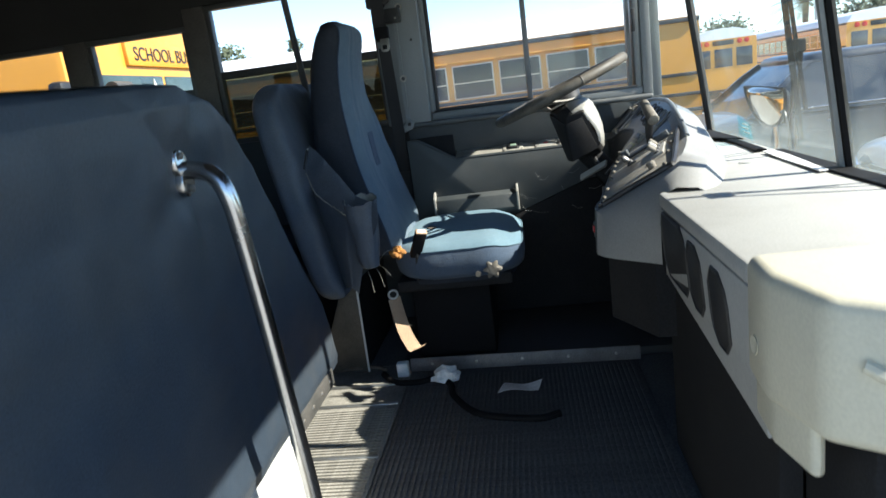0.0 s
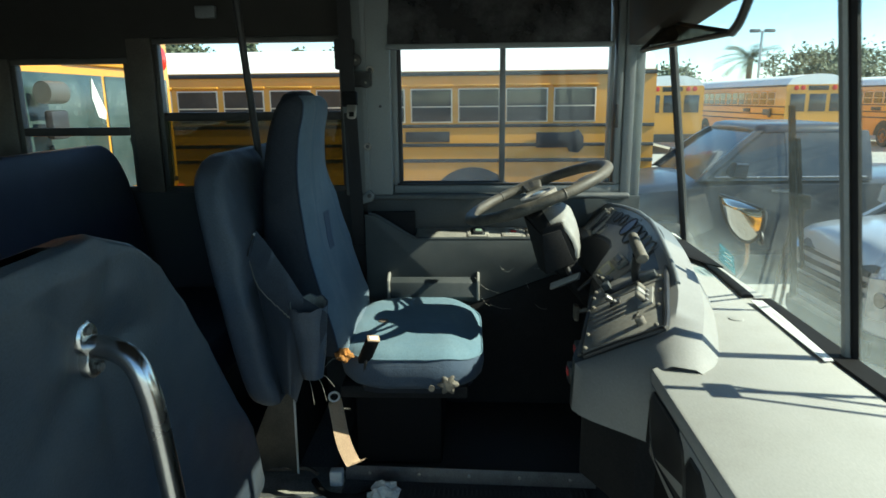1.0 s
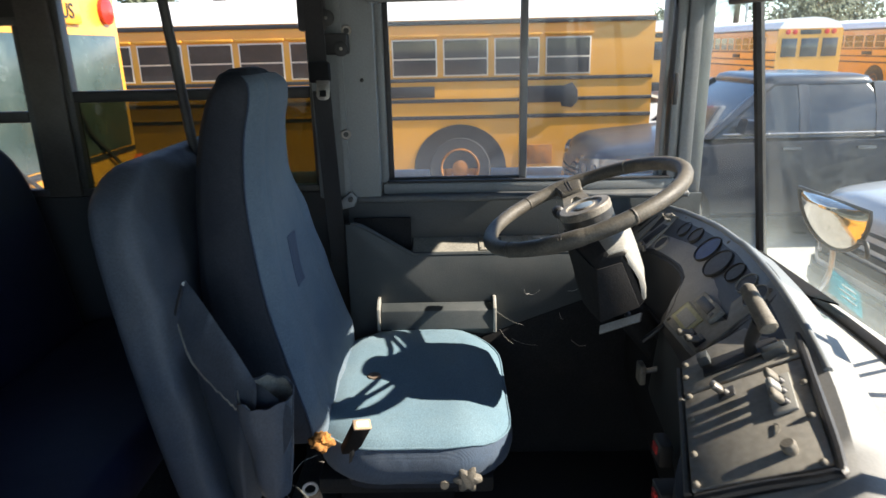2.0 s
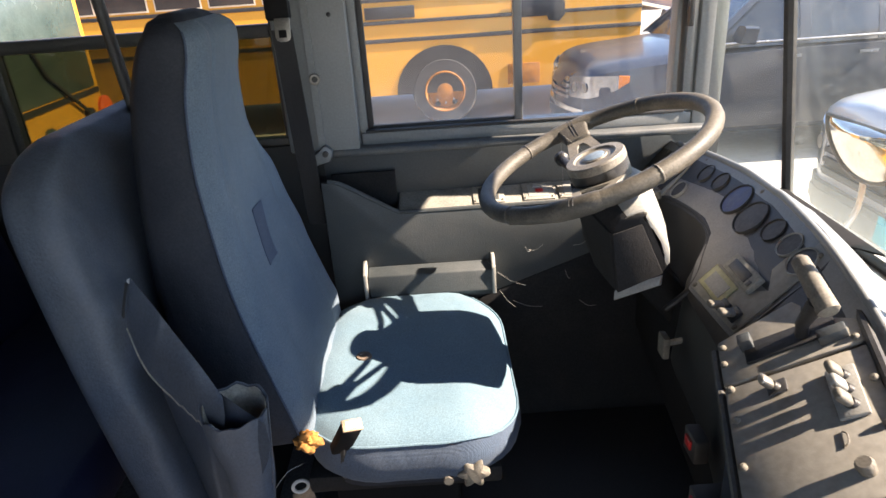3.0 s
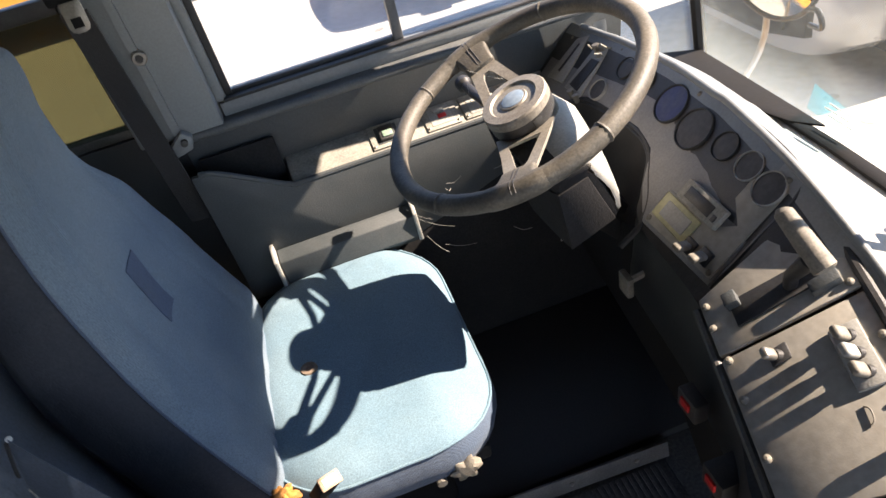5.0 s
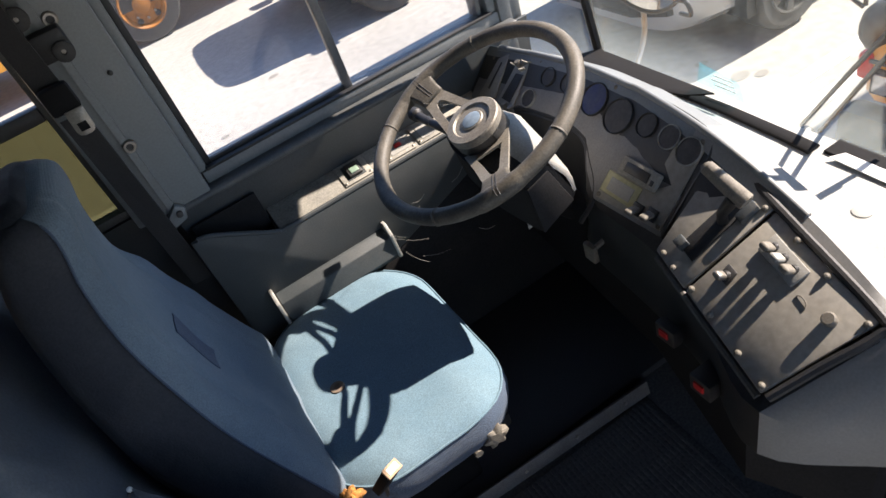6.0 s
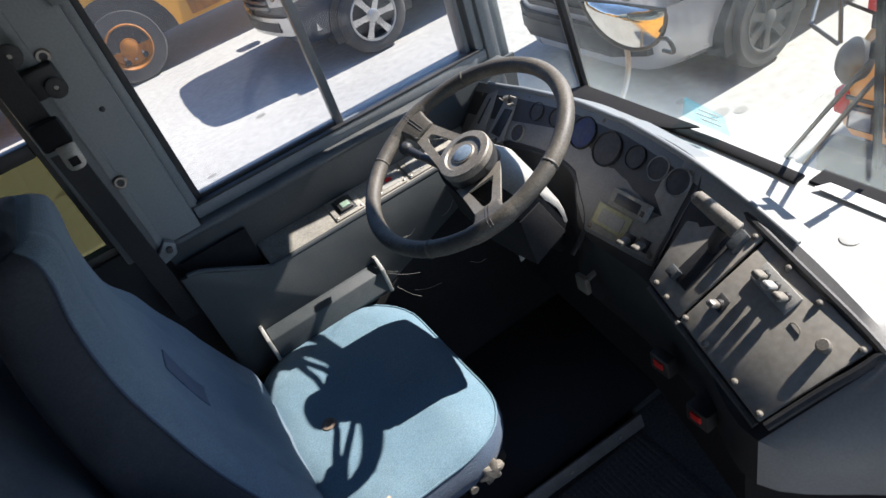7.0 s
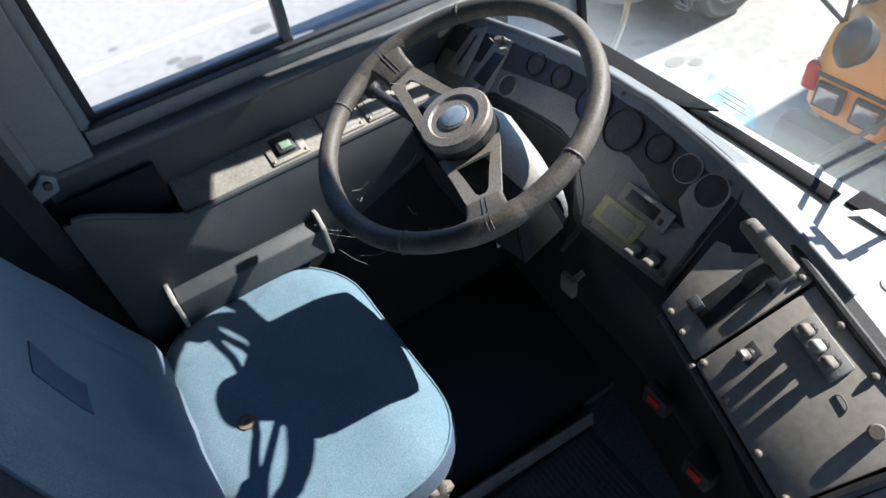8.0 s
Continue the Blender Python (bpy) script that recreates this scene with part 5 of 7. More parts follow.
part("strap", cloth_grid(strap_at, 2, 30, 0.003), TAN_WEBBING, seat, "tan webbing strap curling towards the floor", 70)

part("ring", tube([Vector((-0.387 + 0.014 * math.cos(q), 2.196 + 0.004 * math.cos(q), 0.288 + 0.014 * math.sin(q))) for q in (2 * math.pi * k / 16 for k in range(16))], 0.0035, 6, loop=True), WHITE_METAL, seat, "steel ring on the strap")

# ---------------------------------------------------------------- driver barrier
db = thing("driver_barrier", "slate blue padded barrier behind driver seat with torn pouch", "barrier", (-0.6, 2.4, 0.0))
DB_ROWS = [(0.34, -0.5, 0.055, 2.03, 2.77), (0.38, -0.505, 0.08, 2.02, 2.78), (0.55, -0.545, 0.085, 2.035, 2.78), (0.75, -0.59, 0.085, 2.06, 2.78), (0.9, -0.622, 0.08, 2.085, 2.78), (0.955, -0.635, 0.07, 2.135, 2.77), (0.98, -0.65, 0.045, 2.195, 2.74), (0.985, -0.66, 0.02, 2.255, 2.7)]
def db_ring(row):
    z, xf, th, y0, y1 = row
    ring = []
    base = ring_rect(xf - th, xf, y0, y1, z, 0.028, 5)
    for k, (q, r) in enumerate(zip(base, base[1:] + base[:1])):
        n = {5: 3, 11: 28, 17: 3, 23: 28}.get(k, 1)
        ring += [q.lerp(r, j / n) for j in range(n)]
    for q in ring:
        if q.x > xf - 0.02:
            q.x += crease((0, q.y, z), 5.0, 0.011, 21.0)
    return ring
part("padding", loft([db_ring(r) for r in between(DB_ROWS, 5)]), DRIVER_BARRIER, db, angle=60)
part("kick_plate", slab([(-0.70, 2.26, 0.0), (-0.525, 2.254, 0.0), (-0.508, 2.204, 0.345), (-0.545, 2.204, 0.35)], 0.005, 0.001), KICK_PLATE, db, "scuffed dark metal kick plate")
part("edge_trim", tube([(-0.522, 2.252, 0.0), (-0.505, 2.202, 0.345)], 0.0035, 8), WHITE_METAL, db, "bare metal edge")
part("leg", box((-0.60, 2.30, 0.0), (-0.53, 2.74, 0.36), 0.005), KICK_BLACK, db)
def on_line(line, v):
    k = v * (len(line) - 1)
    i = min(int(k), len(line) - 2)
    return line[i].lerp(line[i + 1], k - i)
TO_AISLE = Vector((0.44, -0.80, 0.41))
POUCH_LEFT = smooth_path([(-0.575, 2.135, 0.675), (-0.556, 2.115, 0.62), (-0.543, 2.10, 0.557), (-0.524, 2.085, 0.478), (-0.502, 2.075, 0.36)], 7)
POUCH_RIGHT = smooth_path([(-0.344, 1.960, 0.622), (-0.342, 1.955, 0.585), (-0.362, 1.965, 0.535), (-0.405, 1.99, 0.465), (-0.450, 2.03, 0.35)], 7)
def pouch_at(u, v):
    p = on_line(POUCH_LEFT, v).lerp(on_line(POUCH_RIGHT, v), u)
    bulge = 0.022 * math.sin(math.pi * u) + 0.014 * math.sin(math.pi * min(1.0, max(0.0, (u - 0.1) * 2.6))) * v
    return p + TO_AISLE * (bulge + crease(p, 9, 0.007, 31.0) * math.sin(math.pi * u)), TO_AISLE
pouch = part("pouch", cloth_grid(pouch_at, 24, 30, 0.004), DRIVER_BARRIER, db, "sagging torn vinyl pouch", 80)
FLAP_TOP = smooth_path([(-0.553, 2.112, 0.790), (-0.516, 2.083, 0.756), (-0.484, 2.059, 0.722), (-0.444, 2.030, 0.677), (-0.414, 2.004, 0.645)], 8)
FLAP_HEM = smooth_path([(-0.572, 2.100, 0.713), (-0.545, 2.072, 0.652), (-0.482, 2.030, 0.607), (-0.450, 2.012, 0.587), (-0.424, 1.998, 0.580)], 8)
def hem_at(u, v):
    p = on_line(FLAP_TOP, v).lerp(on_line(FLAP_HEM, v), u)
    ragged = 0.006 * noise.noise(Vector((v * 26, 1, 5))) if u > 0.95 else 0
    roll = 0.010 + 0.026 * math.sin(math.pi * min(1.0, u * 0.8 + 0.12)) * min(1.0, 0.35 + v)
    return p + TO_AISLE * (roll + crease(p, 13, 0.004, 8.0)) + Vector((0, 0, ragged)), TO_AISLE
part("flap", cloth_grid(hem_at, 12, 40, 0.005), DRIVER_BARRIER, pouch, "folded-over ragged pouch flap", 80)
part("frayed_edge", tube([hem_at(1.0, k / 40)[0] - Vector((0, 0, 0.001)) for k in range(41)], [0.0016 + 0.0014 * abs(noise.noise(Vector((k * 0.7, 2, 9)))) for k in range(41)], 5), LEDGE_DUST, pouch, "pale frayed hem")
part("slit", tube([Vector((-0.560, 2.112, 0.782)), Vector((-0.572, 2.108, 0.745)), Vector((-0.580, 2.106, 0.716))], 0.0022, 5), GASKET, pouch, "dark slit beside the flap")
def cup_at(u, v):
    q = 2 * math.pi * u * 0.97
    rim = 0.636 + 0.014 * noise.noise(Vector((math.cos(q) * 2, math.sin(q) * 2, 4))) + 0.012 * math.sin(q)
    z = rim - (rim - 0.44) * v
    r = 0.036 + 0.010 * (1 - v) - 0.012 * v + 0.004 * noise.noise(Vector((math.cos(q) * 1.5, math.sin(q) * 1.5, v * 3)))
    o = Vector((math.cos(q), math.sin(q), 0))
    return Vector((-0.392, 1.990, z)) + Vector((o.x * r * 1.1, o.y * r * 0.85, 0)), o
part("stud", lathe([(0.004, 0), (0.004, 0.003), (0.002, 0.005)], frame_to((0.55, -0.83, 0.1), (0, 0, 1), (-0.558, 2.118, 0.782)), 10), WHITE_METAL, pouch, "bright stud at the pouch corner")
mouth = part("pouch_mouth", cloth_grid(cup_at, 40, 10, 0.003), DRIVER_BARRIER, pouch, "gaping ragged pouch mouth", 80)
def lining_at(u, v):
    p, o = cup_at(u, v)
    return p - o * 0.0045 - Vector((0, 0, 0.002)), o
part("lining", cloth_grid(lining_at, 40, 8, 0.001), LEDGE_DUST, mouth, "pale fabric lining of the pouch", 80)
THREADS = bmesh.new()
for a, b in (((-0.385, 2.01, 0.44), (-0.345, 2.02, 0.40)), ((-0.375, 2.02, 0.445), (-0.33, 2.05, 0.47)), ((-0.38, 2.00, 0.43), (-0.36, 1.99, 0.375)), ((-0.41, 2.02, 0.42), (-0.395, 2.00, 0.36))):
    tube(smooth_path([a, (Vector(a) + Vector(b)) / 2 + Vector((0, 0, 0.01)), b], 4), 0.0006, 4, THREADS)
part("loose_threads", THREADS, LEDGE_DUST, pouch, "pale loose threads")

# grab pole behind the seat
solid("grab_pole", tube([(-0.64, 2.46, 0.95), (-0.68, 2.46, 1.45)], 0.011, 10), BLACK_PLASTIC, "thin black grab pole rising from the barrier", "pole")

# ---------------------------------------------------------------- entry barrier and rail
eb = thing("entry_barrier", "large slate blue vinyl padded barrier beside the entry", "barrier", (-0.5, 1.2, 0.0))
rows = [(0.205, -0.50, 0.06, 0.53, 1.90), (0.235, -0.49, 0.09, 0.52, 1.885), (0.40, -0.49, 0.10, 0.52, 1.83), (0.63, -0.485, 0.10, 0.52, 1.66), (0.80, -0.47, 0.10, 0.52, 1.515), (0.89, -0.46, 0.09, 0.52, 1.42), (0.935, -0.46, 0.075, 0.53, 1.35), (0.965, -0.47, 0.045, 0.55, 1.27), (0.972, -0.48, 0.02, 0.58, 1.18)]
def puckered(ring):
    out = []
    for p in ring:
        dd = math.hypot(p.y - 1.222, p.z - 0.818)
        ang = math.atan2(p.y - 1.222, p.z - 0.818)
        fold = 0.032 * (abs(math.cos(2.5 * ang + 0.6)) - 0.5) * math.exp(-dd / 0.1) * max(0.0, min(1, (dd - 0.05) / 0.03))
        out.append(Vector((p.x - 0.016 * math.exp(-(dd / 0.06) ** 2) + (fold if p.x > -0.52 else 0) + crease((0, p.y, p.z), 4.5, 0.004, 12.0), p.y, p.z)))
    return out
fine = []
for a, b in zip(rows, rows[1:]):
    for k in range(9):
        fine.append(tuple(x + (y - x) * k / 9 for x, y in zip(a, b)))
fine.append(rows[-1])
def wide_ring(z, xf, th, y0, y1):
    ring = []
    for k in range(91):
        ring.append(Vector((xf, y0 + 0.03 + (y1 - y0 - 0.06) * k / 90, z)))
    ring += [Vector((xf - 0.02, y1 - 0.008, z)), Vector((xf - th + 0.02, y1 - 0.008, z)), Vector((xf - th, y1 - 0.03, z)), Vector((xf - th, y0 + 0.03, z)), Vector((xf - th + 0.02, y0, z)), Vector((xf - 0.02, y0, z))]
    return puckered([q - Vector((0, 0, max(0.0, min(1.0, (q.z - 0.6) / 0.25)) * (0.008 + 0.022 * max(0.0, min(1.0, (1.25 - q.y) / 0.4))))) for q in ring])
part("padding", loft([wide_ring(*r) for r in fine]), BARRIER_VINYL, eb, angle=60)
for y in (0.8, 1.45):
    part("leg", box((-0.555, y - 0.02, 0.0), (-0.525, y + 0.02, 0.2), 0.004), DARK_METAL, eb)
fp = part("foot_plate", box((-0.505, 1.50, 0.180), (-0.486, 1.79, 0.225), 0.004), DARK_METAL, eb, "riveted dark metal foot strip")
for k in range(4):
    part("rivet", lathe([(0.006, 0), (0.005, 0.002), (0.002, 0.003)], frame_to((1, 0, 0), (0, 1, 0), (-0.486, 1.54 + 0.07 * k, 0.203)), 8), STEEL_BITS, fp)
part("lower_panel", box((-0.53, 0.54, 0.0), (-0.512, 1.60, 0.235), 0.004), WHITE_METAL, eb, "scuffed white metal panel under the padding")
gr = thing("grab_rail", "bent chrome grab rail bolted to the entry barrier", "rail", (-0.42, 1.23, 0.0))
part("tube", tube(smooth_path([(-0.485, 1.216, 0.822), (-0.455, 1.215, 0.822), (-0.42, 1.209, 0.811), (-0.400, 1.205, 0.775), (-0.395, 1.215, 0.70), (-0.394, 1.248, 0.494), (-0.393, 1.29, 0.198), (-0.393, 1.31, -0.05)], 8), 0.0150, 14), CHROME, gr)
rings = []
for off, k in ((-0.012, 1.0), (0.004, 1.0), (0.007, 0.9)):
    ring = []
    for j in range(36):
        q = 2 * math.pi * j / 36
        r = 0.038 * math.sqrt(math.cos(q) ** 2 + 0.12) * k
        a, b = r * math.cos(q), r * math.sin(q)
        ring.append(Vector((-0.474 + off, 1.213 - 0.3 * a + 0.95 * b, 0.820 + 0.95 * a + 0.3 * b)))
    rings.append(ring)
part("flange", loft(rings), CHROME, gr, "figure-eight chrome flange")
for s in (-1, 1):
    part("bolt", lathe([(0.006, 0), (0.006, 0.005), (0.003, 0.007)], frame_to((1, 0, 0), (0, 1, 0), (-0.468, 1.213 - 0.3 * 0.029 * s, 0.820 + 0.95 * 0.029 * s)), 8), DARK_METAL, gr)

# ---------------------------------------------------------------- seat belt on the pillar
sb = thing("seat_belt", "black driver seat belt hanging from the pillar", "seat belt", (-0.4, 2.70, 0.6))
part("webbing", slab([(-0.43, 2.70, 1.60), (-0.385, 2.69, 1.60), (-0.37, 2.66, 1.10), (-0.415, 2.67, 1.10)], 0.003), WEBBING, sb)
part("webbing", slab([(-0.415, 2.685, 1.08), (-0.37, 2.675, 1.08), (-0.365, 2.73, 0.62), (-0.41, 2.735, 0.62)], 0.003), WEBBING, sb)
part("guide", box((-0.44, 2.68, 1.22), (-0.375, 2.72, 1.32), 0.008), GASKET, sb, "black belt guide with bolts")
part("guide", box((-0.385, 2.70, 1.165), (-0.325, 2.74, 1.215), 0.006), GASKET, sb)
part("tongue_cover", box((-0.412, 2.630, 1.102), (-0.362, 2.656, 1.150), 0.006), DEEP_RUBBER, sb)
TA, TU, TV = Vector((-0.378, 2.6245, 1.085)), Vector((1, -0.07, 0)).normalized(), Vector((0.03, 0.12, 1)).normalized()
outline = [(-0.016, 0.022), (-0.016, -0.014), (-0.013, -0.021), (-0.006, -0.024), (0.006, -0.024), (0.013, -0.021), (0.016, -0.014), (0.016, 0.022)]
bm = plate([TA + TU * u + TV * v for u, v in outline], TU.cross(TV), 0.0035, 0.0008)
part("tongue", bm, STEEL_BITS, sb, "steel belt tongue")
part("slot", plate([TA + TU * u + TV * v for u, v in ((-0.008, -0.001), (-0.008, -0.016), (0.008, -0.016), (0.008, -0.001))], TU.cross(TV), 0.0008, 0, lift=0.0038), DEEP_RUBBER, sb)
for x, z, r in ((-0.372, 1.250, 0.020), (-0.405, 1.226, 0.016), (-0.340, 1.178, 0.018)):
    lobe = part("guide_lobe", lathe([(r, 0), (r, 0.008), (r * 0.8, 0.010), (0.005, 0.010), (0.0045, 0.004)], frame_to((0, -1, 0), (1, 0, 0), (x, 2.695, z)), 18), GASKET, sb, "rounded lobe of the belt anchor")
    part("hole", lathe([(0.004, 0.0), (0.004, 0.0045), (0.002, 0.0048)], frame_to((0, -1, 0), (1, 0, 0), (x, 2.695, z)), 10), STEEL_BITS, lobe, "bright bolt in the anchor")
for x, y, z in ((-0.348, 2.738, 0.965), (-0.332, 2.744, 1.221)):
    bo = thing("pillar_bolt", "round steel washer bolt on the pillar", "bolt", (x, y, z), "pillar bolts")
    part("washer", lathe([(0.0135, 0), (0.0135, 0.004), (0.011, 0.007), (0.0075, 0.007), (0.007, 0.003)], frame_to((0, -1, 0), (1, 0, 0), (x, y, z)), 18), STEEL_BITS, bo)
    part("socket", lathe([(0.007, 0.001), (0.007, 0.0035), (0.002, 0.0035)], frame_to((0, -1, 0), (1, 0, 0), (x, y, z)), 12), BLACK_PLASTIC, bo, "dark bolt socket")
solid("pillar_screw", lathe([(0.005, 0), (0.005, 0.002), (0.002, 0.004)], frame_to((0, -1, 0), (1, 0, 0), (-0.30, 2.744, 1.10)), 10), BLACK_PLASTIC, "small dark screw on the pillar", "screw", (-0.30, 2.744, 1.10))
pc = thing("pillar_catch", "grey metal catch plate at the pillar foot", "bracket", (-0.355, 2.745, 0.77))
part("plate", prism([(-0.375, 0.765), (-0.335, 0.775), (-0.328, 0.80), (-0.345, 0.815), (-0.375, 0.79)], 1, 2.725, 2.745, 0.004), GREY_PAINT, pc)
part("pin", lathe([(0.007, 0), (0.007, 0.008), (0.004, 0.009)], frame_to((0, -1, 0), (1, 0, 0), (-0.345, 2.725, 0.795)), 10), BLACK_PLASTIC, pc)

# ---------------------------------------------------------------- floor things
mat1 = thing("aisle_mat", "dusty ribbed rubber aisle matting in strips", "mat", (-0.52, 1.7, 0.0))
part("sheet", box((-0.69, 1.0, 0.0), (-0.37, 2.29, 0.006), 0.002), RUBBER_WORN, mat1)
rib = finish("rib", box((-0.15, -0.004, 0), (0.15, 0.004, 0.004)), RUBBER_WORN)
for k in range(66):
    piece("rib", rib, mat1, Matrix.Translation((-0.53 + 0.52, 1.02 + 0.0145 * k - 1.7, 0.006)))
for y in (1.70, 1.995, 2.13):
    part("seam_strip", box((-0.68, y - 0.007, 0.006), (-0.375, y + 0.007, 0.012), 0.002), FRAME_ALU, mat1, "thin metal joint strip")
mat2 = thing("entry_mat", "black ribbed rubber mat across the entry", "mat", (0.0, 1.8, 0.0))
part("sheet", box((-0.365, 1.34, 0.0), (0.36, 2.19, 0.005), 0.002), RUBBER_FLOOR, mat2)
rib2 = finish("rib", box((-0.003, -0.42, 0), (0.003, 0.42, 0.003)), RUBBER_FLOOR)
for k in range(52):
    piece("rib", rib2, mat2, Matrix.Translation((-0.36 + 0.0137 * k, 1.765 - 1.8, 0.005)))
ks = thing("kick_strip", "scuffed aluminium edge strip along the driver platform", "strip", (0.0, 2.22, 0.0))
part("strip", slab([(-0.37, 2.222, 0.006), (0.372, 2.19, 0.006), (0.372, 2.197, 0.05), (-0.37, 2.229, 0.05)], 0.006, 0.001), STRIP_ALU, ks)
for k in range(5):
    u = 0.1 + 0.2 * k
    part("rivet", lathe([(0.006, 0), (0.005, 0.002), (0.002, 0.003)], frame_to((0, -1, 0.15), (1, 0, 0), (-0.37 + 0.742 * u, 2.224 - 0.032 * u, 0.03)), 8), STEEL_BITS, ks)
solid("foam_block", box((-0.412, 2.185, 0.0), (-0.372, 2.218, 0.052), 0.006), PAPER, "off-white block at the end of the strip", "block")


def crumpled(name, at, size, label, seed, flat=0.3):
    rnd = random.Random(seed)
    bm = bmesh.new()
    bmesh.ops.create_icosphere(bm, subdivisions=3, radius=1)
    for v in bm.verts:
        k = 0.75 + 0.35 * noise.noise(v.co * 2.3 + Vector((seed, 0, 0))) + rnd.uniform(-0.09, 0.09)
        v.co = Vector((v.co.x * size[0] * k, v.co.y * size[1] * k, max(v.co.z, -flat) * size[2] * k))
    low = min(v.co.z for v in bm.verts)
    bm.transform(Matrix.Translation(Vector(at) - Vector((0, 0, low))))
    return solid(name, bm, PAPER, label, "litter", at, angle=10)


crumpled("tissue", (-0.24, 2.13, 0.008), (0.055, 0.04, 0.045), "crumpled white tissue on the floor", 3)
bm = slab([(-0.075, 2.01, 0.012), (0.045, 2.02, 0.014), (0.06, 2.06, 0.02), (-0.055, 2.065, 0.012)], 0.001, 0, None, 6, lambda u, v: 0.006 * math.sin(5 * u + 2 * v))
solid("paper_scrap", bm, PAPER, "torn white paper scrap on the black mat", "litter", (-0.05, 2.03, 0.012))
solid("leaf_bit", tube(smooth_path([(-0.62, 2.26, 0.012), (-0.57, 2.25, 0.02), (-0.5, 2.27, 0.012), (-0.46, 2.24, 0.012)]), 0.006, 6), BARK, "dry twig and dirt on the floor", "litter")
cable = smooth_path([(-0.46, 2.20, 0.014), (-0.409, 2.133, 0.014), (-0.33, 2.12, 0.014), (-0.271, 2.142, 0.014), (-0.225, 2.09, 0.014), (-0.202, 1.998, 0.014), (-0.119, 1.882, 0.014), (0.034, 1.838, 0.014), (0.10, 1.86, 0.014)])
solid("floor_cable", tube(cable, 0.010, 8), DEEP_RUBBER, "thick black cable lying on the mat", "cable")

# small web and dirt below the steering column
rnd = random.Random(5)
bm = bmesh.new()
for k in range(6):
    a = Vector((rnd.uniform(0.10, 0.30), 2.60 + rnd.uniform(-0.05, 0.08), rnd.uniform(0.45, 0.58)))
    b = a + Vector((rnd.uniform(-0.05, 0.05), rnd.uniform(-0.02, 0.02), rnd.uniform(-0.02, 0.02)))
    tube(smooth_path([a, (a + b) / 2 + Vector((0, 0, -0.008)), b], 3), 0.00045, 4, bm)
for a, b in (((0.02, 2.66, 0.52), (0.07, 2.66, 0.47)), ((0.17, 2.50, 0.86), (0.30, 2.62, 0.75)), ((0.16, 2.47, 0.85), (0.20, 2.64, 0.68)), ((0.035, 2.635, 0.505), (0.105, 2.60, 0.478)), ((0.045, 2.63, 0.455), (0.075, 2.57, 0.44)), ((0.075, 2.60, 0.44), (0.14, 2.58, 0.43))):
    a, b = Vector(a), Vector(b)
    tube(smooth_path([a, a.lerp(b, 0.5) - Vector((0, 0, 0.006)), b], 4), 0.00025, 4, bm)
tagged(solid("cobweb", bm, COBWEB, "torn dusty cobweb threads around the wheel", "cobweb"), kind="stuff")

# things on the dash top
stk = thing("sticker", "teal sticker with white print low on the windscreen", "sticker", (0.73, 2.25, 0.648))
part("sheet", slab([(0.731, 2.352, 0.655), (0.730, 2.225, 0.645), (0.725, 2.235, 0.692), (0.723, 2.335, 0.712)], 0.0012), STICKER_FILM, stk)
for k, (ya, yb) in enumerate(((2.30, 2.25), (2.31, 2.25), (2.30, 2.245))):
    z = 0.690 - 0.012 * k
    part("print_bar", slab([(0.7268 + 0.13 * (0.682 - z) * 1.0, ya, z - 0.0015), (0.7263 + 0.13 * (0.682 - z), yb, z - 0.0035), (0.7258 + 0.13 * (0.682 - z), yb, z - 0.0005), (0.7263 + 0.13 * (0.682 - z), ya, z + 0.0015)], 0.0008), PAPER, stk, "white print line")
bm = slab([(0.560, 2.775, 0.642), (0.736, 2.682, 0.642), (0.728, 2.30, 0.642), (0.692, 2.345, 0.642)], 0.005, 0.002)
structure("weather_strip", bm, DEEP_RUBBER, "wide black rubber strip between dash and windscreen", "trim")
bm = loft([[Vector((x + dx, y, 0.637 + dz)) for dx, dz in ((-hw, 0.0), (hw, 0.0), (hw * 0.8, 0.006), (-hw * 0.5, 0.008), (-hw * 0.9, 0.005))] for x, y, hw in ((0.703, 2.62, 0.012), (0.706, 2.45, 0.013), (0.703, 2.25, 0.014), (0.694, 2.10, 0.015), (0.688, 2.035, 0.016))])
solid("gasket_strip", bm, DEEP_RUBBER, "flat black rubber strip lying along the windscreen foot", "strip")
bm = loft([[Vector((x + dx, y, 0.6365 + dz)) for dx, dz in ((-0.021, 0.0), (0.026, 0.0), (0.026, 0.004), (-0.018, 0.004))] for x, y in ((0.712, 2.02), (0.704, 1.80), (0.700, 1.60), (0.700, 1.30), (0.705, 1.06))])
structure("windscreen_foot_strip", bm, DEEP_RUBBER, "black rubber strip along the windscreen foot", "trim")
bm = slab([(0.680, 2.000, 0.641), (0.702, 1.985, 0.643), (0.680, 1.630, 0.641), (0.662, 1.625, 0.6375)], 0.002, 0, None, 8, lambda u, v: 0.0016 * math.sin(4 * u + 1) * math.sin(5 * v))
solid("loose_trim", bm, BUS_WHITE, "white peeling trim along the windscreen edge", "trim")
solid("dash_cap", lathe([(0.016, 0), (0.016, 0.003), (0.012, 0.004)], pose(0.60, 1.88, 0.634), 16), WHITE_SHELL, "round plug in the dash top", "plug")

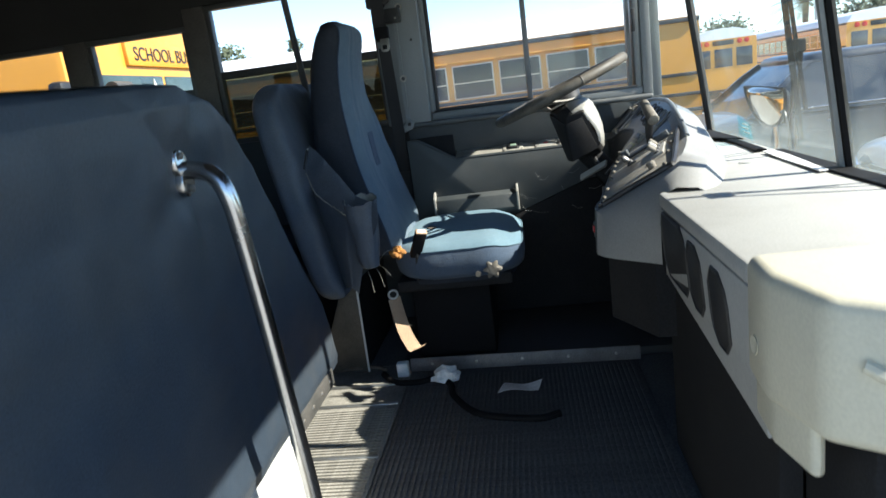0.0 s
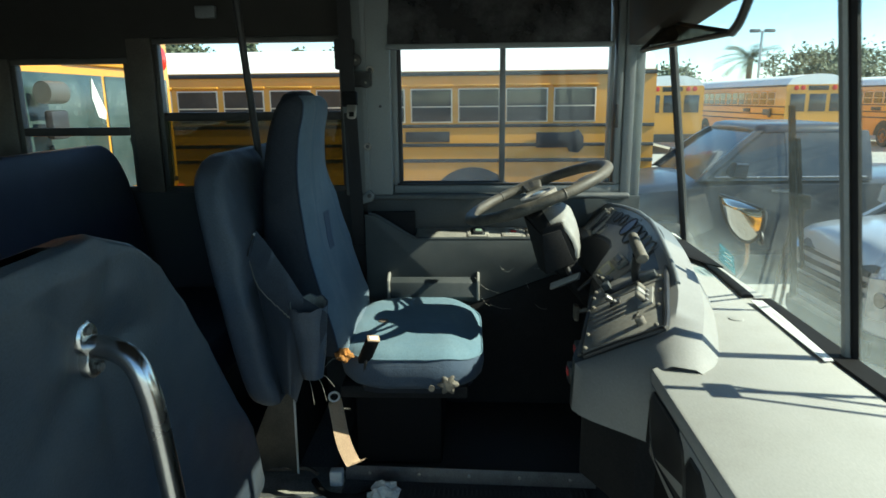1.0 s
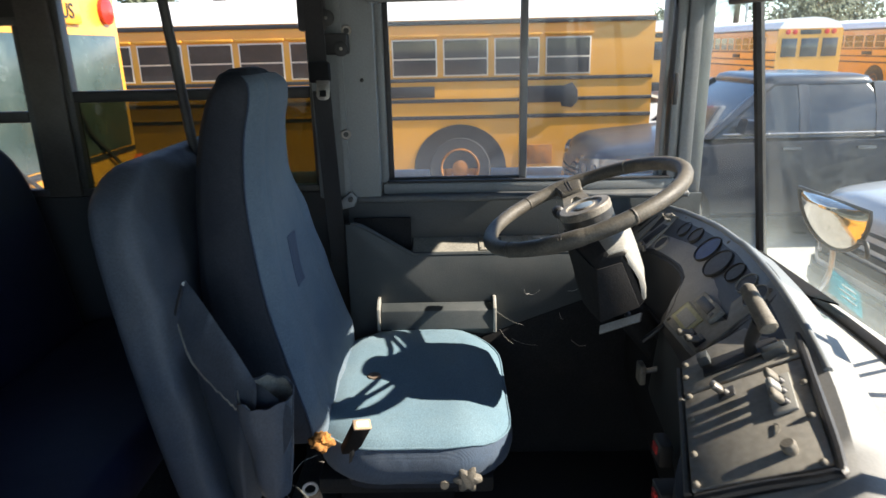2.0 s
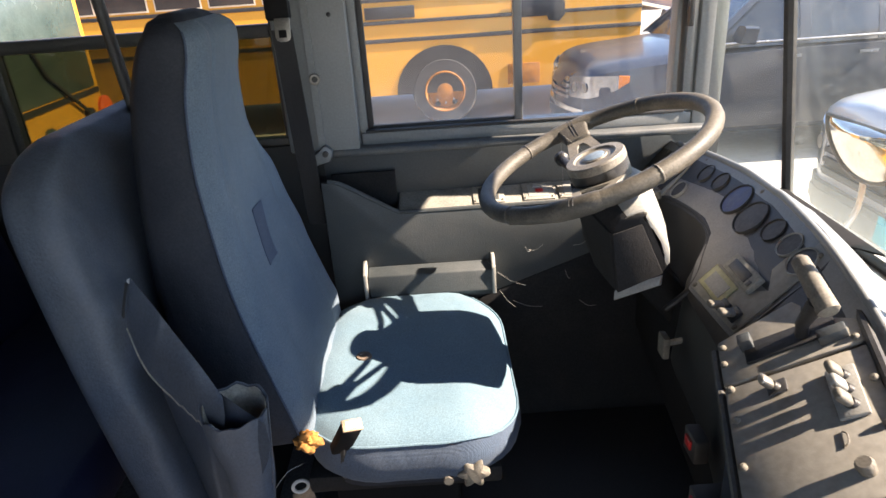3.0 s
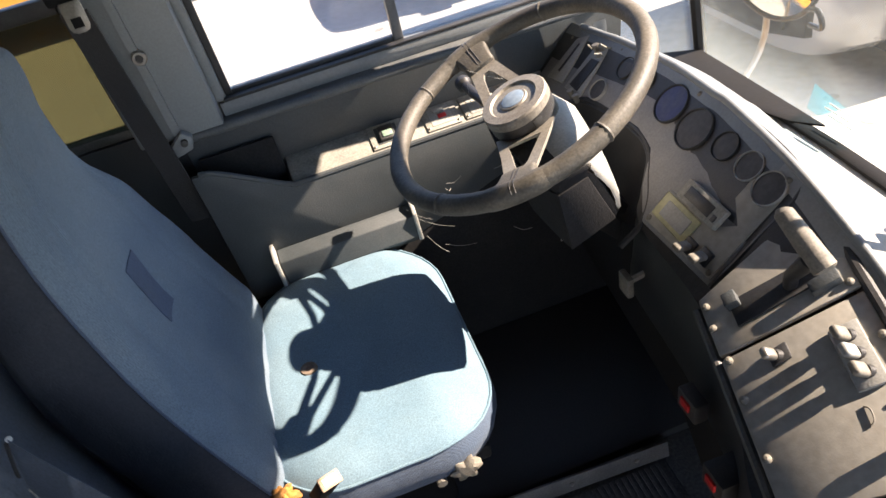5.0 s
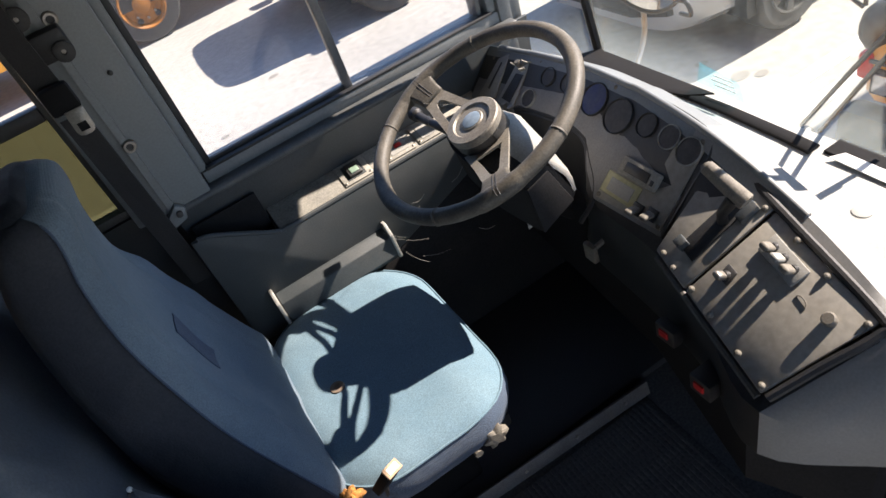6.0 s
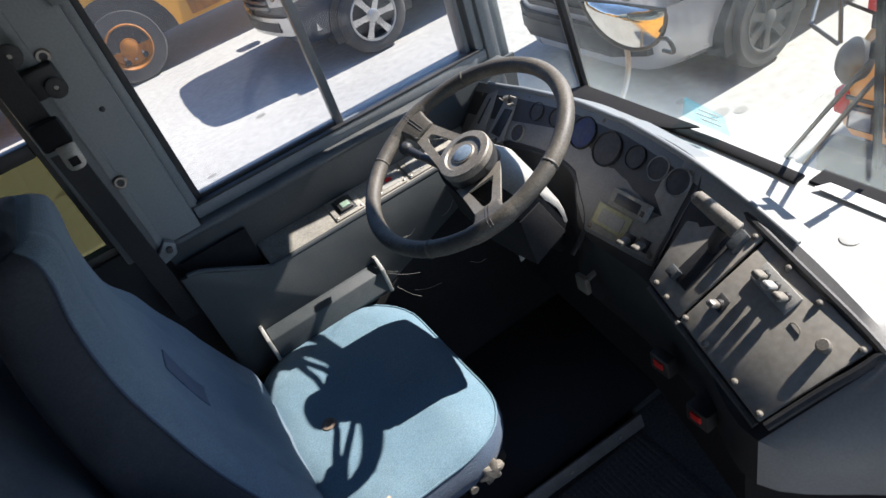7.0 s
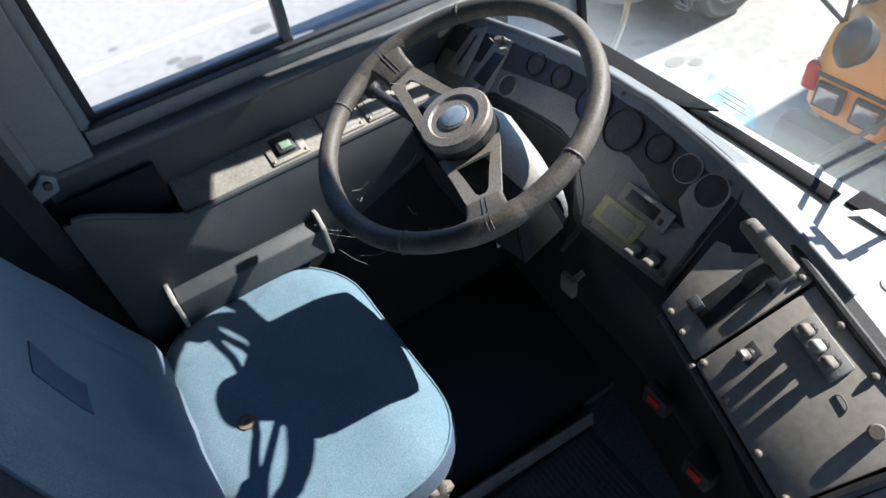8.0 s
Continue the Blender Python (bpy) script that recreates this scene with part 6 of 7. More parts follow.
# overhead sun visor frame in front of the driver
ov = thing("sun_visor", "smoked sun visor with black arm under the header", "visor", (0.5, 2.3, 1.40))
VA, VB, VC, VD = (0.50, 2.45, 1.252), (0.50, 1.78, 1.238), (0.59, 2.03, 1.262), (0.59, 2.50, 1.334)
part("panel", slab([VA, VB, VC, VD], 0.006), SMOKED_DARK, ov, "smoked see-through visor panel")
for a, b in ((VA, VB), (VC, VD), (VB, VC), (VA, VD)):
    part("edge", tube([a, b], 0.006, 8), BLACK_PLASTIC, ov)
part("arm", tube(smooth_path([VB, (0.50, 1.74, 1.26), (0.50, 1.68, 1.33), (0.52, 1.66, 1.42)]), 0.009, 8), BLACK_PLASTIC, ov)
part("loop", tube(smooth_path([(0.56, 1.98, 1.40), (0.56, 1.97, 1.335), (0.56, 1.93, 1.322), (0.56, 1.86, 1.335), (0.56, 1.85, 1.40)]), 0.007, 8), BLACK_PLASTIC, ov, "bent wire loop")
solid("ceiling_fixture", box((-0.93, 2.775, 1.40), (-0.86, 2.80, 1.44), 0.005), GREY_PAINT, "small pale fixture on the window header", "fixture")


# ---------------------------------------------------------------- passenger benches
def bench(name, at):
    b = thing(name, "navy vinyl high-back passenger bench seat", "seat", at, "passenger benches")
    x, y, z = at
    def round_off(zz):
        return 0.17 * (1 - math.sqrt(max(0.0, 1 - max(0.0, (zz - 0.80) / 0.186) ** 2)))
    rows = [(0.36, 0.0, 0.06), (0.45, 0.0, 0.10), (0.8, -0.06, 0.11), (0.92, -0.075, 0.095), (0.97, -0.085, 0.06), (0.985, -0.09, 0.03)]
    part("backrest", loft([ring_rect(x + xf - th, x + xf, y - 0.45 + round_off(zz), y + 0.45 - round_off(zz), zz, 0.05, 5) for zz, xf, th in between(rows, 4)]), PASSENGER_VINYL, b, angle=60)
    part("cushion", loft([ring_rect(x + 0.0 - i, x + 0.42 + i, y - 0.46 - i, y + 0.46 + i, zz, 0.06, 5) for zz, i in ((0.34, -0.01), (0.36, 0.0), (0.44, 0.0), (0.46, -0.02))]), PASSENGER_VINYL, b, angle=60)
    for dx in (0.08, 0.36):
        part("leg", box((x + dx - 0.015, y + (0.36 if y < 1.6 else -0.36) - 0.015, 0), (x + dx + 0.015, y + (0.36 if y < 1.6 else -0.36) + 0.015, 0.35), 0.003), DARK_METAL, b)
    return b
first = bench("bench_seat", (-1.12, 2.30, 0.0))
for k in range(1, 6):
    copy_thing(first, Matrix.Translation((-1.12 - 0.72 * k, 2.30, 0)))
second = bench("bench_seat", (-1.45, 1.0, 0.0))
for k in range(1, 6):
    copy_thing(second, Matrix.Translation((-1.45 - 0.72 * k, 1.0, 0)))

# ---------------------------------------------------------------- outside: mirror and wipers of this bus
def between_bar(a, b, w, d):
    """A slim square bar from a to b."""
    a, b = Vector(a), Vector(b)
    q = [(-w, -d), (w, -d), (w, d), (-w, d)]
    return loft([[p + Vector((v, u, 0)) for u, v in q] for p in (a, b)])


cm = thing("crossview_mirror", "convex bowl mirror with black brim at the bus nose", "mirror", (0.99, 2.74, 0.35))
MO, MU, MV, MN = Vector((0.94, 2.742, 0.766)), Vector((-0.022, 0.132, 0.006)), Vector((0.022, 0.010, -0.140)), Vector((-0.80, -0.45, 0.40)).normalized()
def glass_point(r, q):
    """On the half-round convex glass: q along its lower rim, r outwards."""
    a, b = r * math.cos(q), r * math.sin(q)
    return MO + MU * a + MV * b + MN * 0.062 * (1 - r * r) * min(1.0, 4 * b) ** 0.6
part("glass", loft([[glass_point(0.02 + 0.98 * i / 12, math.pi * j / 24) for j in range(25)] for i in range(13)], closed=False), MIRROR_DULL, cm, "convex half-round mirror glass", 80)
rim_line = [MO + MU * math.cos(q) + MV * math.sin(q) for q in (math.pi * j / 20 for j in range(21))]
part("rim", tube(rim_line, 0.006, 8, loop=True), BUS_BLACK, cm, "black rim of the mirror")
part("bowl", loft([[MO + (p - MO) * k - MN * d for p in rim_line] for k, d in ((1.0, 0.004), (0.9, 0.035), (0.5, 0.055))]), BUS_BLACK, cm, "black mirror back")
part("bracket", tube(smooth_path([(0.96, 2.635, 0.68), (0.955, 2.60, 0.685), (0.955, 2.585, 0.655), (0.965, 2.63, 0.645)]), 0.006, 8), BUS_BLACK, cm)
part("arm", tube(smooth_path([(0.99, 2.80, 0.68), (1.0, 2.82, 0.50), (0.80, 2.74, 0.36)]), 0.008, 8), STEEL_BITS, cm)
def wiper(py, lean):
    """A parked wiper with its pivot at py; lean is how far its head stands to the side of the pivot."""
    wp = thing("wiper", "black windscreen wiper with twin arms parked on the glass", "wiper", (0.80, py, 0.57), "windscreen wipers")
    part("pivot", lathe([(0.022, -0.03), (0.022, 0.0), (0.014, 0.012)], frame_to((1, 0, 0.2), (0, 1, 0), (0.792, py + 0.01, 0.572)), 16), BUS_BLACK, wp)
    for y0, y1, z1 in ((py + 0.025, py + lean, 0.885), (py - 0.015, py + lean - 0.037, 0.905)):
        part("arm", tube([(0.80, y0, 0.585), (0.768, (y0 + y1) / 2, (0.585 + z1) / 2), (0.745, y1, z1)], 0.0045, 8), BUS_BLACK, wp)
    y = py + lean - 0.02
    part("clip", box((0.730, y - 0.028, 0.878), (0.750, y + 0.028, 0.908), 0.004), DEEP_RUBBER, wp)
    part("blade", between_bar((0.748, y, 0.67), (0.705, y + 0.013, 1.10), 0.0045, 0.006), DEEP_RUBBER, wp)
    part("blade_frame", between_bar((0.757, y - 0.005, 0.74), (0.722, y + 0.005, 1.03), 0.004, 0.004), DEEP_RUBBER, wp)
wiper(2.12, -0.165)
wiper(1.37, 0.125)

# ---------------------------------------------------------------- outside: ground
bm = bmesh.new()
bmesh.ops.create_grid(bm, x_segments=8, y_segments=8, size=400)
bm.transform(Matrix.Translation((0, 0, -1.0)))
structure("ground", bm, CONCRETE, "sunlit pale concrete yard with oil spots", "ground")
for x0, y0, x1, y1 in ((-8, 6.84, 3.0, 6.93), (1.4, 3.72, 8, 3.83), (1.2, 3.51, 8, 3.61)):
    structure("road_line", box((x0, y0, -1.0), (x1, y1, -0.996)), LINE_WHITE, "worn white painted line on the concrete", "road line")
rnd = random.Random(11)
spots = [(2.87, 4.11, 0.07), (2.96, 4.02, 0.05), (-0.03, 7.08, 0.045), (0.39, 6.44, 0.10), (0.30, 6.55, 0.06), (0.01, 6.26, 0.12), (0.14, 6.31, 0.08)]
for k in range(23):
    x, y, r = spots[k] if k < len(spots) else (rnd.uniform(-1.5, 4), rnd.uniform(4, 8.5), rnd.uniform(0.03, 0.09))
    bm = bmesh.new()
    ring = [Vector((x + r * (1 + 0.3 * noise.noise(Vector((math.cos(q) * 2, math.sin(q) * 2, k)))) * math.cos(q), y + 0.7 * r * math.sin(q), -0.9965)) for q in (2 * math.pi * j / 14 for j in range(14))]
    bm.faces.new([bm.verts.new(p) for p in ring])
    structure("oil_spot", bm, STAIN, "dark oil spot on the concrete", "stain")


# ---------------------------------------------------------------- outside: buses
def lettering(text, size, m, mat, name, parent, label):
    cu = bpy.data.curves.new("tmp_text", "FONT")
    cu.body, cu.size, cu.extrude, cu.align_x, cu.align_y = text, size, 0.004, "CENTER", "CENTER"
    tmp = bpy.data.objects.new("tmp_text", cu)
    scene.collection.objects.link(tmp)
    me = bpy.data.meshes.new_from_object(tmp.evaluated_get(bpy.context.evaluated_depsgraph_get()))
    bpy.data.objects.remove(tmp)
    bm = bmesh.new()
    bm.from_mesh(me)
    bm.transform(m)
    return part(name, bm, mat, parent, label)


def wheel_part(bm_at, r, w, parent, axis=(0, -1, 0), rim=RIM_ORANGE):
    m = frame_to(axis, (1, 0, 0), bm_at)
    wh = part("wheel", lathe([(r * 0.62, 0), (r * 0.95, 0.0), (r, -0.03), (r, -w + 0.03), (r * 0.95, -w), (r * 0.05, -w)], m, 32, caps=False), TYRE, parent)
    part("rim", lathe([(r * 0.63, 0.004), (r * 0.60, 0.012), (r * 0.56, -0.01), (r * 0.5, -0.05), (r * 0.25, -0.03), (r * 0.24, 0.01), (r * 0.1, 0.012)], m, 32, caps=False), rim, wh, "painted wheel rim")
    part("hub", lathe([(r * 0.2, 0.0), (r * 0.19, 0.02), (r * 0.1, 0.03)], m, 16), RIM_ORANGE if rim is RIM_ORANGE else (TYRE if rim is BUS_BLACK else STEEL_BITS), wh, "wheel hub")
    for k in range(5):
        q = 2 * math.pi * (k + 0.3) / 5
        part("hand_hole", lathe([(r * 0.085, -0.034), (r * 0.07, -0.030), (r * 0.02, -0.029)], m @ Matrix.Translation((0.45 * r * math.cos(q), 0.45 * r * math.sin(q), 0)), 12), BUS_BLACK, wh, "dark hole in the rim")
    for k in range(8):
        q = 2 * math.pi * k / 8
        part("nut", lathe([(0.016, -0.04), (0.016, -0.01), (0.008, -0.008)], m @ Matrix.Translation((0.36 * r * math.cos(q), 0.36 * r * math.sin(q), 0)), 6), STEEL_BITS if rim is not BUS_BLACK else TYRE, wh)
    return wh


def long_bus(name, label, length=11.0, n_windows=12, nose=True):
    """A bus along x, near side at y = 0, ground at z = 0, front end at x = length; kept at the origin and then placed."""
    b = thing(name, label, "bus", (0, 0, 0), "parked buses")
    w = 2.35
    prof = [(0.0, 0.45), (0.0, 2.45), (0.02, 2.54), (0.2, 2.76), (0.7, 2.9), (w / 2, 2.93), (w - 0.7, 2.9), (w - 0.2, 2.76), (w - 0.02, 2.54), (w, 2.45), (w, 0.45)]
    part("body", loft([[Vector((x, y, z)) for y, z in prof if z <= 2.56] for x in (0, length)]), BUS_YELLOW, b)
    part("roof", loft([[Vector((x, y, z + 0.004)) for y, z in prof if z > 2.5] for x in (0.02, length - 0.02)]), BUS_WHITE, b, "white painted roof")
    for z0, z1, out in ((1.70, 1.75, 0.02), (1.41, 1.46, 0.025), (1.17, 1.225, 0.02), (2.47, 2.53, 0.03)):
        part("rub_rail", box((0, -out, z0), (length, 0.01, z1), 0.004), BUS_BLACK, b, "black rub rail")
    pitch = (length - 1.6) / 13
    for k in range(13):
        x0 = 0.8 + pitch * k
        x1 = x0 + pitch * 0.88
        wn_ = part("window", box((x0, -0.012, 1.775), (x1, 0.02, 2.285), 0.004), BUS_FRAME, b, "pale metal sash frame")
        part("pane", box((x0 + 0.02, -0.016, 1.795), (x1 - 0.02, -0.004, 2.005)), BUS_GLASS, wn_)
        part("pane", box((x0 + 0.02, -0.016, 2.025), (x1 - 0.02, -0.004, 2.265)), BUS_GLASS, wn_)
        part("visor", box((x0 - 0.02, -0.07, 2.315), (x1 + 0.02, 0.0, 2.345), 0.006), BUS_YELLOW, wn_, "yellow drip lip")
    wx = length - 2.75
    part("wheel_arch", prism([(wx + 0.68 * math.cos(q), 0.45 + 0.68 * math.sin(q) * 0.95) for q in (math.pi * k / 16 for k in range(17))], 1, -0.012, 0.3), BUS_BLACK, b, "dark wheel arch")
    wheel_part((wx, -0.02, 0.46), 0.46, 0.26, b)
    part("wheel_arch", prism([(2.6 + 0.68 * math.cos(q), 0.45 + 0.68 * math.sin(q) * 0.95) for q in (math.pi * k / 16 for k in range(17))], 1, -0.012, 0.3), BUS_BLACK, b, "dark wheel arch")
    wheel_part((2.6, -0.02, 0.46), 0.46, 0.26, b)
    part("skirt_box", box((wx + 0.9, -0.016, 0.5), (wx + 1.35, 0.0, 0.78), 0.004), RIM_ORANGE, b)
    part("side_sign", box((7.22, -0.03, 1.485), (7.90, -0.005, 1.64), 0.004), BUS_BLACK, b, "dark side panel with faded print")
    part("stop_arm", prism([(9.22, 1.39), (9.70, 1.39), (9.72, 1.33), (9.86, 1.31), (9.94, 1.39), (9.94, 1.55), (9.86, 1.66), (9.74, 1.62), (9.22, 1.62)], 1, -0.06, -0.02, 0.004), BUS_BLACK, b, "folded dark stop arm")
    for y0, y1 in ((0.16, 0.72), (0.86, 1.49), (1.63, 2.19)):
        part("end_panel", box((length, y0, 1.55), (length + 0.012, y1, 2.2), 0.004), BUS_GLASS, b, "dark end window")
    for y in (0.35, 0.6, w - 0.6, w - 0.35):
        part("lamp", lathe([(0.09, 0), (0.09, 0.03), (0.05, 0.04)], frame_to((1, 0, 0), (0, 1, 0), (length, y, 2.42)), 14), LAMP_RED, b, "round red warning lamp")
    part("rear_sign", box((length, 0.8, 2.33), (length + 0.01, w - 0.8, 2.5), 0.004), BUS_BLACK, b, "dark sign band")
    part("end_panel", box((-0.012, 0.2, 1.55), (0.0, 1.0, 2.25), 0.004), BUS_GLASS, b, "dark end windows")
    part("end_panel", box((-0.012, 1.35, 1.55), (0.0, 2.15, 2.25), 0.004), BUS_GLASS, b, "dark end windows")
    part("bumper", box((length, 0.0, 0.45), (length + 0.15, w, 0.75), 0.02), BUS_BLACK, b)
    part("bumper", box((-0.15, 0.0, 0.45), (0, w, 0.75), 0.02), BUS_BLACK, b)
    for y in (0.2, w - 0.2):
        part("lamp", box((-0.02, y - 0.1, 2.38), (0.0, y + 0.1, 2.5), 0.004), LAMP_RED, b)
    return b


far_bus = long_bus("school_bus", "long yellow school bus with white roof, parked broadside")
far_bus.matrix_basis = Matrix.Translation((-8.2, 10.7, -1.0))
for x, y, rz in ((-22, 13.5, 2), (6.5, 37.3, -90), (11.9, 37.3, -90), (17.3, 37.3, -90), (22.7, 37.6, -90), (-26, 30, 3)):
    copy_thing(far_bus, pose(x, y, -1.0, 0, 0, rz))

# neighbour bus, its flat front seen obliquely
nb = thing("school_bus", "yellow flat-front school bus with large greenish windscreen", "bus", (-2.75, 5.6, -1.0), "parked buses")
NX, NY0, NY1 = -2.75, 4.25, 6.62
part("body", box((-12, NY0, -0.55), (NX, NY1, 1.75), 0.06), BUS_YELLOW, nb)
part("roof", box((-12, NY0 + 0.06, 1.74), (NX - 0.04, NY1 - 0.06, 1.98), 0.1), BUS_WHITE, nb)
part("windscreen", box((NX - 0.01, NY0 + 0.12, 0.46), (NX + 0.012, 5.42, 1.32), 0.01), BUS_SCREEN, nb)
part("windscreen", box((NX - 0.01, 5.46, 0.46), (NX + 0.012, NY1 - 0.12, 1.32), 0.01), BUS_SCREEN, nb)
sg = part("sign", box((NX - 0.005, 4.95, 1.39), (NX + 0.03, 6.0, 1.56), 0.006), BUS_YELLOW, nb)
lettering("SCHOOL BUS", 0.145, Matrix.Translation((NX + 0.032, 5.47, 1.472)) @ Matrix(((0, 0, 1, 0), (1, 0, 0, 0), (0, 1, 0, 0), (0, 0, 0, 1))), BUS_BLACK, "lettering", sg, "black capital letters")
for y in (NY0 + 0.22, NY1 - 0.22):
    part("lamp", lathe([(0.1, 0), (0.1, 0.03), (0.05, 0.05)], frame_to((1, 0, 0), (0, 1, 0), (NX, y, 1.5)), 16), LAMP_RED, nb)
    part("lamp", lathe([(0.11, 0), (0.11, 0.02), (0.05, 0.04)], frame_to((1, 0, 0), (0, 1, 0), (NX, 6.58 if y > 5 else 4.36, 0.26)), 20), LAMP_RED_ORANGE, nb)
    part("lamp", lathe([(0.09, 0), (0.09, 0.02), (0.03, 0.03)], frame_to((1, 0, 0), (0, 1, 0), (NX, y, -0.25)), 16), LAMP_GLASS, nb)
part("bumper", box((NX, NY0, -0.6), (NX + 0.2, NY1, -0.3), 0.03), BUS_BLACK, nb)
for a, b_ in ((5.25, 4.8), (6.30, 5.85)):
    wpn = part("wiper", tube([(NX + 0.03, a, 0.28), (NX + 0.03, b_, 0.63), (NX + 0.03, b_ - 0.12, 0.85)], 0.014, 6), BUS_BLACK, nb)
    part("pivot", lathe([(0.05, 0), (0.045, 0.04), (0.02, 0.05)], frame_to((1, 0, 0), (0, 1, 0), (NX, a, 0.28)), 12), BUS_BLACK, wpn)
part("round_lamp", lathe([(0.07, 0), (0.07, 0.02), (0.03, 0.03)], frame_to((1, 0, 0), (0, 1, 0), (NX, 5.73, 0.23)), 16), BUS_SCREEN, nb, "dark green round lens")
part("mirror", loft([[Vector((NX + 0.12 + 0.06 * math.cos(q), y, 1.19 + 0.07 * math.sin(q))) for q in (2 * math.pi * j / 16 for j in range(16))] for y in (4.52, 4.54, 4.70, 4.72)]), DARK_METAL, nb, "grey mirror housing")
part("mirror", box((NX + 0.10, 4.53, 0.90), (NX + 0.16, 4.71, 1.08), 0.02), BUS_BLACK, nb)
# Pale plate painted on the glass for bright sky seen through the bus.
part("sky_patch", plate([(NX + 0.013, y, z) for y, z in ((5.27, 1.30), (5.34, 1.18), (5.42, 1.06), (5.40, 1.0), (5.31, 1.02), (5.25, 1.16))], (1, 0, 0), 0.003, 0), PAPER, nb, "pale patch for sky showing through the windscreen")
part("gasket", box((NX - 0.004, NY0 + 0.08, 0.41), (NX + 0.016, NY1 - 0.08, 0.45), 0.006), BUS_BLACK, nb)
part("mirror", box((NX + 0.1, NY0 - 0.35, 0.8), (NX + 0.2, NY0 - 0.15, 1.25), 0.03), BUS_BLACK, nb)


# ---------------------------------------------------------------- outside: cars
def alloy(at, r, w, parent, axis, spokes=6, bright=True):
    """A road wheel with a dished spoked rim."""
    m = frame_to(axis, (1, 0, 0), at)
    wh = part("wheel", lathe([(r * 0.60, -0.02), (r * 0.66, 0.0), (r * 0.9, 0.006), (r * 0.97, -0.012), (r, -0.04), (r, -w + 0.03), (r * 0.95, -w), (r * 0.1, -w)], m, 36, caps=False), TYRE, parent)
    # When not bright, rim, spokes and hub take tyre black to stand for shade.
    part("rim", lathe([(r * 0.68, -0.002), (r * 0.66, 0.008), (r * 0.62, 0.004), (r * 0.60, -0.02), (r * 0.60, -0.03)], m, 36, caps=False), FRAME_ALU if bright else TYRE, wh, "bright alloy rim" if bright else "rim blackened for shade")
    part("barrel", lathe([(r * 0.60, -0.03), (r * 0.56, -0.12), (r * 0.15, -0.13)], m, 36, caps=False), BUS_BLACK, wh, "dark inside of the rim")
    for k in range(spokes):
        n = m @ Matrix.Rotation(2 * math.pi * k / spokes, 4, "Z")
        part("spoke", loft([[n @ Vector((rr, s * hw, z)) for s, z in ((-1, z0), (1, z0), (0.75, z0 - 0.03), (-0.75, z0 - 0.03))] for rr, hw, z0 in ((r * 0.12, r * 0.09, -0.010), (r * 0.35, r * 0.075, -0.004), (r * 0.61, r * 0.10, 0.002))]), CHROME if bright else TYRE, wh, "bright alloy spoke" if bright else "spoke blackened for shade")
    part("hub", lathe([(r * 0.17, -0.04), (r * 0.17, -0.004), (r * 0.12, 0.006), (r * 0.04, 0.008)], m, 18), FRAME_ALU if bright else TYRE, wh, "round wheel centre")
    return wh


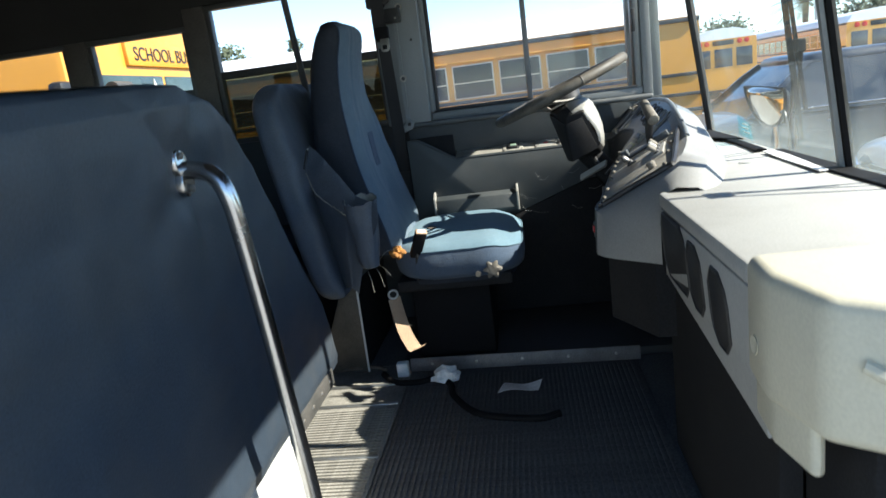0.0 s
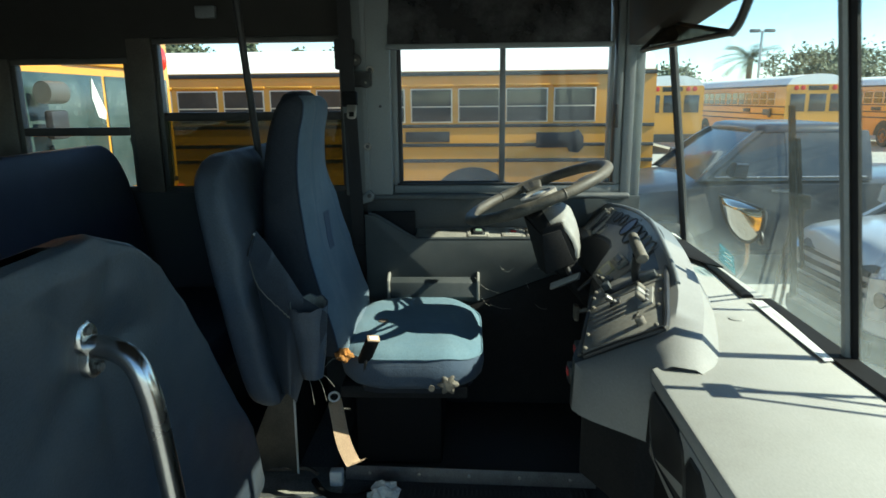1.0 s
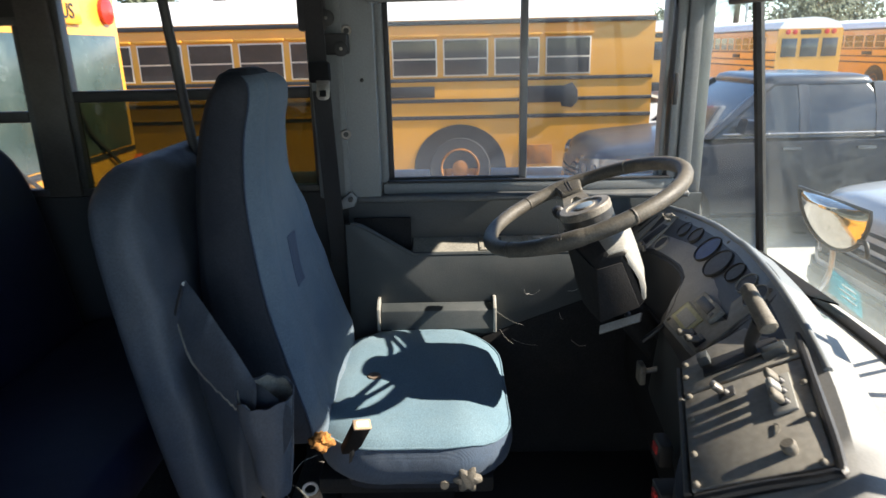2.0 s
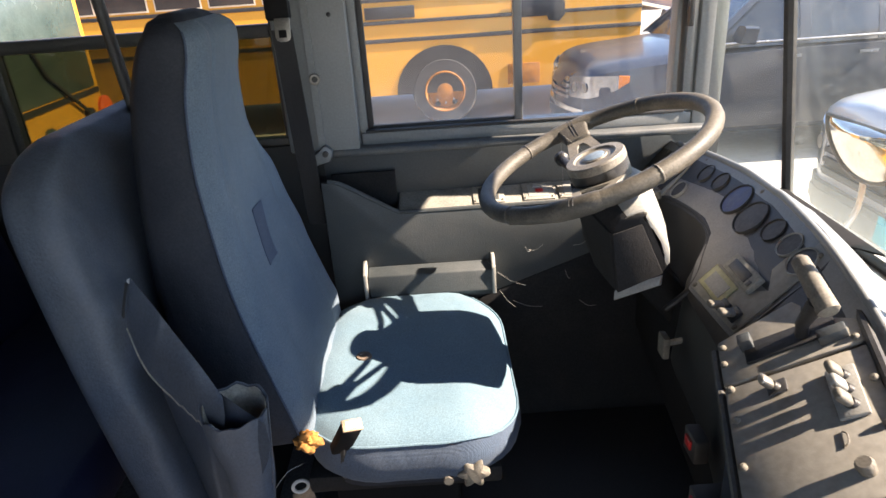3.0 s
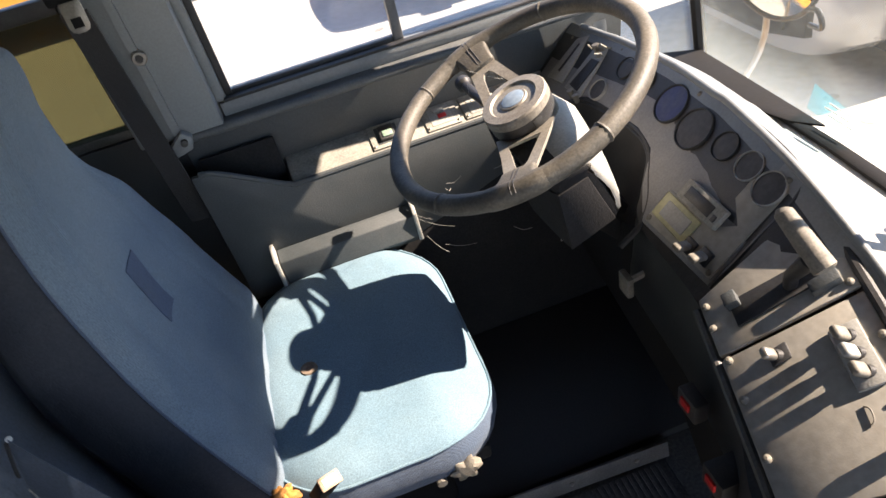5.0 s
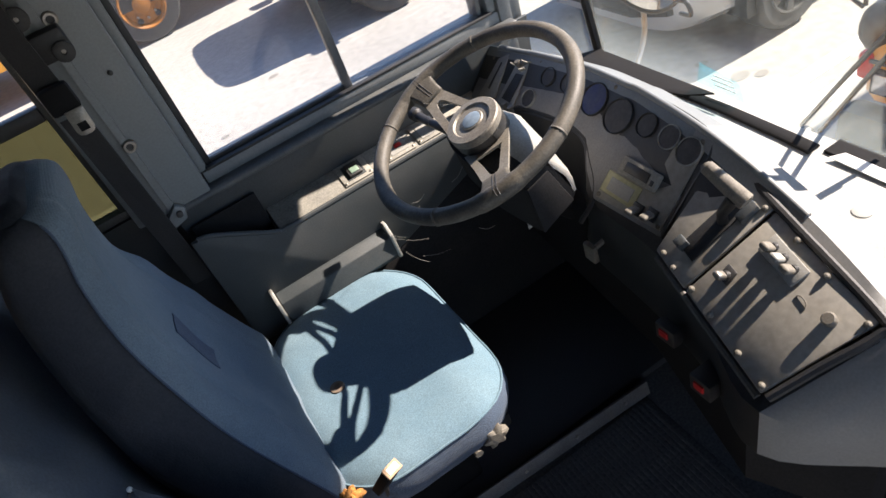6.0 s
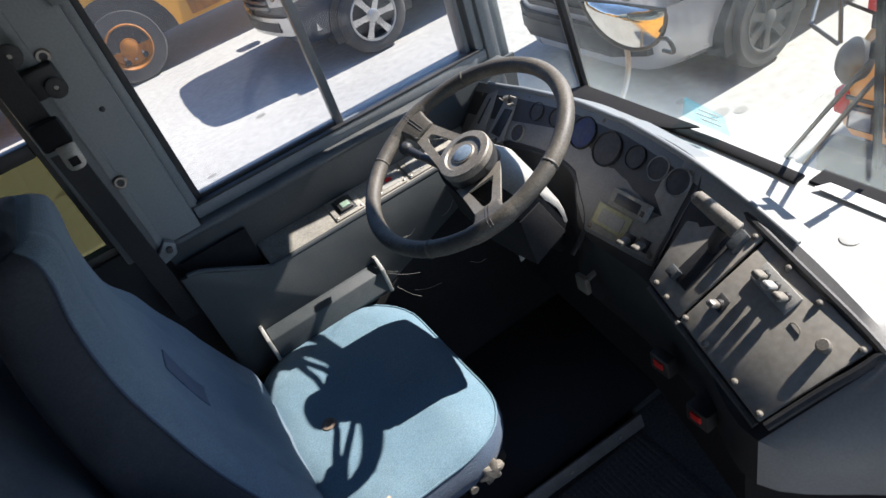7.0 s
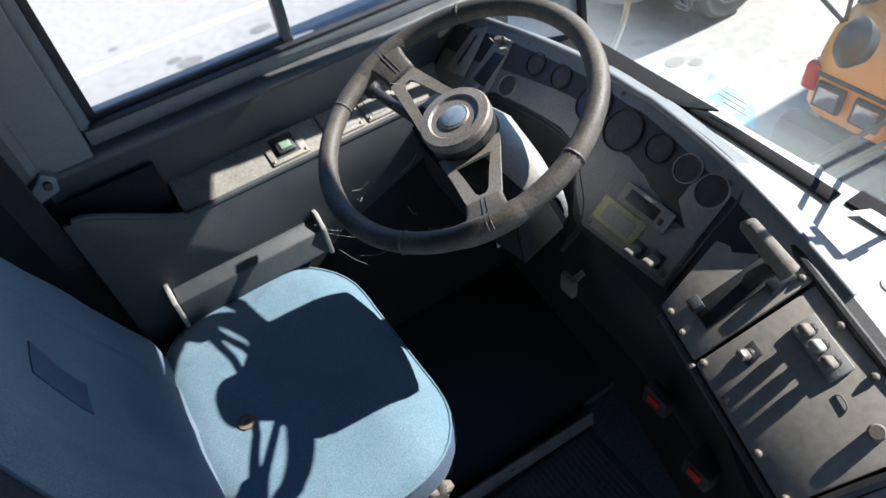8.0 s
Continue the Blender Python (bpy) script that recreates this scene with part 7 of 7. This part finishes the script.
def vehicle(name, label, category, W, stations, cabin, roof_z, pillars, paint, axles, r, front, spokes=6):
    """A car along x, nose at x = 0, near side at y = 0, ground at z = 0; stations run (x, inset, sill, shoulder, crown)."""
    c = thing(name, label, category, (0, 0, 0))
    rings = []
    for x, i, zl, zs, zt in between(stations, 4):
        half = [(i + 0.10, zl), (i + 0.02, zl + 0.07), (i, zl + 0.3 * (zs - zl)), (i + 0.005, zl + 0.72 * (zs - zl)), (i + 0.03, zs - 0.05), (i + 0.09, zs - 0.01), (i + 0.22, zs + 0.35 * (zt - zs)), (W * 0.36, zt - 0.004)]
        rings.append([Vector((x, y, z)) for y, z in half] + [Vector((x, W / 2, zt))] + [Vector((x, W - y, z)) for y, z in reversed(half)])
    part("body", loft(rings), paint, c, angle=40)
    part("greenhouse", loft([ring_rect(x0, x1, i, W - i, z, 0.10, 4) for z, x0, x1, i in between(cabin, 3)]), CAR_GLASS, c, "dark glazed cabin")
    zt, tx0, tx1, ti = cabin[-1]
    part("roof", loft([ring_rect(tx0 - 0.03 + k, tx1 + 0.03 - k, ti - 0.012 + k, W - ti + 0.012 - k, z, 0.11, 5) for z, k in ((zt - 0.03, 0.0), (zt, -0.004), (roof_z - 0.025, 0.03), (roof_z, 0.12))]), paint, c, angle=50)
    zb, bx0, bx1, bi = cabin[0]
    for side in (0, 1):
        def at(x, i, z):
            return Vector((x, i - 0.006 if side == 0 else W - i + 0.006, z))
        part("pillar", loft([[at(x, i, z) + Vector((dx, 0, dz)) for dx, dz in ((-0.05, 0.0), (0.04, 0.0))] + [at(x, i + 0.05, z) + Vector((dx, 0, dz)) for dx, dz in ((0.02, 0.0), (-0.05, 0.0))] for z, x, _, i in cabin]), paint, c)
        for u, hw in pillars:
            part("pillar", loft([[at(x, i + d, z) for x, d in ((x0 + (x1 - x0) * u - hw, 0), (x0 + (x1 - x0) * u + hw, 0), (x0 + (x1 - x0) * u + hw, 0.05), (x0 + (x1 - x0) * u - hw, 0.05))] for z, x0, x1, i in ((z, bx0, bx1, i) for z, _, _, i in cabin)]), paint, c)
        part("waist_strip", tube([at(bx0 + 0.15, bi - 0.01, zb + 0.045), at(bx1 - 0.1, bi - 0.01, zb + 0.045)], 0.010, 6), CHROME, c, "bright waist strip")
        for x in (bx0 + (bx1 - bx0) * 0.40, bx0 + (bx1 - bx0) * 0.80):
            part("door_handle", loft([[at(x, 0.0, zb - 0.10) + Vector((dx, (-0.03 if side == 0 else 0.03) * k, dz)) for dx, dz in ((0, -0.014), (0.19, -0.014), (0.19, 0.014), (0, 0.014))] for k in (0, 0.7, 1)]), CHROME, c)
        mx = bx0 + 0.30
        ms = -1 if side == 0 else 1
        part("mirror", loft([[at(mx + dx, -0.02, zb + 0.14) + Vector((0, ms * k, 0)) + Vector((0, 0, dz * f)) for dx, dz in ((-0.05, -0.07), (0.09, -0.09), (0.11, 0.08), (-0.02, 0.09))] for k, f in ((0.0, 0.5), (0.06, 0.9), (0.17, 1.0), (0.21, 0.8))]), paint, c, "door mirror")
        for x in axles:
            yy = -0.004 if side == 0 else W + 0.004
            part("wheel_arch", prism([(x + r * 1.22 * math.cos(q), r + r * 1.18 * math.sin(q)) for q in (math.pi * k / 18 - 0.25 for k in range(22))], 1, min(yy, yy + 0.25 * -ms), max(yy, yy + 0.25 * -ms)), BUS_BLACK, c, "dark wheel arch")
            alloy((x, yy + 0.03 * ms, r), r, 0.24, c, (0, ms, 0), spokes, front[2] is CHROME)
    # nose: grille with bars, lamps, bumper
    z0, z1, bar_mat = front
    def along(v, pairs):
        for (a, xa), (b, xb) in zip(pairs, pairs[1:]):
            if (v - a) * (v - b) <= 0 and a != b:
                return xa + (xb - xa) * (v - a) / (b - a)
        return pairs[0][1]
    def nose(y, z, out=0.0):
        e = min(y, W - y)
        return Vector((max(along(e, [(q[1], q[0]) for q in stations[:4]]), along(z, [(q[3], q[0]) for q in stations[:3]])) - out, y, z))
    def strip(ya, yb, za, zb_, out, thick):
        n = 8
        return loft([[nose(ya + (yb - ya) * k / n, z, o) for z, o in ((za, out), (zb_, out), (zb_, out - thick), (za, out - thick))] for k in range(n + 1)])
    g = part("grille", strip(W * 0.27, W * 0.73, z0, z1, 0.012, 0.06), BUS_BLACK, c)
    for k in range(5):
        z = z0 + (z1 - z0) * (0.06 + 0.2 * k)
        part("bar", strip(W * 0.275, W * 0.725, z, z + 0.035, 0.028, 0.03), bar_mat, g, "grille bar")
    part("grille_frame", strip(W * 0.25, W * 0.75, z1 - 0.01, z1 + 0.035, 0.03, 0.05), bar_mat, g)
    st = stations
    edge = [(q[1], q[0]) for q in st[:4]]
    plan = [(along(W * e, edge), W * e, z0 + da, z1 + db) for e, da, db in ((0.25, 0.05, -0.04), (0.17, 0.06, -0.02), (0.075, 0.08, 0.0), (0.022, 0.15, 0.01))] + [(st[3][0] + 0.12, st[3][1], z0 + 0.24, z1)]
    rows = between(plan, 3)
    for side in (0, 1):
        def lens(row, out):
            x, e, za, zb_ = row
            return [Vector((x - out * (1 if e > 0.1 else 0.4), (e - out * 0.7) if side == 0 else W - e + out * 0.7, z)) for z in (za, zb_)]
        for name_, some, mat_, text in (("headlamp", rows[:11], LAMP_GLASS, "clear wrap-round headlamp"), ("indicator", rows[10:], LAMP_AMBER, "amber corner lamp")):
            part(name_, loft([lens(r_, 0.012) + lens(r_, -0.05)[::-1] for r_ in some]), mat_, c, text, 60)
        for row in (rows[2], rows[5]):
            x, e, za, zb_ = row
            part("reflector", lathe([(0.055, 0), (0.05, 0.008), (0.02, 0.012)], frame_to((-1, -0.2 if side == 0 else 0.2, 0), (0, 0, 1), (x - 0.012, e if side == 0 else W - e, (za + zb_) / 2)), 14), STEEL_BITS, c, "round lamp reflector")
    part("bumper", strip(0.05, W - 0.05, z0 - 0.24, z0 - 0.05, 0.045, 0.10), CHROME if bar_mat is CHROME else GASKET, c)
    part("lower_grille", strip(W * 0.2, W * 0.8, z0 - 0.20, z0 - 0.10, 0.050, 0.03), BUS_BLACK, c, "dark bumper opening")
    return c


truck = vehicle("parked_pickup", "dark blue-grey crew-cab pickup with six-spoke alloy wheels", "car", 1.95,
                [(-0.03, 0.86, 0.46, 0.80, 0.84), (0.06, 0.42, 0.42, 0.92, 0.96), (0.18, 0.14, 0.36, 1.04, 1.09), (0.42, 0.02, 0.34, 1.10, 1.16), (1.0, 0.0, 0.34, 1.15, 1.21), (1.6, 0.0, 0.34, 1.20, 1.24), (3.2, 0.0, 0.36, 1.22, 1.24), (5.0, 0.0, 0.42, 1.22, 1.23), (5.1, 0.05, 0.45, 1.18, 1.2)],
                [(1.20, 1.26, 3.16, 0.05), (1.40, 1.50, 3.14, 0.09), (1.60, 1.74, 3.09, 0.16), (1.74, 1.94, 2.99, 0.23)], 1.82, [(0.53, 0.055), (0.95, 0.07)], SUV_PAINT, (0.88, 4.04), 0.385, (0.70, 1.0, CHROME))
truck.matrix_basis = pose(1.32, 7.85, -1.0)
van = vehicle("parked_van", "silver-white van facing the bus, its front in shade", "car", 1.93,
              [(0.02, 0.50, 0.30, 0.80, 0.86), (0.08, 0.34, 0.26, 1.00, 1.08), (0.24, 0.15, 0.24, 1.09, 1.16), (0.8, 0.01, 0.24, 1.13, 1.20), (1.2, 0.0, 0.24, 1.16, 1.21), (4.5, 0.0, 0.26, 1.14, 1.16), (4.8, 0.08, 0.35, 1.06, 1.1)],
              [(1.12, 0.78, 4.55, 0.05), (1.32, 1.10, 4.5, 0.10), (1.52, 1.45, 4.42, 0.17), (1.68, 1.80, 4.3, 0.24)], 1.76, [(0.42, 0.05), (0.72, 0.05)], CAR_WHITE, (0.90, 3.7), 0.34, (0.62, 0.98, BUS_BLACK), 7)
van.matrix_basis = pose(2.63, 4.28, -1.0)

# conventional bus with orange-yellow bonnet ahead
hb = thing("bonnet_bus", "orange-yellow bonneted bus parked nose to nose", "bus", (2.2, 1.9, -1.0), "parked buses")
prof = [(2.30, -0.42), (2.24, -0.40), (2.23, -0.14), (2.27, -0.04), (2.36, 0.02), (2.7, 0.09), (3.6, 0.30), (3.6, -0.5)]
part("bonnet", loft([[Vector((x + i, y, z - j * (z > -0.2))) for x, z in prof] for y, i, j in ((0.76, 0.16, 0.07), (0.79, 0.06, 0.03), (0.86, 0.0, 0.0), (2.86, 0.0, 0.0), (2.94, 0.06, 0.03), (2.975, 0.16, 0.07))]), BUS_YELLOW, hb)
part("cab", box((3.6, 0.65, -0.5), (12, 3.1, 1.75), 0.08), BUS_YELLOW, hb)
part("windscreen", box((3.57, 0.8, 0.5), (3.6, 2.95, 1.3), 0.01), BUS_SCREEN, hb)
part("bumper", box((2.17, 0.74, -0.76), (2.31, 2.99, -0.44), 0.05), BUS_BLACK, hb)
part("grille", box((2.21, 1.25, -0.36), (2.235, 2.48, -0.16), 0.01), BUS_BLACK, hb)
part("seam", box((2.224, 0.9, -0.225), (2.236, 2.90, -0.208), 0.003), BUS_BLACK, hb)
for y in (0.90, 1.06, 2.65, 2.815):
    hl = part("headlamp", box((2.212, y - 0.062, -0.355), (2.236, y + 0.062, -0.24), 0.008), BUS_BLACK, hb, "square headlamp in a dark bezel")
    part("lens", box((2.204, y - 0.047, -0.342), (2.216, y + 0.047, -0.254), 0.006), LAMP_GLASS, hl)
for y in (0.79, 2.935):
    part("indicator", box((2.255, y - 0.035, -0.33), (2.34, y + 0.035, -0.21), 0.015), LAMP_RED, hb, "dull red corner lamp")
    tl = part("lamp", box((2.40, y - 0.09, 0.075), (2.47, y + 0.02, 0.16), 0.012), LAMP_RED, hb, "red lamp standing on the wing")
    part("base", box((2.41, y - 0.07, 0.0), (2.47, y + 0.0, 0.078), 0.006), BUS_BLACK, tl)
    part("tyre", lathe([(0.25, 0), (0.45, 0), (0.48, -0.03), (0.48, -0.25), (0.3, -0.26)], frame_to((0, 1, 0), (1, 0, 0), (3.0, 2.99 if y > 2 else 0.95, -0.52)), 28), TYRE, hb)
part("mirror", lathe([(0.02, -0.055), (0.055, -0.045), (0.072, -0.012), (0.074, 0.0), (0.055, 0.022), (0.015, 0.034)], frame_to((-0.75, 0.45, 0.3), (0, 1, 0), (1.64, 2.537, 0.312)) @ Matrix.Diagonal((0.85, 1.0, 1.0, 1.0)), 24), BUS_BLACK, hb, "black crossview mirror")
for path in ([(1.655, 2.585, 0.355), (1.66, 2.60, 0.51), (1.80, 2.66, 0.60), (2.5, 2.80, 0.07)], [(1.645, 2.585, 0.355), (1.66, 2.69, 0.395), (1.95, 2.86, 0.36), (2.45, 2.88, 0.03)]):
    part("mirror_arm", tube(path, 0.007, 8), BUS_BLACK, hb)


# ---------------------------------------------------------------- outside: trees, lamp, building
def tree(name, at, height, spread, seed, label, tall=False):
    t = thing(name, label, "tree", at)
    rnd = random.Random(seed)
    x, y, z = at
    trunk = tube([(x, y, z), (x + 0.1, y, z + height * 0.35), (x - 0.05, y, z + height * 0.8)], [0.22, 0.16, 0.06], 8)
    clumps = []
    for k in range(46):
        q, s = rnd.uniform(0, 2 * math.pi), rnd.random() ** 0.6
        hz = rnd.uniform(0.1, 1.0) if tall else rnd.uniform(0.32, 1.0)
        rr = spread * s * ((1.05 - hz) * 0.9 + 0.12 if tall else math.sin(math.pi * min(1, max(0.1, (hz - 0.25) / 0.8))) ** 0.6)
        clumps.append(Vector((x + rr * math.cos(q), y + rr * math.sin(q), z + height * hz)))
    for c_ in clumps[:10]:
        tube([(x, y, z + (c_.z - z) * 0.6), c_], [0.05, 0.02], 5, trunk)
    part("trunk", trunk, BARK, t)
    bm = bmesh.new()
    for c_ in clumps:
        for j in range(60):
            p_ = c_ + Vector((rnd.gauss(0, 1), rnd.gauss(0, 1), rnd.gauss(0, 0.8))) * spread * 0.17
            d_ = Vector((rnd.gauss(0, 1), rnd.gauss(0, 1), rnd.gauss(0, 1))).normalized()
            e_ = d_.orthogonal().normalized() * 0.11
            bm.faces.new([bm.verts.new(q) for q in (p_, p_ + d_ * 0.12 + e_, p_ + d_ * 0.28, p_ + d_ * 0.12 - e_)])
    part("crown", bm, LEAF, t)
    return t


def palm(name, at, height, seed):
    t = thing(name, "tall palm tree with drooping fronds beyond the buses", "tree", at)
    x, y, z = at
    part("trunk", tube([(x, y, z), (x + 0.15, y, z + height)], [0.25, 0.18], 8), BARK, t)
    rnd = random.Random(seed)
    bm = bmesh.new()
    top = Vector((x + 0.15, y, z + height))
    for k in range(30):
        q, up = rnd.uniform(0, 2 * math.pi), rnd.uniform(-0.3, 1.1)
        d_ = Vector((math.cos(q), math.sin(q), up)).normalized()
        line = [top + d_ * s * 2.3 + Vector((0, 0, -0.9 * s * s)) for s in (0, 0.2, 0.4, 0.6, 0.8, 1.0)]
        sd = d_.cross(Vector((0, 0, 1))).normalized()
        for a, b_ in zip(line, line[1:]):
            for s in (-1, 1):
                for j in range(4):
                    p_ = a.lerp(b_, j / 4)
                    tip = p_ + sd * s * 0.45 + (b_ - a) * 0.6 + Vector((0, 0, -0.12))
                    bm.faces.new([bm.verts.new(v_) for v_ in (p_, p_ + (b_ - a) * 0.12, tip)])
    part("crown", bm, LEAF, t)


palm("palm_tree", (18.3, 46, -1), 4.6, 2)
for k, (x, y, h, s, tall) in enumerate(((21.5, 46, 4.7, 2.3, False), (24.5, 48, 5.0, 2.5, False), (14.0, 48, 4.0, 2.0, False), (-14.4, 45, 6.6, 1.0, True), (-19.4, 45, 6.6, 1.7, False), (-11.4, 46, 5.3, 1.5, False), (-8.6, 45, 5.1, 1.2, False), (-10.0, 50, 5.2, 1.6, False), (-22, 55, 6.0, 2.8, False), (-4, 62, 5.6, 2.5, False), (28, 50, 5.2, 2.8, False), (-6.6, 52, 5.0, 1.6, True))):
    tree("tree", (x, y, -1), h, s, 20 + k, "slender dark conifer beyond the yard" if tall else "leafy green tree beyond the bus yard", tall)
lp = thing("lamp_post", "tall pale lamp post with twin heads", "lamp post", (18.2, 44, -1))
part("pole", tube([(18.2, 44, -1), (18.2, 44, 5.1)], 0.09, 8), FRAME_ALU, lp)
for s in (-1, 1):
    part("head", box((18.2 + s * 0.45 - 0.3, 43.85, 5.0), (18.2 + s * 0.45 + 0.3, 44.15, 5.2), 0.03), GREY_PAINT, lp)
solid("far_building", box((2, 70, -1), (30, 80, 2.6), 0.05), BLOCK_WALL, "low tan building beyond the yard", "building", (16, 75, -1))
